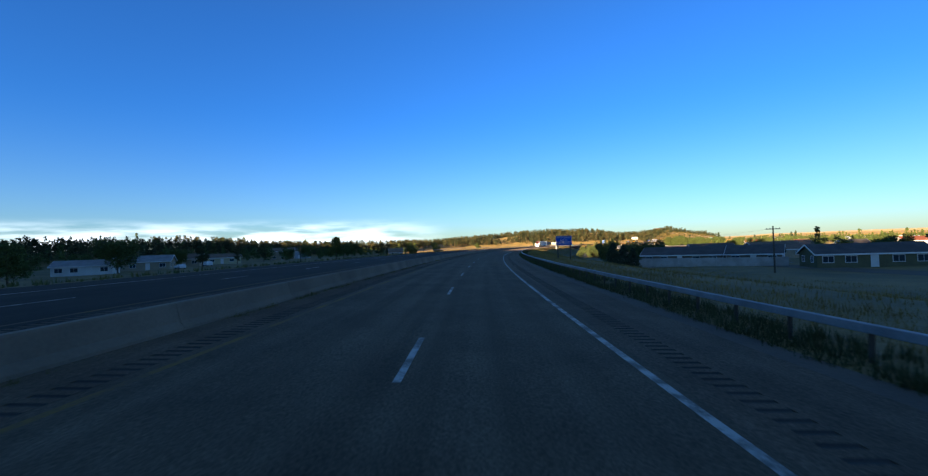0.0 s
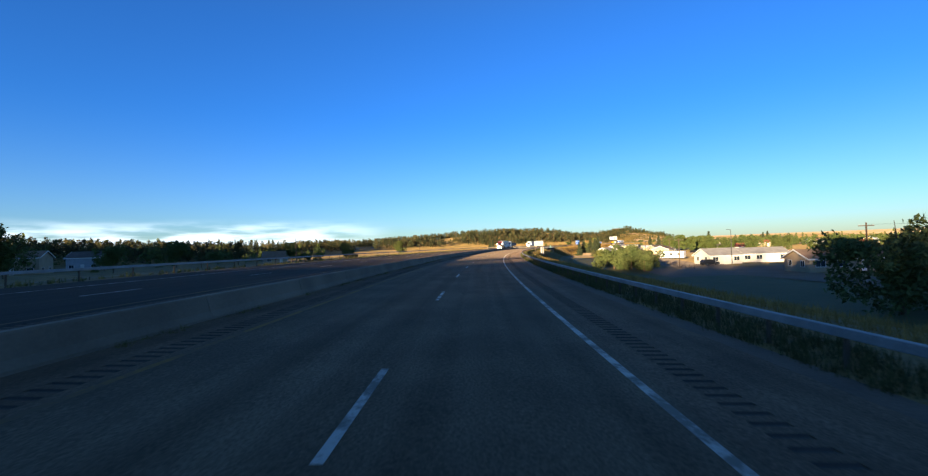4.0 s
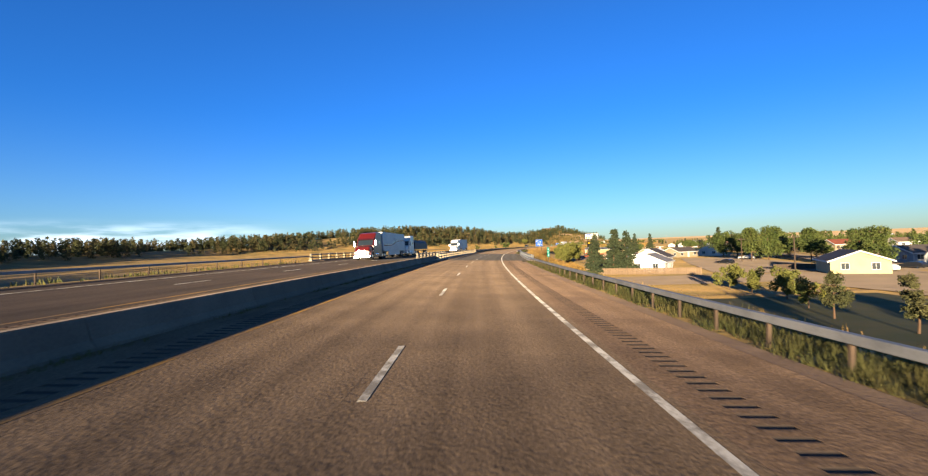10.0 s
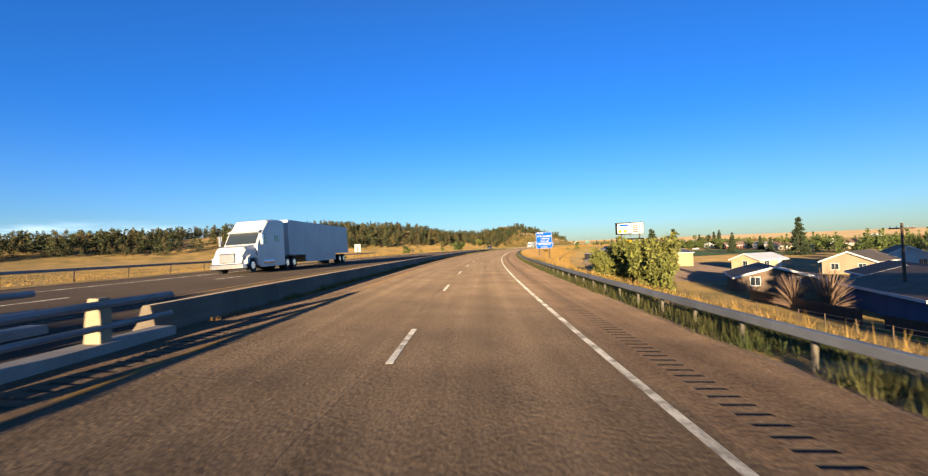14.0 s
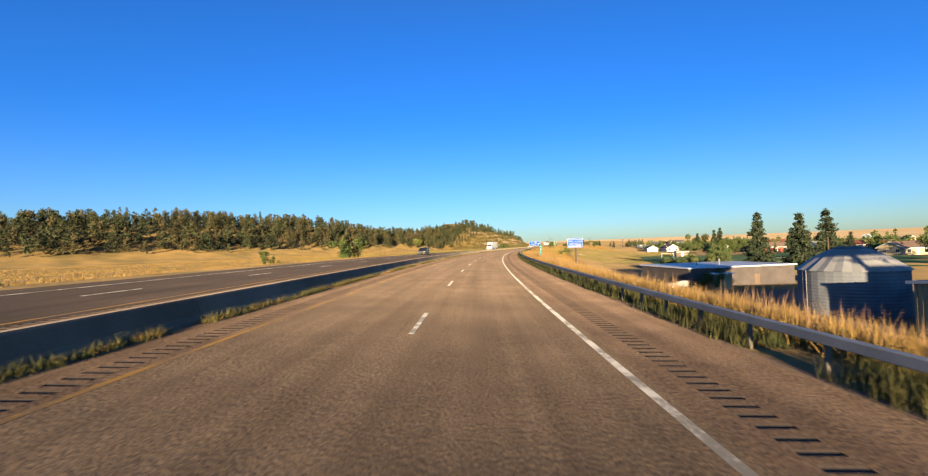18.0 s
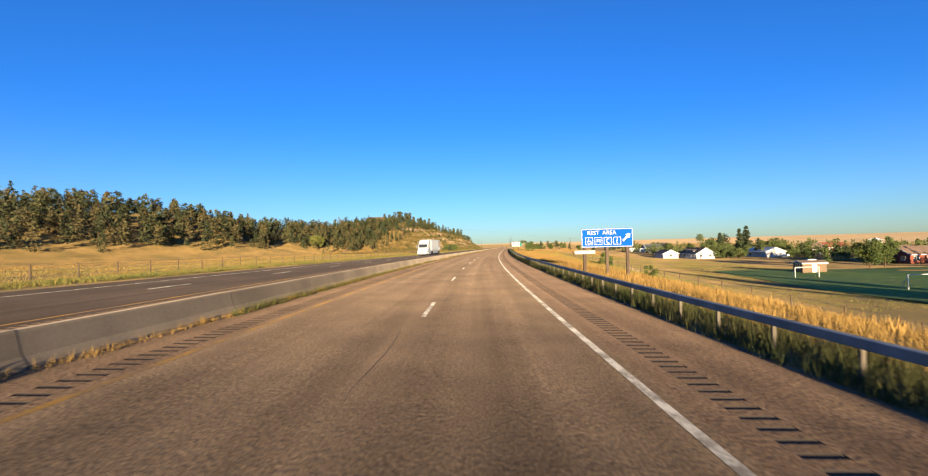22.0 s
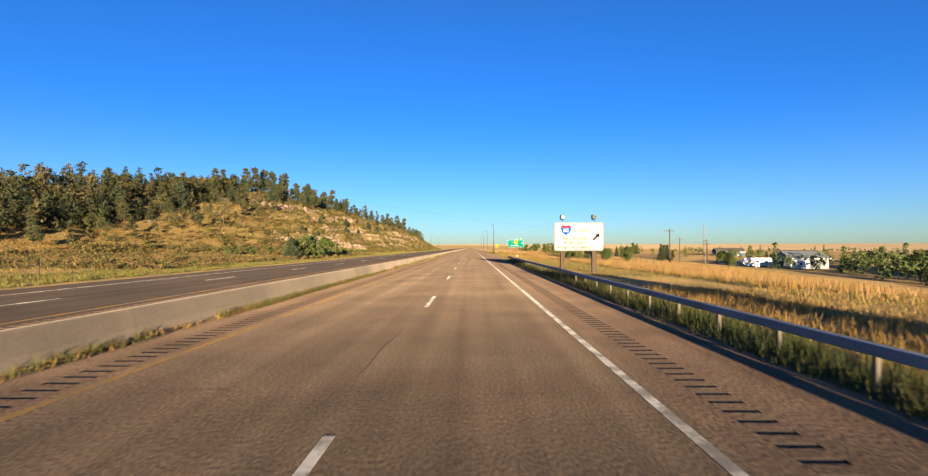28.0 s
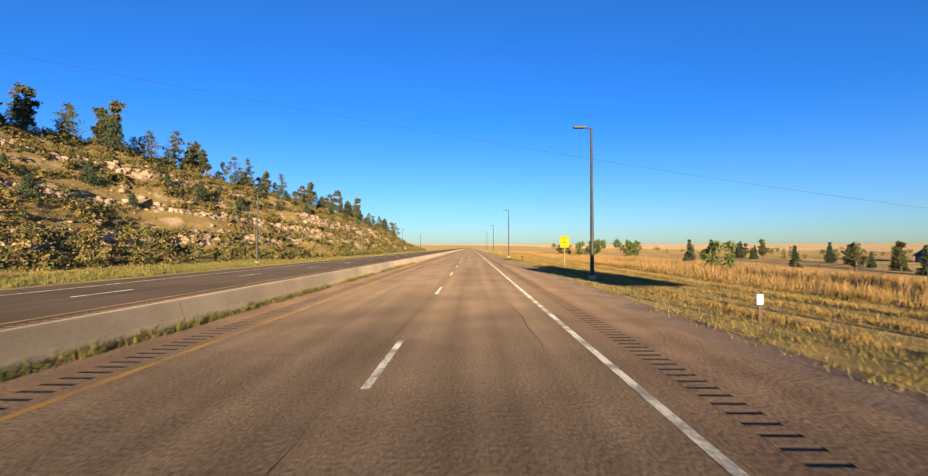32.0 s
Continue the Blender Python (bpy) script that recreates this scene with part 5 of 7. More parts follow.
def house(s, d, turn, L, D, h, rise, wall, roof, label, wins=3, door=True, chimney=False, z=None, name="house", porch=False, group="town houses", category="house", over=0.45):
    """A gabled house, ridge along local x; the -y side and the -x gable look to the road's oncoming side."""
    th = empty(name, M(s, d, z, turn), label, category, group)
    body = Build().prism([(-D / 2, -0.6), (D / 2, -0.6), (D / 2, h), (0, h + rise - 0.05), (-D / 2, h)], 'x', -L / 2, L / 2)
    part("wall", body.mesh("wall", wall), wall, th)
    ex, tk = over, 0.16
    k = rise / (D / 2)
    rf = part("roof", Build().prism([(-D / 2 - ex, h - ex * k + 0.03), (0, h + rise + 0.03), (0, h + rise + tk), (-D / 2 - ex, h - ex * k + tk)], 'x', -L / 2 - ex, L / 2 + ex)
              .prism([(D / 2 + ex, h - ex * k + 0.03), (0, h + rise + 0.03), (0, h + rise + tk), (D / 2 + ex, h - ex * k + tk)], 'x', -L / 2 - ex, L / 2 + ex).mesh("roof", roof), roof, th)
    for sx in (-1, 1):
        fb = Build()
        x0 = sx * (L / 2 + ex)
        for sy in (-1, 1):
            fb.prism([(sy * (D / 2 + ex), h - ex * k - 0.12), (0, h + rise - 0.12), (0, h + rise + tk + 0.01), (sy * (D / 2 + ex), h - ex * k + tk + 0.01)], 'x', x0, x0 + sx * 0.05)
        part("gable_fascia", fb.mesh("gable_fascia", TRIM), TRIM, rf)
    for sy in (-1, 1):
        fb = Build()
        y0 = sy * (D / 2 + ex)
        fb.box(-L / 2 - ex, min(y0, y0 + sy * 0.05), h - ex * k - 0.10, L / 2 + ex, max(y0, y0 + sy * 0.05), h - ex * k + tk)
        part("fascia", fb.mesh("fascia", TRIM), TRIM, rf)
    if chimney:
        part("chimney", Build().box(L * 0.2, -0.35, h + rise * 0.5, L * 0.2 + 0.7, 0.35, h + rise + 0.9).mesh("chimney", BRICK_R), BRICK_R, rf)
    n = wins
    for i in range(n):
        x = -L / 2 + L * (i + 0.5) / n
        if door and i == n // 2:
            opening(th, x, -D / 2, 0.15, 1.0, 2.0, '-y', "door")
        else:
            opening(th, x, -D / 2, 0.95, min(1.6, L / n * 0.5), 1.1, '-y')
    for ax, sx in (('-x', -1), ('+x', 1)):
        for y in ((-D / 4, D / 4) if D > 7 else (0,)):
            opening(th, sx * L / 2, y, 0.95, 1.1, 1.1, ax)
    if porch:
        part("porch_roof", Build().box(-L * 0.3, -D / 2 - 2.0, h - 0.25, L * 0.3, -D / 2 - 0.1, h - 0.1).mesh("porch_roof", roof), roof, th)
        for x in (-L * 0.28, L * 0.28):
            part("porch_post", Build().box(x - 0.06, -D / 2 - 1.9, -0.4, x + 0.06, -D / 2 - 1.78, h - 0.25).mesh("porch_post", TRIM), TRIM, th)
    return th


def dormers(th, D, h, rise):
    """Three small gabled dormers on the -y slope of a house."""
    for x in (-3.6, 0.0, 3.6):
        y = -D / 2 + 0.9
        b = part("dormer", Build().prism([(x - 0.75, h + 0.3), (x + 0.75, h + 0.3), (x + 0.75, h + 1.25), (x, h + 1.75), (x - 0.75, h + 1.25)], 'y', y, y + 2.4).mesh("dormer", WHITE), WHITE, th)
        part("dormer_roof", Build().prism([(x - 0.95, h + 1.14), (x, h + 1.78), (x + 0.95, h + 1.14), (x + 0.95, h + 1.24), (x, h + 1.88), (x - 0.95, h + 1.24)], 'y', y - 0.2, y + 2.5).mesh("dormer_roof", SHINGLE_D), SHINGLE_D, b)
        part("dormer_window", Build().box(x - 0.32, y - 0.03, h + 0.65, x + 0.32, y - 0.005, h + 1.25).mesh("dormer_window", GLASS), GLASS, b)


house(127, 48.5, -30, 19, 9, 2.5, 1.9, BROWN, SHINGLE_D, "long dark brown bungalow behind a pale wall", 5)
house(117.5, 62, -30, 11, 9, 2.5, 1.9, BROWN, SHINGLE_D, "dark brown gabled bungalow behind a pale wall", 3)
house(90, 68, -12, 17, 8, 2.5, 1.6, OLIVE, SHINGLE_D, "olive-grey bungalow with a low dark roof", 5)
house(150, 80, 10, 14, 9, 2.7, 2.2, TAN, SHINGLE_B, "tan house with a brown shingle roof", 3)
house(172, 96, 30, 13, 9, 2.7, 2.4, CREAM, SHINGLE_B, "cream house with a brown gabled roof", 3)
house(174, 70, 4, 14, 8.5, 2.6, 2.2, NAVY, SHINGLE_D, "slate-blue house with white shuttered windows", 4)
house(213, 66, 0, 15, 8, 2.5, 1.6, TAN, SHINGLE_B, "low tan house with a reddish-brown roof", 4)
house(257, 60, 12, 9, 8, 2.5, 1.8, WHITE, SHINGLE_G, "small white house beside the street", 3)
house(266, 74, 5, 13, 8, 2.5, 1.6, WHITE, SHINGLE_G, "white bungalow with a pale grey roof", 4)
house(236, 88, -5, 14, 8, 2.6, 1.8, CREAM, SHINGLE_B, "cream bungalow on the side street", 4)
house(388.5, 68, 68, 12, 8.5, 2.5, 1.7, CREAM, SHINGLE_B, "cream-yellow bungalow with a brown roof at the street corner", 4)
house(412, 38, 62, 9.5, 8, 2.5, 1.8, WHITE, SHINGLE_G, "small bright white house with a grey roof beside spruces", 3)
house(418, 104, 8, 17, 8, 2.5, 1.6, GREY, SHINGLE_D, "long low grey house under large trees", 5)
house(396, 104, 0, 9, 7, 2.5, 1.8, WHITE, BRICK_R, "white house with a rust-red lean-to", 3)
house(455, 41, 72, 15, 11, 2.2, 1.6, NAVY, SHINGLE_B, "slate-grey gabled house with a brown roof behind a board fence", 4)
house(430, 43, 66, 12, 9, 3.0, 2.2, WHITE, SHINGLE_D, "white house with a dark roof shaded by a spruce", 3)
house(484, 41, 70, 12, 9, 2.1, 1.3, BROWN, SHINGLE_B, "brown bungalow with a reddish roof and patio", 3, porch=True)
house(474, 53, 66, 15, 9, 2.2, 1.3, GREY, SHINGLE_D, "grey bungalow with a dark low roof", 4)
house(508, 70, 40, 12, 8, 2.5, 1.7, TAN, SHINGLE_D, "tan bungalow farther back in the town", 3)
house(530, 62, 30, 9, 7, 2.4, 1.3, CREAM, METAL_W, "small cream shed-like house", 2)
house(520, 86, 60, 13, 8, 2.6, 2.0, WHITE, SHINGLE_B, "white house with brown roof among trees", 3)
house(869, 122, -86, 15, 8.5, 2.6, 1.8, WHITE, METAL_W, "bright white barn with a white metal roof", 2, name="barn", category="barn")
house(988, 114, -40, 12, 9, 3.2, 2.2, BRICK_R, SHINGLE_D, "barn-red barn behind the dry field", 2, name="barn", category="barn")
house(880, 82, -88, 12, 7, 2.4, 1.7, WHITE, SHINGLE_D, "white bungalow with a dark hipped-looking roof", 3)
dormers(house(871, 92.8, -88, 18, 8, 2.5, 2.5, WHITE, SHINGLE_D, "white house with three dormers in its dark roof", 5), 8, 2.5, 2.5)
house(884, 152, 20, 11, 8, 3.0, 2.6, TAN, SHINGLE_B, "tan house with a steep brown roof", 3)
house(895, 168, 6, 13, 9, 3.2, 2.4, BRICK_R, BRICK_R, "red-brown brick house among trees", 2)
house(972, 104, 0, 11, 9, 3.2, 2.0, GREY, METAL_G, "grey arched-looking metal barn", 0, door=False, name="barn", category="barn")
house(1085, 146, -10, 14, 8, 2.6, 2.0, NAVY, SHINGLE_D, "dark blue house beyond the field", 2)
house(763.5, 75, 5, 5.6, 3, 2.2, 0.5, WOOD_L, SHINGLE_B, "small weathered wooden shed beside the sports field", 1, name="shed", category="shed", over=0.2)
house(800, 128, 8, 12, 8, 2.8, 2.2, BRICK_R, SHINGLE_B, "brick-red house beyond the sports field", 3)
house(790, 146, 20, 12, 8, 2.8, 2.2, WHITE, SHINGLE_G, "white house beyond the sports field", 3)
house(775, 156, -10, 15, 9, 3.0, 1.6, TAN, BRICK_R, "long low school-like building with a red roof", 5)
house(742, 150, 10, 16, 9, 3.0, 1.6, WHITE, BRICK_R, "low white building with a rust roof by the playground", 5)
house(715, 135, 24, 12, 8, 2.6, 2.0, CREAM, SHINGLE_B, "cream house near the playground", 3)
# opposite side
house(128, -116, 30, 16, 8, 2.8, 1.8, TAN, SHINGLE_G, "pinkish-tan mobile home beyond the fence", 4)
house(150, -124, 24, 14, 8, 2.8, 1.8, TAN, SHINGLE_B, "tan mobile home beyond the fence", 4)
house(108, -112, 30, 13, 7, 2.6, 1.4, WHITE, SHINGLE_G, "white mobile home beyond the fence", 4)
house(176, -130, 24, 12, 7, 2.8, 1.6, CREAM, SHINGLE_B, "cream bungalow among dark trees", 3)
house(236, -150, 30, 13, 9, 5.2, 2.0, TAN, SHINGLE_B, "two-storey tan house in front of the woods", 3)
house(262, -160, 20, 11, 8, 4.8, 2.2, GREY, SHINGLE_D, "grey two-storey house in front of the woods", 3)
house(300, -110, 30, 10, 7, 2.4, 3.0, TAN, SHINGLE_B, "house with a steep brown roof below the road", 2)


def lookout():
    th = empty("lookout_building", M(993, -97, None, 20), "low reddish stone building with a dark roof on the bluff", "building")
    part("wall", Build().box(-8, -4, -1.5, 8, 4, 4.0).mesh("wall", TERRA), TERRA, th)
    part("roof", Build().prism([(-8.6, 4.0), (8.6, 4.0), (5.5, 5.3), (-5.5, 5.3)], 'y', -4.6, 4.6).mesh("roof", SHINGLE_D), SHINGLE_D, th)
    for x in (-5, -1.5, 2, 5.5):
        opening(th, x, -4, 1.6, 1.4, 1.2, '-y')
    part("flagpole", Build().tube((10, 0, -1), (10, 0, 7), 0.06).mesh("flagpole", STEEL), STEEL, th)


lookout()


def metal_shed():
    th = empty("metal_building", M(556.8, 42.0, -5.7, -1), "large cream ribbed steel building with grey roof panels", "building")
    L, D, h, rise = 22.0, 18.6, 3.95, 0.8
    # ridge at right angles to the road: local x
    part("wall", Build().prism([(-D / 2, -0.5), (D / 2, -0.5), (D / 2, h), (0, h + rise), (-D / 2, h)], 'x', -L / 2, L / 2).mesh("wall", METAL_Y), METAL_Y, th)
    rb = Build()
    for k in range(52):
        x = -L / 2 + 0.2 + k * (L - 0.4) / 51
        rb.box(x - 0.03, -D / 2 - 0.035, -0.3, x + 0.03, -D / 2, h - 0.06)
    for k in range(44):
        y = -D / 2 + 0.2 + k * (D - 0.4) / 43
        rb.box(-L / 2 - 0.035, y - 0.03, -0.3, -L / 2, y + 0.03, h + rise * (1 - abs(y) / (D / 2)) - 0.1)
    part("rib", rb.mesh("rib", METAL_Y), METAL_Y, th)
    e = D / 2 + 0.3
    rf = part("roof", Build().prism([(-e, h - 0.02), (0, h + rise + 0.03), (e, h - 0.02), (e, h + 0.08), (0, h + rise + 0.13), (-e, h + 0.08)], 'x', -L / 2 - 0.25, L / 2 + 0.25).mesh("roof", METAL_G), METAL_G, th)
    sm = Build()
    for k in range(26):
        x = -L / 2 + 0.4 + k * 0.84
        for sy in (-1, 1):
            sm.prism([(sy * (D / 2 + 0.2), h + 0.10), (0.0, h + rise + 0.14), (0.0, h + rise + 0.18), (sy * (D / 2 + 0.2), h + 0.14)], 'x', x, x + 0.05)
    part("roof_seam", sm.mesh("roof_seam", METAL_G), METAL_G, rf)
    part("gutter", Build().box(-L / 2 - 0.28, -e - 0.07, h - 0.05, L / 2 + 0.28, -e, h + 0.10).mesh("gutter", TRIM), TRIM, rf, "white eaves gutter")
    part("ridge_cap", Build().prism([(-0.25, h + rise + 0.12), (0, h + rise + 0.20), (0.25, h + rise + 0.12)], 'x', -L / 2 - 0.25, L / 2 + 0.25).mesh("ridge_cap", METAL_W), METAL_W, rf, "pale ridge cap")
    for sy in (-1, 1):
        part("gable_trim", Build().prism([(sy * e, h - 0.12), (0, h + rise - 0.06), (0, h + rise + 0.16), (sy * e, h + 0.10)], 'x', -L / 2 - 0.31, -L / 2 - 0.25).mesh("gable_trim", TRIM), TRIM, rf)
    part("trim", Build().box(-L / 2 - 0.06, -D / 2 - 0.06, -0.3, -L / 2 + 0.1, -D / 2 + 0.1, h - 0.06).mesh("trim", TRIM), TRIM, th)
    part("door", Build().box(2, -D / 2 - 0.06, -0.3, 6.2, -D / 2 - 0.02, 3.4).mesh("door", METAL_Y), METAL_Y, th)
    part("vent", Build().box(-5.2, -D / 2 - 0.09, h - 0.75, -4.7, -D / 2 - 0.03, h - 0.35).mesh("vent", STEEL_D), STEEL_D, th, "small dark wall vent")


def grain_auger():
    """A long orange boom on a light truss, standing before the steel building."""
    th = empty("grain_auger", M(544.6, 36.0, -5.6, -3), "orange grain auger on a light truss beside the steel building", "farm machine")
    part("tube", Build().tube((-6.0, 0.3, 2.05), (7.0, -0.5, 1.35), 0.13, 0.13, 10).mesh("tube", ORANGE), ORANGE, th)
    part("hopper", Build().box(-6.3, 0.1, 1.85, -5.8, 0.5, 2.35).mesh("hopper", ORANGE), ORANGE, th)
    tr = Build()
    for k in range(6):
        x = -5.0 + k * 2.0
        z = 2.0 - (x + 6) * 0.054
        tr.tube((x, 0.2 - k * 0.1, z), (x + 1.0, 0.2 - k * 0.1, z - 0.55), 0.035).tube((x + 1.0, 0.2 - k * 0.1, z - 0.55), (x + 2.0, 0.15 - k * 0.1, z - 0.11), 0.035)
        tr.box(x - 0.1, 0.1 - k * 0.1, z, x + 0.1, 0.3 - k * 0.1, z + 0.32)
    part("truss", tr.mesh("truss", ORANGE), ORANGE, th)
    for sx in (-0.9, 0.9):
        part("leg", Build().tube((1.0 + sx, -0.1, 1.6), (1.2 + sx * 2.0, -0.1, 0.25), 0.05).mesh("leg", ORANGE), ORANGE, th)
        part("wheel", Build().tube((1.2 + sx * 2.0, -0.22, 0.32), (1.2 + sx * 2.0, 0.02, 0.32), 0.32, 0.32, 16).mesh("wheel", RUBBER), RUBBER, th)


grain_auger()
metal_shed()


def silo():
    th = empty("grain_bin", M(577.4, 34.8), "grey corrugated round grain bin with a ribbed conical roof", "silo")
    R, H = 4.1, 4.25
    k = 40
    rings = []
    for i in range(33):
        z = -0.5 + (H + 0.5) * i / 32
        r = R + (0.014 if i % 2 else -0.014)
        rings.append([(r * math.cos(2 * math.pi * j / k), r * math.sin(2 * math.pi * j / k), z) for j in range(k)])
    part("wall", Build().loft(rings).mesh("wall", METAL_G), METAL_G, th)
    rings = [[(r * math.cos(2 * math.pi * j / k) * (1.02 if j % 2 else 0.985), r * math.sin(2 * math.pi * j / k) * (1.02 if j % 2 else 0.985), z) for j in range(k)] for r, z in ((R + 0.15, H - 0.05), (R * 0.66, H + 1.15), (R * 0.36, H + 1.85))]
    rf = part("roof", Build().loft(rings).mesh("roof", ZINC), ZINC, th)
    part("cap", Build().tube((0, 0, H + 1.80), (0, 0, H + 2.10), R * 0.35, R * 0.24, 20).mesh("cap", METAL_G), METAL_G, rf)
    part("ladder", Build().box(-R - 0.15, -0.25, 0, -R - 0.1, -0.2, H).box(-R - 0.15, 0.2, 0, -R - 0.1, 0.25, H).mesh("ladder", STEEL), STEEL, th)


silo()


def flat_building():
    th = empty("flat_roofed_building", M(615, 33, -6.0, 12), "low block building with shade put into its wall colour and a white flat roof", "building")
    # dark shingle colour on the walls stands in for the shade on them
    part("wall", Build().box(-2.8, -7, -0.5, 15.6, 8, 3.15).mesh("wall", SHINGLE_D), SHINGLE_D, th)
    rf = part("roof", Build().box(-3.1, -7.3, 3.15, 15.9, 8.3, 3.38, 0.05).mesh("roof", METAL_W), METAL_W, th, "flat white roof")
    part("flue", Build().tube((6, -2, 3.3), (6, -2, 4.4), 0.12).mesh("flue", STEEL), STEEL, rf)
    part("flue", Build().tube((3.2, 0, 3.3), (3.2, 0, 4.1), 0.09).mesh("flue", STEEL), STEEL, rf)
    part("door", Build().box(8.4, -7.05, -0.2, 9.4, -6.98, 2.0, 0.01).mesh("door", BROWN), BROWN, th)
    sh = empty("lean_to", M(603.5, 34.6, -5.9, 12), "small yellow corrugated shelter with a white roof", "shed")
    part("wall", Build().box(-1.4, -0.9, -0.3, 1.4, 0.9, 2.5).mesh("wall", METAL_Y), METAL_Y, sh)
    part("roof", Build().box(-1.7, -1.2, 2.5, 1.7, 1.2, 2.62).mesh("roof", METAL_W), METAL_W, sh)


flat_building()


def auger(s, d):
    th = empty("grain_auger", M(s, d, None, 12), "orange grain auger on a wheeled frame", "farm machine")
    part("tube", Build().tube((-5, 0, 0.9), (5, 0, 2.4), 0.14, k=8).mesh("tube", ORANGE), ORANGE, th)
    part("frame", Build().tube((-1.5, -0.8, 0.4), (1.5, 0, 1.7), 0.05).tube((-1.5, 0.8, 0.4), (1.5, 0, 1.7), 0.05).tube((-1.5, -0.8, 0.4), (-1.5, 0.8, 0.4), 0.05).mesh("frame", ORANGE), ORANGE, th)
    for y in (-0.9, 0.9):
        part("wheel", Build().tube((-1.5, y - 0.1, 0.35), (-1.5, y + 0.1, 0.35), 0.36, k=14).mesh("wheel", RUBBER), RUBBER, th)


auger(533, 37.5)
auger(527, 35.0)


# ---- fences, walls and fields ----
def board_fence(name, a, b, h, board, material, label, gap=0.02):
    """Upright boards between two places (s, d)."""
    ax, ay = plan(*a)
    bx, by = plan(*b)
    az, bz = float(ground_z(*a)), float(ground_z(*b))
    L = math.hypot(bx - ax, by - ay)
    th = empty(name, Matrix.Translation((float(ax), float(ay), az)) @ pose(0, 0, 0, 0, 0, math.degrees(math.atan2(by - ay, bx - ax))), label, "fence", "fences")
    n = int(L / board)
    me = Build().box(gap / 2, -0.012, -0.5, board - gap / 2, 0.012, h).mesh("board", material)
    for i in range(min(n, 290)):
        part("board", me, material, th, m=Matrix.Translation((i * board, 0, (bz - az) * i / n + 0.03 * math.sin(i * 1.7))))
    part("rail", Build().box(0, 0.014, h * 0.25, L, 0.06, h * 0.25 + 0.08).box(0, 0.014, h * 0.8, L, 0.06, h * 0.8 + 0.08).mesh("rail", material), material, th)
    return th


board_fence("board_fence", (403, 21), (396, 44), 1.5, 0.15, WOOD_L, "pale vertical board fence in front of the white house")
board_fence("board_fence", (452, 30.5), (470, 31.5), 1.3, 0.15, WOOD, "weathered board fence behind the yards")
board_fence("board_fence", (430, 30), (450, 30.5), 1.2, 0.15, WOOD, "weathered board fence behind the yards")
board_fence("wall_panel_fence", (111, 28.5), (99, 61), 1.9, 1.2, CONCRETE2, "pale panel wall in front of dark bungalows", gap=0.01)
board_fence("board_fence", (404, 62), (404, 80), 1.2, 0.15, WOOD, "brown board fence by the cream bungalow")


def wire_fence(name, pts, h, spacing, label, material=WOOD, rails=3, mesh_posts=True):
    """Posts with wires along (s, d) points."""
    th = empty(name, Matrix(), label, "fence", "wire fences")
    pm = Build().tube((0, 0, -0.4), (0, 0, h), 0.05, 0.045, 6).mesh("post", material)
    tops = []
    for (s0, d0), (s1, d1) in zip(pts[:-1], pts[1:]):
        n = max(1, int(abs(s1 - s0) / spacing))
        for i in range(n):
            s, d = s0 + (s1 - s0) * i / n, d0 + (d1 - d0) * i / n
            x, y = plan(s, d)
            z = float(ground_z(s, d))
            tops.append((float(x), float(y), z))
            part("post", pm, material, th, m=Matrix.Translation((float(x), float(y), z)))
    b = Build()
    for k in range(rails):
        q = h * (0.95 - 0.3 * k)
        for p, r in zip(tops[:-1], tops[1:]):
            b.tube((p[0], p[1], p[2] + q), (r[0], r[1], r[2] + q), 0.012, k=3)
    part("wire", b.mesh("wire", STEEL), STEEL, th)


wire_fence("wire_fence", [(-20, -36), (120, -38), (240, -40), (345, -42)], 1.8, 4.0, "tall wire fence on posts beside the opposite carriageway")
wire_fence("wire_fence", [(640, -30), (740, -26.5), (860, -27.5)], 1.2, 3.2, "wire fence with pale posts along the dry meadow")
wire_fence("wire_fence", [(560, 17), (640, 20), (720, 22), (800, 26), (860, 34)], 1.2, 4.5, "wire fence with wooden posts along the verge")
wire_fence("chain_link_fence", [(415, 25), (440, 28), (470, 27), (495, 25)], 1.1, 3.0, "low chain link fence below the embankment")
wire_fence("wire_fence", [(900, 30), (960, 40), (1060, 50), (1200, 55)], 1.2, 5.0, "wire fence beyond the dry field")
wire_fence("wire_fence", [(235, 47), (300, 48), (352, 50)], 1.1, 3.5, "wire fence beside the frontage street")


def patch(name, pts, material, label, category="ground", up=0.05, step=6.0):
    """A flat sheet over (s, d) corners that follows the ground: bilinear between four corners."""
    (s0, d0), (s1, d1), (s2, d2), (s3, d3) = pts
    n = max(2, int(max(abs(s1 - s0), abs(s2 - s3)) / step))
    k = max(2, int(max(abs(d3 - d0), abs(d2 - d1)) / 3))
    v, f = [], []
    for i in range(n + 1):
        for j in range(k + 1):
            a, b = i / n, j / k
            s = (s0 * (1 - a) + s1 * a) * (1 - b) + (s3 * (1 - a) + s2 * a) * b
            d = (d0 * (1 - a) + d1 * a) * (1 - b) + (d3 * (1 - a) + d2 * a) * b
            x, y = plan(s, d)
            v.append((float(x), float(y), float(ground_z(s, d)) + up))
    for i in range(n):
        for j in range(k):
            a = i * (k + 1) + j
            f.append((a, a + 1, a + k + 2, a + k + 1))
    me = mesh_of(name, v, f, material)
    if sum(p.normal.z for p in me.polygons) < 0:
        me.flip_normals()
    return tagged(part(name, me, material), label, category, kind="structure")


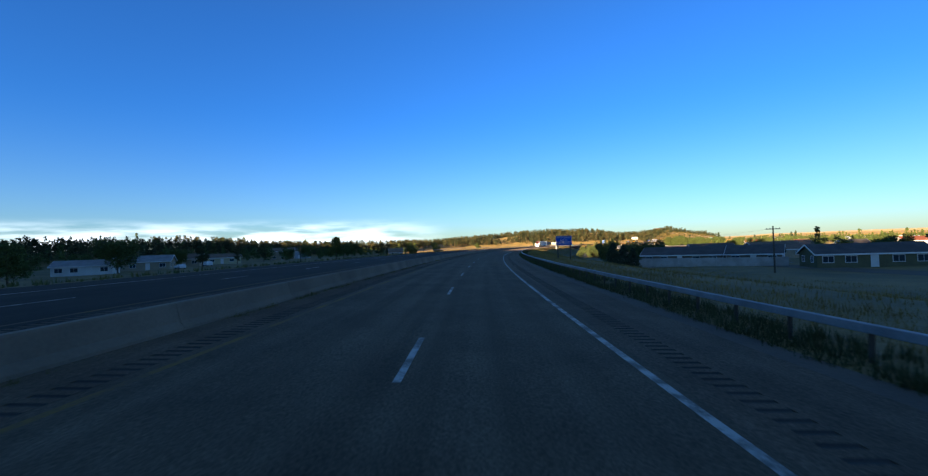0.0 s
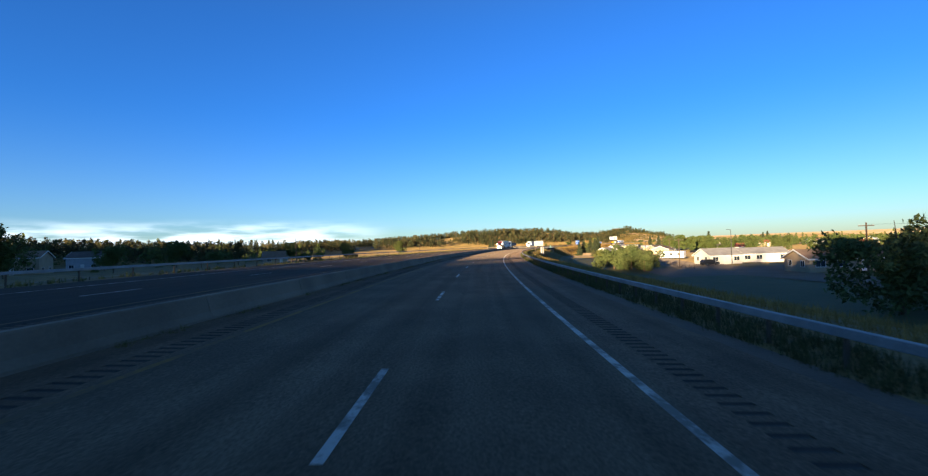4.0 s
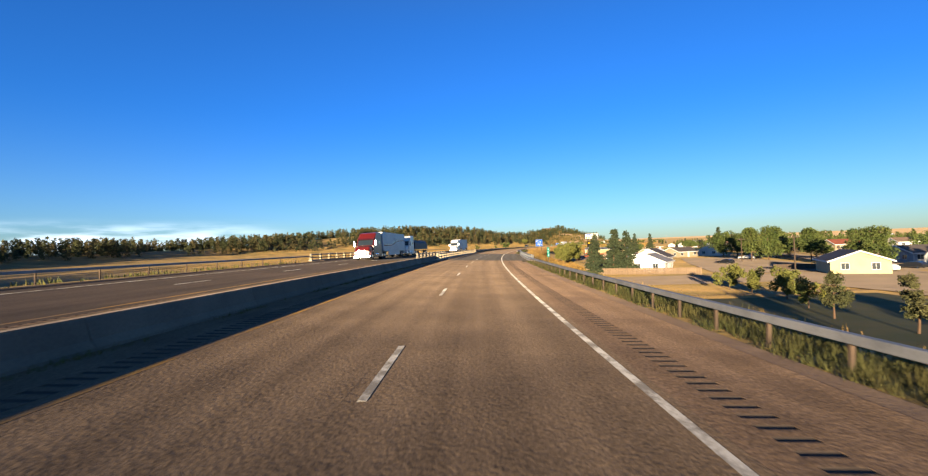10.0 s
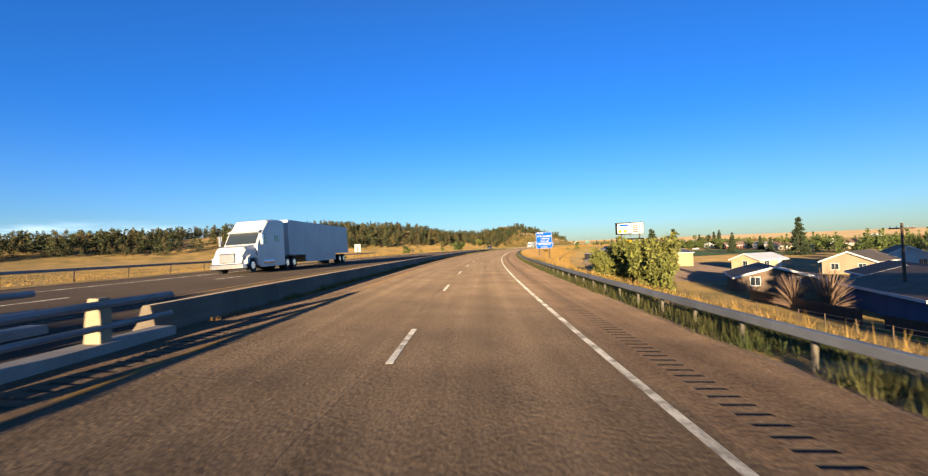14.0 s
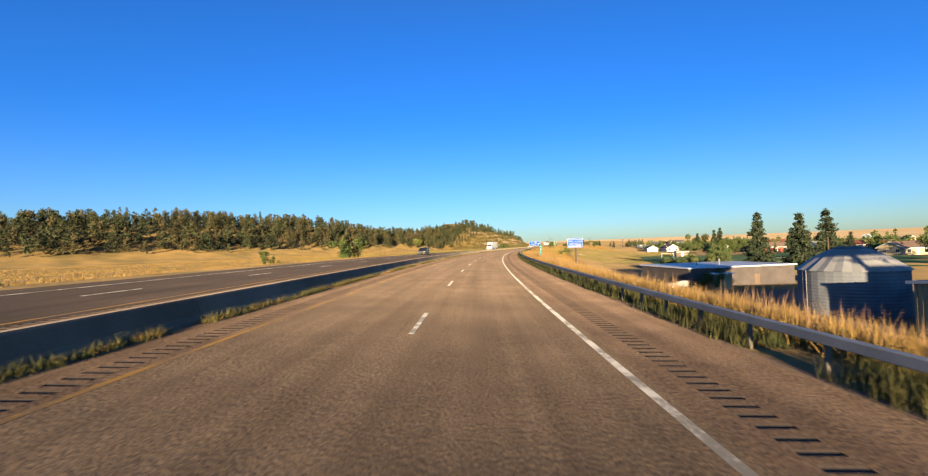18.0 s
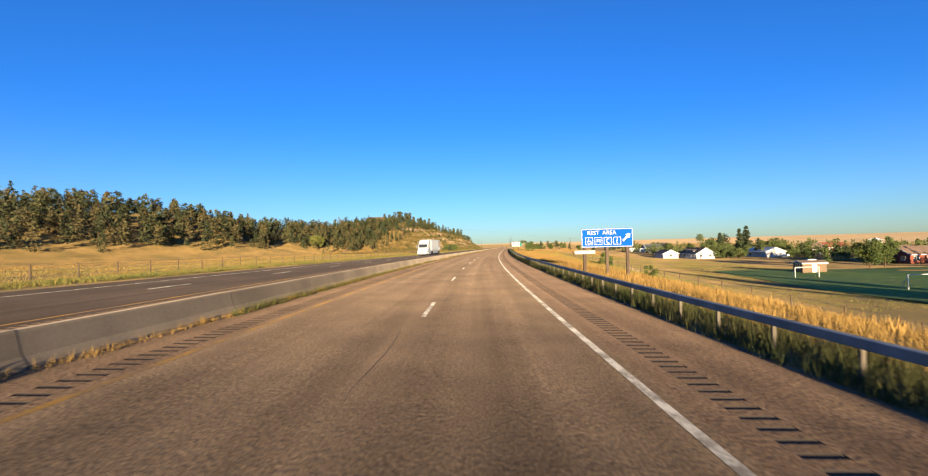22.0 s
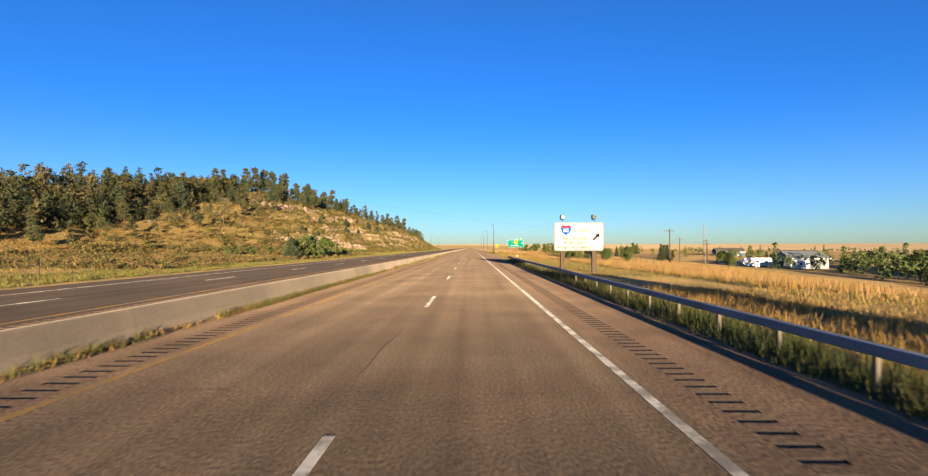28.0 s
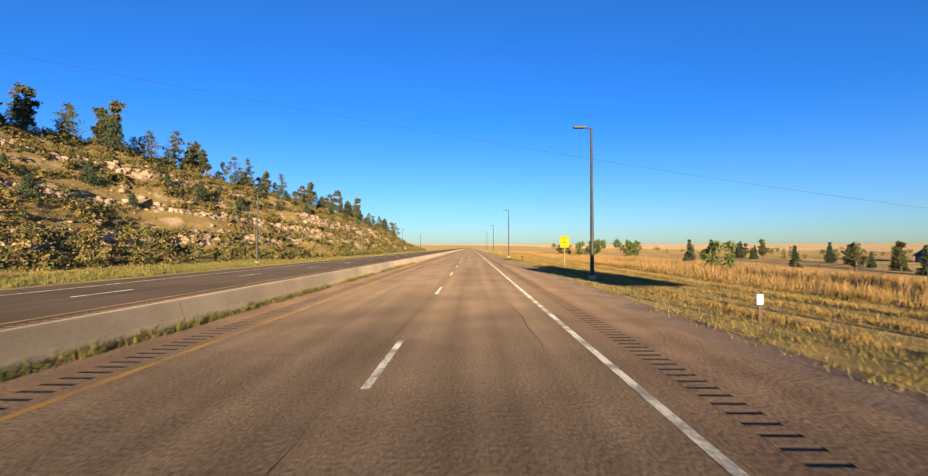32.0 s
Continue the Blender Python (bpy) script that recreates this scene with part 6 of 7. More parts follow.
patch("sports_field", ((640, 42), (775, 58), (775, 118), (640, 130)), LAWN, "mown green sports field with long shadows", "sports field", 0.10)
patch("street", ((172, 47), (262, 44), (262, 60), (172, 58)), STREET, "grey frontage street below the embankment", "street", 0.10)
patch("street", ((206, 33), (240, 35), (240, 46), (206, 47)), STREET, "grey street corner below the embankment", "street", 0.10)
patch("street", ((262, 46), (372, 49), (372, 58), (262, 56)), STREET, "grey frontage street below the embankment", "street", 0.10)
patch("street", ((40, 60), (172, 49), (172, 56), (40, 67)), STREET, "grey frontage street below the embankment", "street", 0.10)
patch("street", ((345, 57), (372, 57), (378, 76), (350, 74)), STREET, "grey street corner beside the cream bungalow", "street", 0.11)
patch("street", ((372, -60), (392, -60), (392, 150), (372, 150)), STREET, "grey cross street passing under the bridge", "street", 0.10)
patch("street", ((210, 50), (230, 52), (300, 190), (286, 190)), STREET, "grey side street into the town", "street", 0.09)
patch("street", ((392, 80), (560, 118), (560, 126), (392, 88)), STREET, "grey town street lined with trees", "street", 0.10)
patch("gravel_yard", ((500, 26), (600, 26), (600, 60), (500, 60)), GRAVEL, "bare gravel yard round the steel buildings", "yard", 0.07)
patch("mown_verge", ((893, 5.9), (1300, 5.9), (1300, 15.5), (893, 14)), VERGE, "mown yellow-green verge beside the shoulder", "verge", 0.03, 4.0)
patch("rough_grass", ((140, 13), (352, 13), (352, 46), (140, 46)), LOT, "olive-green rough grass below the embankment", "grass", 0.045)
patch("lawn", ((418, 27), (450, 30), (450, 44), (418, 42)), LAWN, "shaded green garden lawns", "lawn", 0.06)
patch("street", ((394, 47), (480, 64), (478, 84), (392, 79)), STREET, "broad grey street corner beside the small white house", "street", 0.12)
patch("dirt_road", ((805, -62), (905, -84), (908, -88), (806, -66)), GRAVEL, "pale dirt road climbing to the sheds", "track", 0.12)
patch("gravel_edge", ((-40, 4.75), (352, 4.75), (352, 5.3), (-40, 5.5)), GRAVEL, "strip of gravel under the guardrail", "verge", 0.035, 5.0)
patch("gravel_edge", ((893, 4.75), (1300, 4.75), (1300, 6.2), (893, 6.2)), GRAVEL, "strip of reddish gravel between shoulder and mown verge", "verge", 0.025, 5.0)
patch("gravel_edge", ((412, 4.75), (893, 4.75), (893, 5.05), (412, 5.05)), GRAVEL, "strip of gravel under the guardrail", "verge", 0.035, 5.0)


def goal(s, d, turn):
    th = empty("football_goal", M(s, d, None, turn), "white tubular football goal on the sports field", "goal", "football goals")
    for x in (-2.6, 2.6):
        part("post", Build().tube((x, 0, -0.1), (x, 0, 2.2), 0.07).tube((x, 0, 2.2), (x, 1.1, -0.05), 0.04).mesh("post", TRIM), TRIM, th)
    part("crossbar", Build().tube((-2.6, 0, 2.2), (2.6, 0, 2.2), 0.07).mesh("crossbar", TRIM), TRIM, th)


goal(750, 66, 8)
goal(722, 64.8, 8)
for s, d in ((622, 8.0), (600.5, 4.3)):
    g_ = empty("drain_grate", on_road(s, 4.2, 0.003), "rusty drain grate sunk in the shoulder", "drain", "drain grates")
    part("frame", Build().box(-0.55, -0.6, -0.03, 0.55, 0.6, 0.006).mesh("frame", MILLED), MILLED, g_)
    for k in range(8):
        part("bar", Build().box(-0.5, -0.52 + k * 0.14, 0.004, 0.5, -0.45 + k * 0.14, 0.02).mesh("bar", MILLED), MILLED, g_)


# ---- vehicles ----
def wheel(parent, x, y, r, w, rim=CHROME):
    wh = part("wheel", Build().tube((x - w / 2, y, r), (x + w / 2, y, r), r, k=18).mesh("wheel", RUBBER), RUBBER, parent)
    sx = 1 if x > 0 else -1
    xo = x + sx * (w / 2)
    part("rim", Build().tube((xo - sx * 0.02, y, r), (xo + sx * 0.02, y, r), r * 0.58, r * 0.5, 14).mesh("rim", rim), rim, wh)


def tractor(th, paint, high=True):
    """Long-nosed road tractor; front at y = 0, rear to -y."""
    top = 3.95 if high else 3.4
    hood = Build()
    rings = []
    for y, hw, z0, z1 in ((-0.12, 0.92, 0.75, 1.55), (-0.02, 0.98, 0.62, 1.30), (-0.5, 1.06, 0.62, 1.82), (-1.9, 1.12, 0.62, 2.02)):
        rings.append([(-hw, y, z0), (hw, y, z0), (hw, y, z1 - 0.22), (hw * 0.86, y, z1), (-hw * 0.86, y, z1), (-hw, y, z1 - 0.22)])
    hood.loft(rings[1:])
    part("hood", hood.mesh("hood", paint), paint, th)
    cab = Build()
    prof = [(-1.75, 0.62), (-1.75, 1.98), (-2.42, 2.86), (-2.75, 3.15), (-3.5, top - 0.12), (-4.4, top), (-6.1, top), (-6.1, 0.62)]
    inner = [(y + (0.06 if i < 4 else 0), z) for i, (y, z) in enumerate(prof)]
    cab.loft([[(x, y, z - k) for y, z in prof] for x, k in ((-1.24, 0.10), (-1.12, 0.0), (1.12, 0.0), (1.24, 0.10))])
    part("cab", cab.mesh("cab", paint), paint, th)
    part("windscreen", Build().prism([(-1.80, 2.04), (-2.38, 2.80), (-2.30, 2.84), (-1.72, 2.08)], 'x', -1.08, 1.08).mesh("windscreen", GLASS), GLASS, th)
    part("sun_visor", Build().prism([(-2.30, 2.86), (-2.62, 3.06), (-2.50, 3.10), (-2.12, 2.90)], 'x', -1.15, 1.15).mesh("sun_visor", paint), paint, th)
    for sx in (-1, 1):
        part("side_window", Build().prism([(-2.05, 2.05), (-3.1, 2.05), (-3.1, 2.75), (-2.55, 2.75)], 'x', min(sx * 1.20, sx * 1.255), max(sx * 1.20, sx * 1.255)).mesh("side_window", GLASS), GLASS, th)
        part("sleeper_window", Build().box(min(sx * 1.2, sx * 1.255), -5.2, 2.2, max(sx * 1.2, sx * 1.255), -4.5, 2.7).mesh("sleeper_window", GLASS), GLASS, th)
        part("mirror", Build().tube((sx * 1.2, -1.95, 2.2), (sx * 1.55, -1.85, 2.3), 0.03).box(sx * 1.55 - 0.1, -1.95, 1.95, sx * 1.55 + 0.1, -1.8, 2.75, 0.03).mesh("mirror", CHROME), CHROME, th)
        part("headlight", Build().box(sx * 0.88 - 0.2, -0.30, 0.92, sx * 0.88 + 0.2, 0.02, 1.16, 0.05).mesh("headlight", LETTER_W), LETTER_W, th)
        part("fender", Build().prism([(-0.25, 0.55), (-0.35, 1.05), (-0.8, 1.25), (-1.5, 1.25), (-1.9, 0.9), (-1.9, 0.7), (-1.55, 1.05), (-0.75, 1.05), (-0.45, 0.6)], 'x', min(sx * 0.95, sx * 1.24), max(sx * 0.95, sx * 1.24)).mesh("fender", paint), paint, th)
        part("fuel_tank", Build().tube((sx * 0.95, -2.6, 0.72), (sx * 0.95, -4.3, 0.72), 0.32, k=14).mesh("fuel_tank", CHROME), CHROME, th)
        part("side_skirt", Build().box(min(sx * 1.1, sx * 1.22), -6.1, 0.35, max(sx * 1.1, sx * 1.22), -2.2, 0.8).mesh("side_skirt", paint), paint, th)
        wheel(th, sx * 1.02, -1.15, 0.52, 0.3)
        for y in (-6.6, -7.9):
            wheel(th, sx * 0.93, y, 0.52, 0.55)
    part("grille", Build().box(-0.58, -0.06, 0.75, 0.58, 0.05, 1.42, 0.06).mesh("grille", CHROME), CHROME, th)
    part("bumper", Build().box(-1.2, -0.35, 0.32, 1.2, 0.10, 0.72, 0.06).mesh("bumper", CHROME), CHROME, th)
    part("chassis", Build().box(-0.45, -8.8, 0.65, 0.45, -1.0, 0.95).mesh("chassis", STEEL_D), STEEL_D, th)


def box_trailer(th, stripes, y0=-6.9, L=16.0):
    tr = part("trailer_box", Build().box(-1.29, y0 - L, 1.15, 1.29, y0, 4.08, 0.04).mesh("trailer_box", TRAILER_W), TRAILER_W, th, "white ribbed box trailer")
    rb = Build()
    for sx in (-1, 1):
        for k in range(26):
            y = y0 - 0.3 - k * (L - 0.6) / 25
            rb.box(min(sx * 1.29, sx * 1.302), y - 0.02, 1.2, max(sx * 1.29, sx * 1.302), y + 0.02, 4.0)
        rb.box(min(sx * 1.29, sx * 1.31), y0 - L, 1.12, max(sx * 1.29, sx * 1.31), y0, 1.28)
    part("rib", rb.mesh("rib", TRAILER_W), TRAILER_W, tr)
    for sx in (-1, 1):
        x = sx * 1.308
        if stripes == 'wave':
            for k, (m, dz) in enumerate(((BRICK_R, 0.0), (PAINT_K, 0.16))):
                v, f = [], []
                for i in range(25):
                    u = i / 24
                    z = 2.35 + dz + 0.45 * math.tanh((u - 0.5) * 6)
                    y = y0 - 0.3 - u * (L - 0.6)
                    v += [(x, y, z), (x, y, z + 0.09)]
                    if i:
                        f.append((2 * i - 2, 2 * i - 1, 2 * i + 1, 2 * i))
                part("stripe", mesh_of("stripe", v, f, m), m, tr)
            part("logo_shape", Build().box(min(x, x + sx * 0.004), y0 - 8.6, 2.7, max(x, x + sx * 0.004), y0 - 7.3, 3.3).mesh("logo_shape", PAINT_B), PAINT_B, tr)
        elif stripes == 'disc':
            c = (y0 - L + 1.9, 3.0)
            for r, m, o in ((0.95, LETTER_K, 0.0), (0.86, SIGN_RED, 0.004), (0.45, SIGN_YELLOW, 0.008)):
                part("logo_disc", Build().tube((x, c[0], c[1]), (x + sx * (0.004 + o), c[0], c[1]), r, k=24).mesh("logo_disc", m), m, tr)
    part("skirt", Build().box(-1.22, y0 - L + 4.4, 0.45, -1.18, y0 - 3.5, 1.15).box(1.18, y0 - L + 4.4, 0.45, 1.22, y0 - 3.5, 1.15).mesh("skirt", TRAILER_W), TRAILER_W, tr)
    part("rear_guard", Build().box(-1.1, y0 - L + 0.05, 0.5, 1.1, y0 - L + 0.2, 0.65).mesh("rear_guard", STEEL_D), STEEL_D, tr)
    for sx in (-1, 1):
        for y in (y0 - L + 1.6, y0 - L + 2.9):
            wheel(tr, sx * 0.93, y, 0.51, 0.55)


def tarp_trailer(th, y0=-6.9, L=14.5):
    tr = part("flatbed", Build().box(-1.27, y0 - L, 1.2, 1.27, y0, 1.45, 0.03).mesh("flatbed", STEEL_D), STEEL_D, th, "dark flatbed trailer")
    rings = []
    for i in range(16):
        y = y0 - 0.4 - i * (L - 0.6) / 15
        zt = 2.95 + 0.14 * math.sin(i * 1.9) + 0.08 * math.sin(i * 0.7)
        rings.append([(-1.25, y, 1.45), (1.25, y, 1.45), (1.27, y, zt - 0.45), (0.95, y, zt), (0, y, zt + 0.12), (-0.95, y, zt), (-1.27, y, zt - 0.45)])
    part("tarpaulin", Build().loft(rings).mesh("tarpaulin", TARP), TARP, tr, "black tarpaulin over the load")
    for sx in (-1, 1):
        for y in (y0 - L + 1.6, y0 - L + 2.9):
            wheel(tr, sx * 0.93, y, 0.51, 0.55)


def truck(s, d, paint, kind, label):
    th = empty("semi_truck", on_road(s, d, 0.0, 180), label, "truck", "westbound trucks")
    tractor(th, paint)
    if kind == 'tarp':
        tarp_trailer(th)
    else:
        box_trailer(th, kind)


truck(356.5, -17.0, PAINT_R, 'wave', "dark red semi truck with a white striped box trailer, westbound")
truck(380.0, -17.0, PAINT_W, 'tarp', "white semi tractor with a black tarped flatbed on the twin bridge")
truck(444.0, -17.0, PAINT_W, 'plain', "white semi truck with a plain white box trailer, westbound")
truck(761.0, -17.0, PAINT_W, 'disc', "white semi tractor with a box trailer bearing a round red emblem")


def car(s, d, turn, paint, label, tall=False, z=None, road_d=None, name="car"):
    m = on_road(s, d, 0.0, turn) if road_d else M(s, d, z, turn)
    th = empty(name, m, label, "car", "cars and vans")
    h = 1.72 if tall else 1.42
    L = 4.7
    if tall:
        prof = [(-2.33, 0.35), (2.30, 0.35), (2.34, 0.75), (2.22, 0.98), (1.18, 1.08), (0.45, 1.62), (0.1, 1.70), (-1.85, 1.70), (-2.15, 1.60), (-2.36, 1.08), (-2.38, 0.6)]
    else:
        prof = [(-L / 2, 0.35), (L / 2, 0.35), (L / 2, 0.72), (L / 2 - 0.15, 0.88), (0.95, 1.0), (0.30, h - 0.08), (0.0, h), (-1.3, h), (-1.9, h - 0.1), (-2.2, 1.02), (-L / 2, 0.92)]
    part("body", Build().loft([[(x, y, z0 if z0 < 1.0 else 1.0 + (z0 - 1.0) * k) for y, z0 in prof] for x, k in ((-0.9, 0.75), (-0.72, 1.0), (0.72, 1.0), (0.9, 0.75))]).mesh("body", paint), paint, th)
    part("windscreen", Build().prism([(0.92, 1.04), (0.36, h - 0.12), (0.42, h - 0.10), (0.99, 1.05)], 'x', -0.68, 0.68).mesh("windscreen", GLASS), GLASS, th)
    for sx in (-1, 1):
        part("side_window", Build().prism([(0.80, 1.06), (0.32, h - 0.14), (-1.85, h - 0.14), (-2.08, 1.06)] if tall else [(0.75, 1.03), (0.25, h - 0.16), (-1.75, h - 0.16), (-2.0, 1.03)], 'x', min(sx * 0.84, sx * 0.885), max(sx * 0.84, sx * 0.885)).mesh("side_window", GLASS), GLASS, th)
        part("headlight", Build().box(sx * 0.66 - 0.16, L / 2 - 0.1, 0.66, sx * 0.66 + 0.16, L / 2 + 0.02, 0.82, 0.03).mesh("headlight", CHROME), CHROME, th)
        for y in (1.45, -1.45):
            wheel(th, sx * 0.80, y, 0.33, 0.22)
    part("grille", Build().box(-0.46, L / 2 - 0.08, 0.62, 0.46, L / 2 + 0.03, 0.84, 0.02).mesh("grille", STEEL_D), STEEL_D, th)
    for sx in (-1, 1):
        part("sill", Build().box(min(sx * 0.86, sx * 0.915), -2.2, 0.30, max(sx * 0.86, sx * 0.915), 2.15, 0.50, 0.01).mesh("sill", STEEL_D), STEEL_D, th)
    part("bumper", Build().box(-0.88, L / 2 - 0.05, 0.36, 0.88, L / 2 + 0.06, 0.55, 0.03).mesh("bumper", STEEL_D), STEEL_D, th)


car(635, -16.8, 180, PAINT_K, "dark blue-black sport utility vehicle on the opposite carriageway", True, road_d=True)
car(251, 56, -70, PAINT_K, "black minivan parked beside the frontage street", True)
car(459, 79, 60, PAINT_W, "white saloon car parked under street trees")
car(470, 86, 60, PAINT_K, "dark car parked under street trees")
car(440, 66, 20, PAINT_K, "dark car parked by a driveway")
car(392, 76, 20, PAINT_W, "white car parked behind the cream bungalow")
car(396, 84, 20, PAINT_K, "dark car on the side street")
car(640, 46, 80, PAINT_W, "white pickup parked behind the embankment", True)
car(632, 36, 80, PAINT_B, "blue car parked behind the embankment")
car(606, 30, 80, PAINT_K, "dark car parked behind the block building")
car(812, 105, 80, PAINT_W, "white car parked near houses")
car(858, 123.5, 80, PAINT_W, "white car parked near the barn")
car(125, -100, 60, PAINT_W, "white car parked beside mobile homes")
car(140, -104, 60, PAINT_W, "white van parked beside mobile homes", True)


def camper(s, d, turn, L, label):
    th = empty("travel_trailer", M(s, d, None, turn), label, "camper", "travel trailers")
    part("body", Build().prism([(-L / 2, 0.5), (L / 2 - 0.5, 0.5), (L / 2, 1.2), (L / 2 - 0.3, 2.7), (L / 2 - 0.8, 2.95), (-L / 2 + 0.3, 2.95), (-L / 2, 2.6)], 'x', -1.2, 1.2).mesh("body", PAINT_W), PAINT_W, th)
    for y in (-L * 0.3, 0, L * 0.28):
        part("window", Build().box(-1.23, y - 0.45, 1.5, -1.19, y + 0.45, 2.2, 0.01).box(1.19, y - 0.45, 1.5, 1.23, y + 0.45, 2.2, 0.01).mesh("window", GLASS), GLASS, th)
    part("stripe", Build().box(-1.215, -L / 2 + 0.1, 1.0, -1.2, L / 2 - 0.3, 1.2).mesh("stripe", TAN), TAN, th)
    for x in (-1.05, 1.05):
        for y in (-0.45, 0.45):
            wheel(th, x, y, 0.36, 0.24)


camper(153, 40.5, 105, 5.0, "small white travel trailer under dark trees")
camper(973, 91, 75, 8.0, "white travel trailer beyond the dry field")
camper(962, 96, 100, 7.0, "white travel trailer beyond the dry field")
camper(301, 58, 60, 9.0, "long white trailer beside the frontage street")


# ---- single trees and shrubs, from the start to the end of the drive ----
for s, d, h in ((409.8, 28.6, 10.6), (408.9, 31.5, 10.4), (411.8, 24.6, 9.8), (426.9, 32.5, 11.6), (402, 22.5, 8.5)):
    tree('spruce', s, d, h, "tall dense green spruce below the embankment", "tree", "spruces")
for s, d, h in ((673, 118, 8), (643.5, 59.5, 13.8), (646, 69.8, 13.6), (613, 56, 12.5), (700.8, 107, 8), (735.6, 130, 9), (912, 122, 13), (919.5, 136, 15), (922, 141, 16.5), (609, 107, 15), (760, 120, 12), (870, 120, 9), (1060, 60, 6)):
    tree('spruce', s, d, h, "tall dark spruce in the town", "tree", "town spruces")
for s, d, h in ((55.8, 27, 3.2), (60, 30, 3.4), (64, 33, 3.0)):
    tree('juniper', s + 42, d - 2, h + 1.5, "dark rounded juniper beside the panel wall", "tree", "junipers")
for s, d, h in ((157, 34, 8.6), (155.5, 37.5, 6.2), (142, 37.5, 7.4), (139.5, 41, 7.8), (131.5, 37.5, 4.2), (133.5, 42.5, 7.4), (244.6, 29.7, 7), (160, 50, 5.5), (139, 52, 5)):
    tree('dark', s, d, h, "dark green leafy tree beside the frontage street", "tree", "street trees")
for s, d, h in ((265.8, 33.8, 5.0), (256, 33, 5.5), (248, 33, 6.6), (243.6, 34, 7.0), (238, 34.5, 6.6), (232.6, 34.5, 5.6), (229, 34, 5.4), (236, 32.5, 5.6), (241, 32, 5.4), (253, 36, 6)):
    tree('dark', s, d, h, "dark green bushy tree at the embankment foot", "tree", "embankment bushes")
for s, d, h in ((264.3, 35, 4.6), (279.8, 32.4, 4.0), (286, 32.5, 3.4), (293, 33, 2.8), (272, 33, 3.4), (300, 33.5, 3.6), (308, 34, 3.2), (316, 33, 3.8), (330, 31.5, 3.6), (336.7, 30.5, 3.4), (343, 32.5, 3.0), (350, 34.7, 3.6), (356, 34, 3.2), (362.8, 34.5, 3.6), (322, 34, 2.6)):
    tree('yellow' if int(s) % 3 else 'pine', s, d, h * (1.05 if int(s) % 3 else 1.25), "young olive-green tree planted below the embankment", "tree", "young trees")
for s, d, h in ((450, 82, 10.7), (442, 90, 9.7), (406, 84, 9), (385, 90, 9.2), (447, 76, 10.3), (477, 78, 10.5), (475.7, 86, 10.8), (471, 93, 10), (488, 98, 10), (500, 90, 9), (460, 100, 9), (430, 96, 9), (372, 96, 8.5), (350, 100, 9), (330, 105, 9), (300, 110, 8), (410, 114, 9)):
    tree('broad', s, d, h, "large dark green street tree", "tree", "town trees")
for s, d, h in ((162, 118, 5.4), (170, 110, 5), (110, 84, 5), (128, 100, 6), (196, 84, 6), (220, 100, 7), (905, 120, 7), (774, 96, 8), (780, 104, 7), (905, 104, 7), (930, 100, 7)):
    tree('broad', s, d, h, "rounded leafy tree among houses", "tree", "town trees")
for s, d, h in ((491, 24.5, 8.6), (495, 21, 7.6), (488, 18.5, 6.6), (485, 22, 7.8), (480, 21.5, 8.2), (474, 21.5, 8.4), (468, 20.5, 6.6), (498, 26, 6.4)):
    tree('yellow', s, d, h, "dense olive-green bush on the embankment slope", "tree", "embankment bushes")
for s, d, h in ((826, 12.6, 4.4), (733, 21, 2.3), (734.6, 22.3, 1.6), (700, 18, 1.3)):
    tree('shrub', s, d, h, "dark green rounded bush beside the guardrail", "bush", "roadside bushes")
for s, d, h in ((902, 21.8, 2.7), (899, 24.5, 2.4), (915, 30, 3.4), (906, 44, 3.6)):
    tree('broad', s, d, h, "scattered leafy tree in the dry field", "tree", "field trees")
for s, d, h in ((895.5, -27.0, 3.4), (1029.7, 40, 4.6), (990, 68, 6.5), (1045, 70, 5), (1033, 86, 6)):
    tree('juniper' if h < 4 else 'spruce', s, d, h, "dark green conifer standing in the dry field", "tree", "field conifers")
for s, d, h in ((951, 31.7, 5.9), (969, 38.5, 6.4), (1009.8, 53, 4.6)):
    tree('pine', s, d, h, "open-crowned pine standing in the dry field", "tree", "field pines")
for s, d, h in ((999.3, 28.6, 3.3), (1067, 31, 4.4), (1076, 36, 5), (1095, 30, 4), (1119, 60, 7), (1128, 50, 6), (899, 15, 1.6)):
    tree('shrub', s, d, h, "rounded green bush at the edge of the dry field", "bush", "field bushes")
for i in range(16):
    tree('spruce' if i % 3 else 'pine', 1012 + i * 9 + (i * 37 % 7), 82 + (i * 53 % 17) + i * 1.5, 4.5 + (i * 31 % 5) * 0.7, "dark conifer in a far shelterbelt", "tree", "shelterbelt trees")
for s, d, h in ((219, -26, 2.6), (221.5, -26.8, 1.8)):
    tree('broad', s + 12, d, h + 1.0, "wind-shaped leafy tree beside the opposite carriageway", "tree", "left roadside trees")
for s, d, h in ((438, -42, 8.5), (441, -45, 8.0)):
    tree('spruce', s, d, h, "dark spruce pair beyond the twin bridge", "tree", "spruces")
for s, d, h in ((620, -28.5, 4.6), (615.5, -28, 3.4), (586, -27, 1.7), (538, -26.5, 2.0), (541, -27, 1.5), (556, -27.0, 0.9), (906.5, -27.0, 4.6), (909, -29.5, 4.2), (898.5, -27.5, 3.0)):
    tree('shrub', s, d, h, "dark green bush at the edge of the opposite carriageway", "bush", "left roadside bushes")
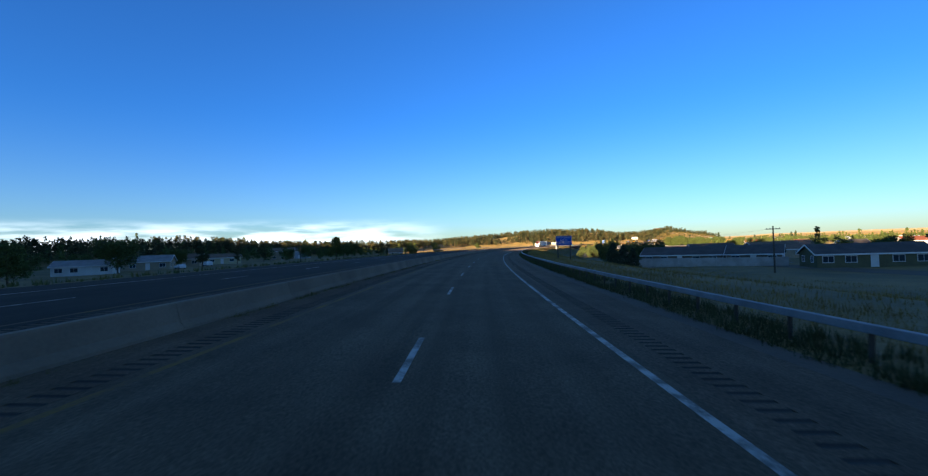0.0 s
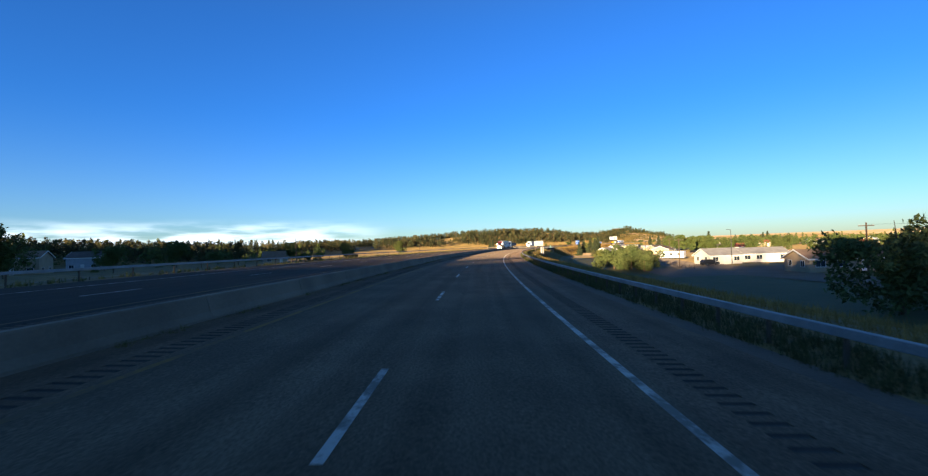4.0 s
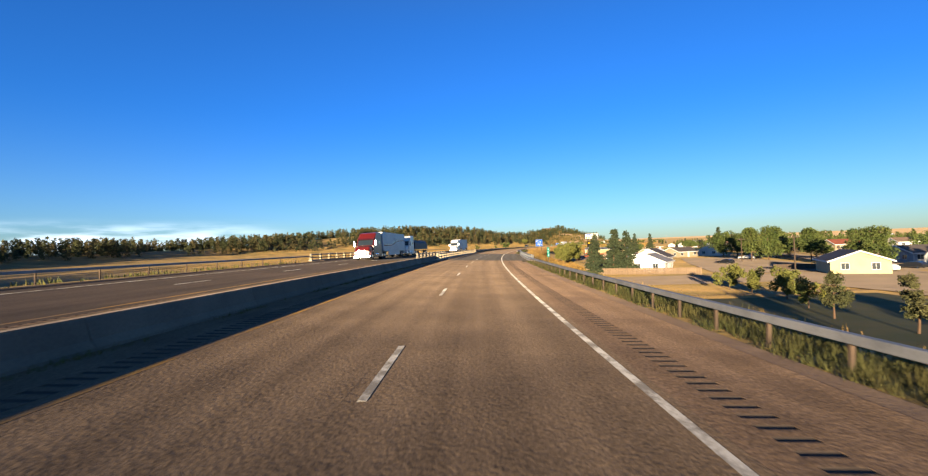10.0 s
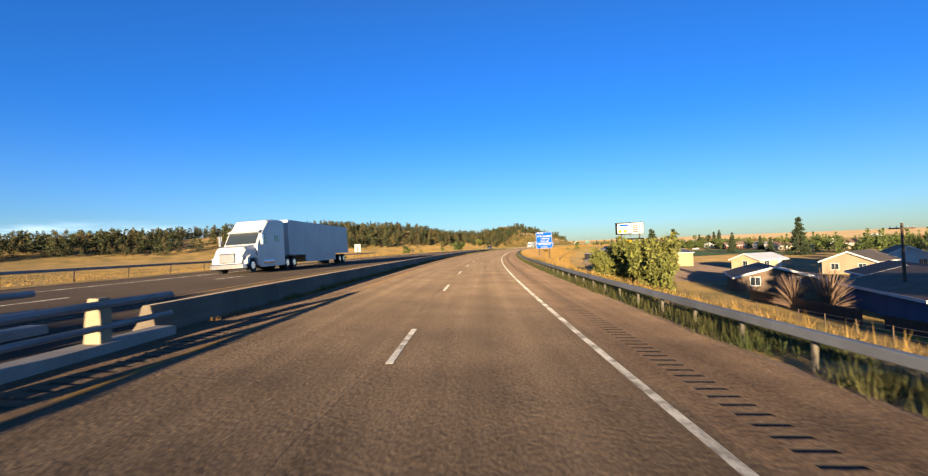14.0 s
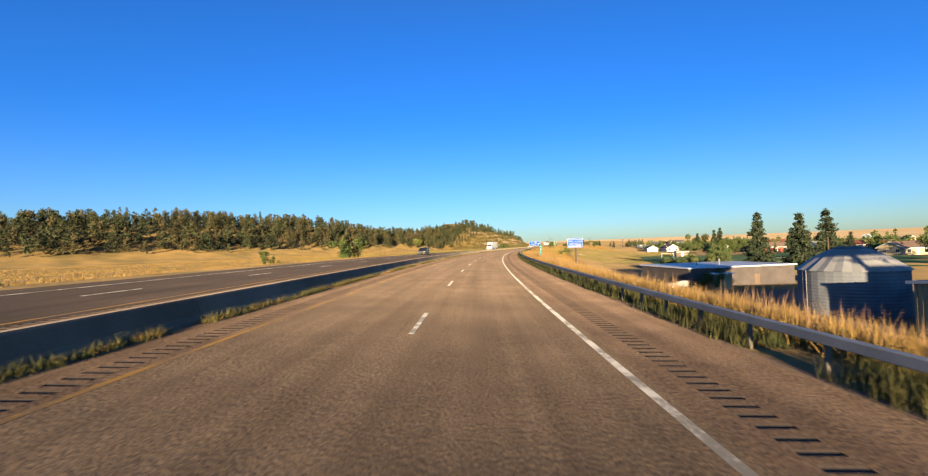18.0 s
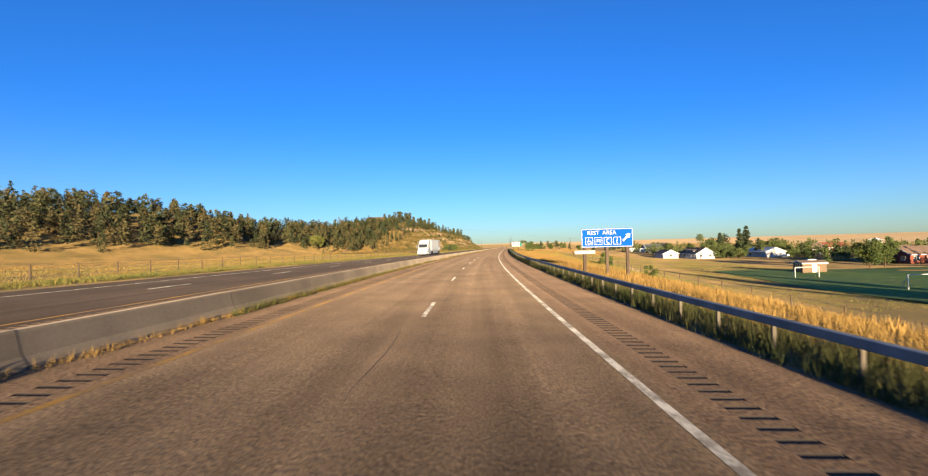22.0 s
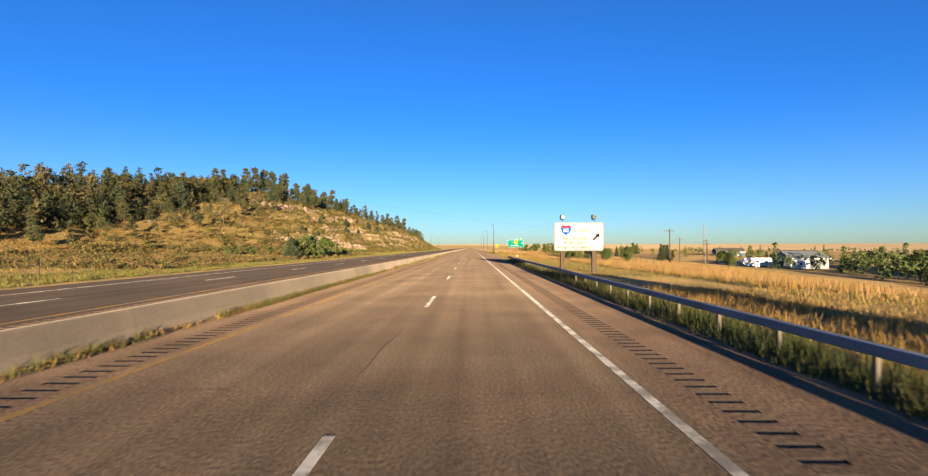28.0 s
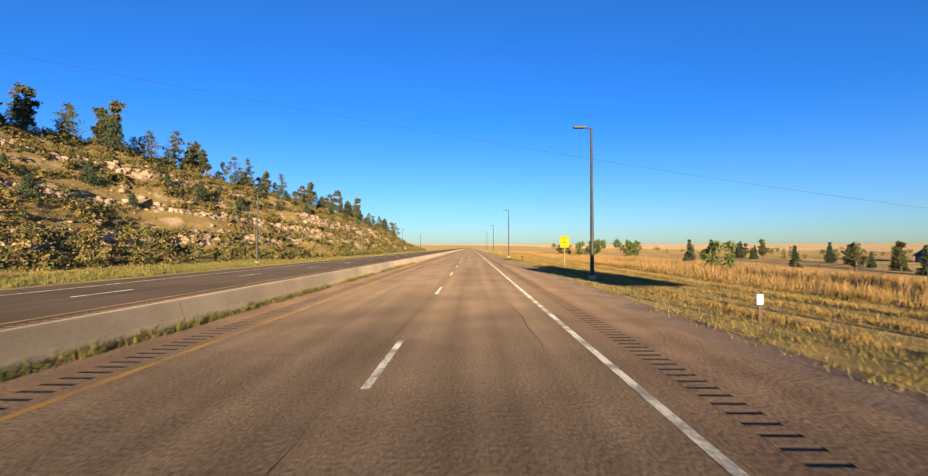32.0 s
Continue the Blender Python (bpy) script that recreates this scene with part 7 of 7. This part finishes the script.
for s, d, h in ((672, 59.5, 6.9), (675, 62, 6.4), (650.5, 42, 3.6), (654, 44, 3.2), (603, 34, 3.4), (934, 131, 13.5), (862, 100, 7.2), (866, 103.5, 7.0), (859, 104, 6.6), (886, 136, 9.0), (896, 142, 9.0), (907, 150, 9.0), (880, 146, 8.0), (629, 44.5, 6.4), (632, 41, 5.2)):
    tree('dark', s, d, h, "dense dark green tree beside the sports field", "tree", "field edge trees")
tree('spruce', 921, 24.4, 5.6, "dense blue-green conifer standing in the dry field", "tree", "field pines")
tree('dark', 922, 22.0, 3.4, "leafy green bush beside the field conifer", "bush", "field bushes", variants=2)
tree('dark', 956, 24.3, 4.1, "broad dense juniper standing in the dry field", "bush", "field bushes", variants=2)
for s, d, h in ((871, -92, 7.5), (876, -95, 6)):
    tree('yellow', s, d, h, "yellow-green leafy tree at the foot of the wood", "tree", "yellow trees")
for i in range(26):
    s, d = 20 + i * 12.5, -78 - (i * 47 % 61)
    tree(('broad', 'broad', 'pine')[i % 3], s, d, 5.5 + (i * 29 % 6) * 0.9, "dark tree among the homes beyond the fence", "tree", "left town trees")
for i in range(26):
    s, d = 898 + (i * 37 % 62), -28.5 - (i * 23 % 17)
    tree('shrub', s, d, 0.9 + (i * 29 % 5) * 0.28, "low green bush at the foot of the bluff", "bush", "bluff foot bushes")
for s, d, h in ((990, -78, 9.6), (993, -74, 9.0), (997, -79, 10.4), (1000, -73, 9.6), (1004, -75, 9.6), (988, -81, 9.0), (1008, -70, 8.0), (1013, -67, 7.4)):
    tree('pine', s, d, h, "tall open-crowned pine on the crown of the bluff", "tree", "bluff pines", variants=5)
rim = []
for i in range(250):
    s = 900 + i * 1.12
    # along the rim of the bluff
    d = -np.interp(s, [905, 950, 980, 1020, 1060, 1110, 1170], [76, 72, 68, 61, 53, 47, 44]) + ((i * 37) % 23) - 17
    if i % 3:
        x_, y_ = plan(s, d)
        rim.append((float(x_), float(y_), float(ground_z(s, d)) - 0.3, (0.55 + (i * 23 % 7) * 0.075) * float(np.interp(s, [900, 980, 1040, 1170], [0.52, 0.82, 0.95, 1.05])), i * 1.7, i % 5))
        continue
    tree('pine' if i % 5 else 'juniper', s, float(d), (5.4 + (i * 23 % 7) * 0.75) * float(np.interp(s, [900, 980, 1040, 1170], [0.52, 0.82, 0.95, 1.05])), "wind-bent pine on the rim of the bluff", "tree", "bluff pines", variants=5)
for i in range(34):
    s = 850 + (i * 61 % 125)
    d = -80 - (i * 41 % 30)
    x_, y_ = plan(s, d)
    rim.append((float(x_), float(y_), float(ground_z(s, d)) - 0.3, 0.40 + (i * 23 % 5) * 0.06, i * 1.7, i % 5))
bases = [tufts(np.random.default_rng(70 + k), pine_points(np.random.default_rng(80 + k), 9.0, 1000) if k % 2 else conifer_points(np.random.default_rng(80 + k), 7.5, 1000, 0.03, 0.34, 0.5, 0.55), 0.27, 0.8, per=1) for k in range(5)]
merged("bluff_pines", [b_[0] for b_ in bases], [b_[1] for b_ in bases], rim, PINE, "scattered wind-bent pines on the bluff", "forest")
for i in range(30):
    s = 960 + (i * 83 % 190)
    d = -np.interp(s, [950, 1020, 1060, 1150], [52, 46, 42, 36]) + (i * 29 % 9) - 4
    tree('juniper', s, float(d), 1.6 + (i * 23 % 5) * 0.35, "low dark juniper on the bluff face", "bush", "bluff junipers")
for k in range(3):
    bt = [(462, 31.5, 3.6), (460, 33.5, 4.2), (500, 27, 2.6)][k]
    rng = np.random.default_rng(40 + k)
    b = Build()
    for j in range(120):
        a, u = rng.uniform(0, 6.28), rng.uniform(0.12, 1.0)
        r = bt[2] * 0.62 * math.sqrt(max(0.05, 1 - (u - 0.35) ** 2 / 0.5)) * rng.uniform(0.5, 1)
        m1 = Vector((r * 0.4 * math.cos(a), r * 0.4 * math.sin(a), bt[2] * u * 0.55))
        e1 = Vector((r * math.cos(a), r * math.sin(a), bt[2] * u))
        b.tube((0, 0, 0), m1, 0.06, 0.035, 4).tube(m1, e1, 0.035, 0.01, 4).tube(m1, e1 + Vector((rng.normal(0, 0.3), rng.normal(0, 0.3), 0.2)), 0.02, 0.008, 3)
    th = empty("bare_bush", M(bt[0], bt[1]), "leafless brown bush in a back yard", "bush", "bare bushes")
    part("branch", b.mesh("branch", BARE), BARE, th)


# ---- far town: trees joined, roofs as small houses ----
def far_town():
    rng = np.random.default_rng(11)
    bv, bf = [], []
    for i in range(5):
        pts = broad_points(rng, 7.0, 120) if i < 3 else conifer_points(rng, 9.0, 120, 0.06, 0.2, 0.3, 0.8)
        v, f = tufts(rng, pts, 0.62, 0.9)
        bv.append(v)
        bf.append(f)
    places = []
    for i in range(1050):
        s, d = (rng.uniform(60, 1250), rng.uniform(95, 440)) if i < 640 else (rng.uniform(560, 900), rng.uniform(112, 330))
        if 640 < s < 785 and d < 130 or s > 980 and d < 112:
            continue
        x, y = plan(s, d)
        places.append((float(x), float(y), float(ground_z(s, d)) - 0.2, rng.uniform(0.55, 1.15) * float(np.interp(s, [780, 920], [1.0, 0.55])), rng.uniform(0, 6.28), rng.integers(0, 5)))
    for i in range(260):
        s, d = rng.uniform(0, 380), -rng.uniform(120, 330)
        x, y = plan(s, d)
        places.append((float(x), float(y), float(ground_z(s, d)) - 0.2, rng.uniform(0.7, 1.3), rng.uniform(0, 6.28), rng.integers(0, 5)))
    dark = []
    for i in range(260):
        s, d = rng.uniform(790, 1010), rng.uniform(86, 175)
        if 846 < s < 900 and d < 132 or s < 846 and d < 118 or 974 < s < 1002 and 104 < d < 124:
            continue
        x, y = plan(s, d)
        dark.append((float(x), float(y), float(ground_z(s, d)) - 0.2, rng.uniform(0.5, 0.95), rng.uniform(0, 6.28), rng.integers(0, 5)))
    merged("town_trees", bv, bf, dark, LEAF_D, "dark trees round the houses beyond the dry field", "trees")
    merged("town_trees", bv, bf, places, LEAF, "dense leafy trees of the far town", "trees")
    walls, roofs = (WHITE, TAN, CREAM, GREY, BRICK_R, WHITE), (SHINGLE_G, SHINGLE_B, SHINGLE_D, METAL_W, BRICK_R)
    for i in range(38):
        s, d = 90 + (i * 197 % 1100), 130 + (i * 89 % 210)
        if 640 < s < 790 and d < 150 or s > 940 and d < 300:
            continue
        w_, r_ = i % 6, i % 5
        house(s, d, (i * 53) % 90, 9 + i % 5, 7.5, 2.6 + 0.3 * (i % 3), 2.0, walls[w_], roofs[r_],
              ("white", "tan", "cream", "grey", "red-brown", "white")[w_] + " house with " + ("grey", "brown", "dark", "pale metal", "rust-red")[r_] + " roof in the far town", 2, group="far town houses")


far_town()


# ---- grass, weeds, scrub and rocks ----
def blades(rng, n, h, spread, wide):
    v = []
    for i in range(n):
        a, r = rng.uniform(0, 6.28), spread * rng.uniform(0, 1)
        x, y = r * math.cos(a), r * math.sin(a)
        t = rng.uniform(0, 6.28)
        hh = h * rng.uniform(0.6, 1.15)
        lx, ly = rng.normal(0, 0.22 * h), rng.normal(0, 0.22 * h)
        v += [(x - wide * math.cos(t), y - wide * math.sin(t), 0), (x + wide * math.cos(t), y + wide * math.sin(t), 0), (x + lx, y + ly, hh)]
    return np.array(v), np.arange(n * 3).reshape(-1, 3)


def sow(name, count, s0, s1, d0, d1, h, material, label, seed, n=7, spread=0.16, wide=0.022, power=1.0, clump=0.0, lift=0.0):
    rng = np.random.default_rng(seed)
    base = [blades(rng, n, h, spread, wide) for _ in range(8)]
    S = rng.uniform(s0, s1, count)
    D = d0 + (d1 - d0) * rng.uniform(0, 1, count) ** power
    X, Y = plan(S, D)
    Z = ground_z(S, D) - 0.03 + lift
    places = []
    for i in range(count):
        if clump and noise.noise(Vector((float(X[i]) * 0.35, float(Y[i]) * 0.35, seed))) < clump - 0.5:
            continue
        places.append((float(X[i]), float(Y[i]), float(Z[i]), rng.uniform(0.6, 1.3), rng.uniform(0, 6.28), i % 8))
    merged(name, [b[0] for b in base], [b[1] for b in base], places, material, label, "grass")


sow("tall_grass", 19000, 472, 640, 6.2, 12.5, 0.62, GRASS_GOLD, "tall golden grass behind the guardrail", 1, n=12, power=1.3, wide=0.010, spread=0.25)
sow("tall_grass", 9000, 640, 850, 6.8, 11.5, 0.36, GRASS_GOLD, "tall golden grass behind the guardrail", 17, n=12, power=1.1, wide=0.009, spread=0.4)
sow("seeding_grass", 4500, 472, 640, 6.4, 12.0, 0.80, SEED, "purple-brown seed heads above the tall grass", 18, n=4, power=1.2, wide=0.014)
sow("tall_grass", 7000, 560, 690, 12, 22, 0.42, GRASS_GOLD, "golden grass on the embankment", 2, n=6, wide=0.03)
sow("short_field_grass", 14000, 640, 850, 10, 24, 0.17, GRASS_GOLD, "short dry grass of the field below the road", 22, n=11, spread=0.6, wide=0.010, lift=0.05)
sow("short_field_grass", 26000, 700, 860, 14, 82, 0.13, LUSH, "short green-gold grass of the field below the road", 23, n=10, spread=0.9, wide=0.016, lift=0.05)
sow("tall_grass", 30000, 850, 1130, 14.6, 56, 0.46, GRASS_GOLD, "tall golden grass in the dry field", 3, n=10, spread=0.6, wide=0.011, power=1.3)
sow("seeding_grass", 9000, 845, 1120, 14.2, 40, 0.62, SEED, "reddish-brown seed heads in the dry field", 20, n=4, spread=0.3, wide=0.016)
sow("far_prairie_grass", 14000, 780, 2100, 120, 440, 0.5, GRASS_GOLD, "dry prairie grass reaching into the distance", 16, n=6, spread=1.4, wide=0.07, power=1.4)
sow("verge_grass", 24000, 860, 1110, 5.7, 15.5, 0.10, VERGE_TUFT, "short straw-coloured mown verge grass", 4, n=10, wide=0.009, spread=0.45, lift=0.05)
for k_, d_ in enumerate((7.6, 9.9, 12.1, 14.0)):
    sow("cut_grass", 3600, 893, 1110, d_, d_ + 0.7, 0.15, GRASS_GOLD, "straw-coloured row of cut grass on the mown verge", 40 + k_, n=10, wide=0.009, spread=0.4, lift=0.05)
sow("verge_grass", 4500, 780, 1110, 5.7, 15.5, 0.11, LUSH, "short yellow-green verge grass", 21, n=11, wide=0.010, spread=0.45, lift=0.05)
sow("verge_grass", 5000, -30, 200, 7.6, 12, 0.26, GRASS_GOLD, "straw-coloured grass beyond the guardrail", 5, n=10, wide=0.010, spread=0.5)
sow("verge_grass", 4500, -10, 150, 12, 42, 0.30, GRASS_GOLD, "tall straw-coloured grass in front of the bungalows", 25, n=9, wide=0.016, spread=0.9, clump=0.25)
sow("verge_grass", 3500, 150, 352, 6.2, 16, 0.34, GRASS_GREEN, "green and straw-coloured verge grass", 26, n=9, wide=0.012, spread=0.3)
sow("tall_grass", 6000, 100, 352, 8, 22, 0.34, GRASS_GOLD, "straw-coloured grass on the embankment slope", 6, n=9, wide=0.016, spread=0.4)
sow("rail_weeds", 21000, 412, 893, 4.95, 6.7, 0.40, GREEN_DEEP, "deep green weeds under the guardrail", 7, n=11, wide=0.009, spread=0.2, clump=0.1)
sow("rail_weeds", 15000, -30, 352, 5.35, 7.2, 0.32, GREEN_DEEP, "deep green weeds under the guardrail", 8, n=11, wide=0.009, spread=0.2, clump=0.1)
sow("barrier_weeds", 10000, 424, 1100, -6.90, -6.62, 0.22, GRASS_GOLD, "dry weeds along the foot of the barrier", 9, n=10, spread=0.10, wide=0.007, clump=0.12, lift=0.3)
sow("barrier_weeds", 16000, 430, 1000, -6.95, -6.60, 0.28, GRASS_GREEN, "green and straw weeds along the foot of the barrier", 19, n=10, spread=0.12, wide=0.007, clump=0.25, lift=0.3)
sow("barrier_weeds", 5000, -20, 352, -6.88, -6.6, 0.16, GRASS_GREEN, "low weeds along the foot of the barrier", 10, n=6, spread=0.1, wide=0.014, clump=0.45, lift=0.3)
sow("meadow_grass", 42000, 420, 930, -125, -22.8, 0.20, GRASS_GOLD, "dry meadow grass beyond the opposite carriageway", 12, n=8, spread=0.9, wide=0.018, lift=0.06)
sow("meadow_grass", 9000, 640, 930, -62, -24, 0.22, LUSH, "green-gold grass at the near edge of the meadow", 29, n=9, spread=0.7, wide=0.012, lift=0.06)
sow("hill_grass", 16000, 845, 972, -84, -60, 0.42, GRASS_GOLD, "golden grass on the open slope below the pines", 27, n=9, spread=0.5, wide=0.014)
sow("bluff_grass", 12000, 900, 1180, -66, -25, 0.30, GRASS_GOLD, "golden tufts of grass on the bluff face", 30, n=9, spread=0.45, wide=0.014)
sow("bluff_grass", 12000, 900, 1180, -66, -25, 0.32, LUSH, "olive-green tufts of grass on the bluff face", 28, n=9, spread=0.45, wide=0.016)
sow("roadside_grass", 24000, 640, 1130, -29, -22.2, 0.24, LUSH, "green-gold grass at the foot of the bluff", 13, n=9, wide=0.014, spread=0.3)
sow("roadside_grass", 24000, 640, 1130, -30, -22.6, 0.26, GRASS_GREEN, "olive-green weeds at the foot of the bluff", 31, n=9, wide=0.014, spread=0.3, clump=0.2)
sow("meadow_weeds", 18000, 470, 900, -118, -24, 0.24, SHRUB, "olive and bronze weeds in the dry meadow", 32, n=9, wide=0.02, spread=0.8, clump=0.15)
sow("bank_grass", 5000, 412, 500, 8, 24, 0.50, GRASS_GOLD, "golden reeds on the embankment below the bridge", 14, n=10, wide=0.016, spread=0.3)
sow("left_verge_grass", 6000, -20, 350, -40, -22, 0.32, GRASS_GREEN, "straw and green grass beside the opposite carriageway", 15, n=6, wide=0.035)


def scrub():
    rng = np.random.default_rng(21)
    bv, bf = [], []
    for i in range(5):
        pts = broad_points(rng, 1.2, 40, 0.8, 0.0)
        v, f = tufts(rng, pts, 0.20, 1.0)
        bv.append(v)
        bf.append(f)
    places = []
    while len(places) < 10500:
        s, d = rng.uniform(790, 1220), -rng.uniform(24.5, 82)
        x, y = plan(s, d)
        hz = float(hill(x, y))
        if hz < 0.15 or 954 < s < 980 and 0.6 < hz < 3.8 and rng.uniform() > 0.2 or s < 970 and d < -69 and rng.uniform() > 0.06 or noise.noise(Vector((float(x) * 0.11, float(y) * 0.11, 8.0))) < -0.30:
            continue
        places.append((float(x), float(y), float(ground_z(s, d)) - 0.15, rng.uniform(0.4, 1.25), rng.uniform(0, 6.28), rng.integers(0, 5)))
    low = []
    for i in range(9500):
        s, d = rng.uniform(820, 972), -rng.uniform(24.5, 70)
        x, y = plan(s, d)
        if noise.noise(Vector((float(x) * 0.09, float(y) * 0.09, 4.0))) > -0.1:
            low.append((float(x), float(y), float(ground_z(s, d)) - 0.08, rng.uniform(0.25, 0.75), rng.uniform(0, 6.28), rng.integers(0, 5)))
    merged("low_scrub", bv, bf, low[::2], RUST, "low rusty-brown brush on the foot of the slope", "scrub")
    merged("low_scrub", bv, bf, low[1::2], SCRUB_G, "low green brush on the foot of the slope", "scrub")
    merged("scrub", bv, bf, places[:4500], SHRUB, "olive and rusty scrub on the bluff face", "scrub")
    merged("scrub", bv, bf, places[4500:], SCRUB_G, "dull green scrub on the bluff face", "scrub")


def stone(rng, long=1.5):
    """An angular block: a cube with chopped, uneven corners."""
    bm = bmesh.new()
    bmesh.ops.create_cube(bm, size=1.0)
    bmesh.ops.bevel(bm, geom=bm.verts[:] + bm.edges[:], offset=0.22, segments=1, affect='EDGES')
    for v in bm.verts:
        v.co += Vector(rng.normal(0, 0.06, 3))
        v.co.x *= long
        v.co.z *= 0.75
    bmesh.ops.triangulate(bm, faces=bm.faces[:])
    vs = np.array([v.co[:] for v in bm.verts])
    fs = np.array([[v.index for v in f.verts] for f in bm.faces])
    bm.free()
    return vs, fs


def rocks():
    rng = np.random.default_rng(31)
    base = [stone(rng) for _ in range(8)]
    places = []
    tries = 0
    while len(places) < 1300 and tries < 300000:
        tries += 1
        s, d = rng.uniform(885, 1210), -rng.uniform(26, 76)
        x, y = plan(s, d)
        hz = float(hill(x, y))
        top = float(np.interp(s, [885, 950, 1010, 1060, 1110, 1180], [22, 22, 15, 12, 9, 4]))
        u = hz / top
        band = max(math.exp(-((u - 0.30 - 0.05 * math.sin(s * 0.09)) / 0.07) ** 2), 0.7 * math.exp(-((u - 0.58 - 0.05 * math.sin(s * 0.07 + 2)) / 0.06) ** 2), 0.9 * math.exp(-((u - 0.86) / 0.07) ** 2))
        band *= float(np.interp(s, [885, 940, 975], [0.03, 0.10, 1.0]))
        if noise.noise(Vector((float(x) * 0.09, float(y) * 0.09, 1.0))) < -0.10:
            band *= 0.06
        if rng.uniform() > band or hz < 1.0:
            continue
        places.append((float(x), float(y), float(ground_z(s, d)) + 0.02, 0.20 + 0.55 * rng.uniform() ** 2.2, rng.uniform(0, 6.28), rng.integers(0, 8)))
    merged("sandstone_rubble", [b[0] for b in base], [b[1] for b in base], places, ROCK, "pale broken sandstone on the bluff face", "rock")


def outcrop(s0, s1, level, rise, size, seed, label, step=1.0, rows=2):
    """Tilted sandstone blocks set close together along one height of the slope."""
    rng = np.random.default_rng(seed)
    kinds = []
    for k in range(6):
        vs, fs = stone(rng, 1.15)
        kinds.append(mesh_of("block", vs.tolist(), fs.tolist(), ROCK))
    th = empty("rock_outcrop", Matrix(), label, "rock", "sandstone outcrops")
    ds = -np.arange(23.5, 80, 0.25)
    s = s0
    while s < s1:
        gz = ground_z(np.full(len(ds), s), ds)
        for r in range(rows):
            want = level + rise * (s - s0) / (s1 - s0) + r * size * 0.62 + rng.normal(0, 0.15)
            i = int(np.argmax(gz > want))
            if gz[i] <= want or rng.uniform() < 0.06:
                continue
            k = size * rng.uniform(0.65, 1.25)
            x, y = plan(s, float(ds[i]) - 0.2)
            m = pose(float(x), float(y), float(gz[i]) - 0.20 * k, rng.normal(0, 8), 24 + rng.normal(0, 9), math.degrees(float(head(s))) + 84 + rng.normal(0, 14))
            part("block", kinds[rng.integers(0, 6)], ROCK, th, m=m @ Matrix.Diagonal((k * 1.25, k, k * rng.uniform(0.8, 1.2), 1)))
        s += step * size * rng.uniform(0.55, 0.9)


scrub()
rocks()
outcrop(956, 979, 0.7, 0.5, 1.5, 71, "pinkish band of tilted sandstone blocks above the roadside grass", step=0.8, rows=5)
outcrop(979, 1032, 1.9, 1.0, 1.0, 72, "broken band of pale sandstone low on the bluff", rows=3)
outcrop(972, 1004, 15.2, -1.2, 1.15, 73, "pale sandstone ledge below the pines on the rim", rows=3)
outcrop(1004, 1046, 13.6, -3.4, 1.0, 76, "crumbling sandstone edge along the rim of the bluff", rows=2)
outcrop(984, 1044, 8.4, -3.6, 0.85, 74, "slanting sandstone ledge half way up the bluff", rows=2)
outcrop(1046, 1106, 7.4, -2.6, 1.2, 75, "bare pale rock at the end of the bluff", rows=4)


# ---- pale boulders beside the bush ----
for k, (s, d, r) in enumerate(((740.3, 27.2, 0.75), (741.2, 28.3, 0.5), (739.6, 26.4, 0.35), (743.0, 29.5, 0.4))):
    vs, fs = stone(np.random.default_rng(60 + k))
    me = mesh_of("boulder", (vs * (r * 1.6, r * 1.7, r * 1.5)).tolist(), fs.tolist(), ROCK)
    tagged(part("boulder", me, ROCK, m=M(s, d, None, k * 50)), "pale sandstone boulder lying in the verge grass", "boulder", "boulders")
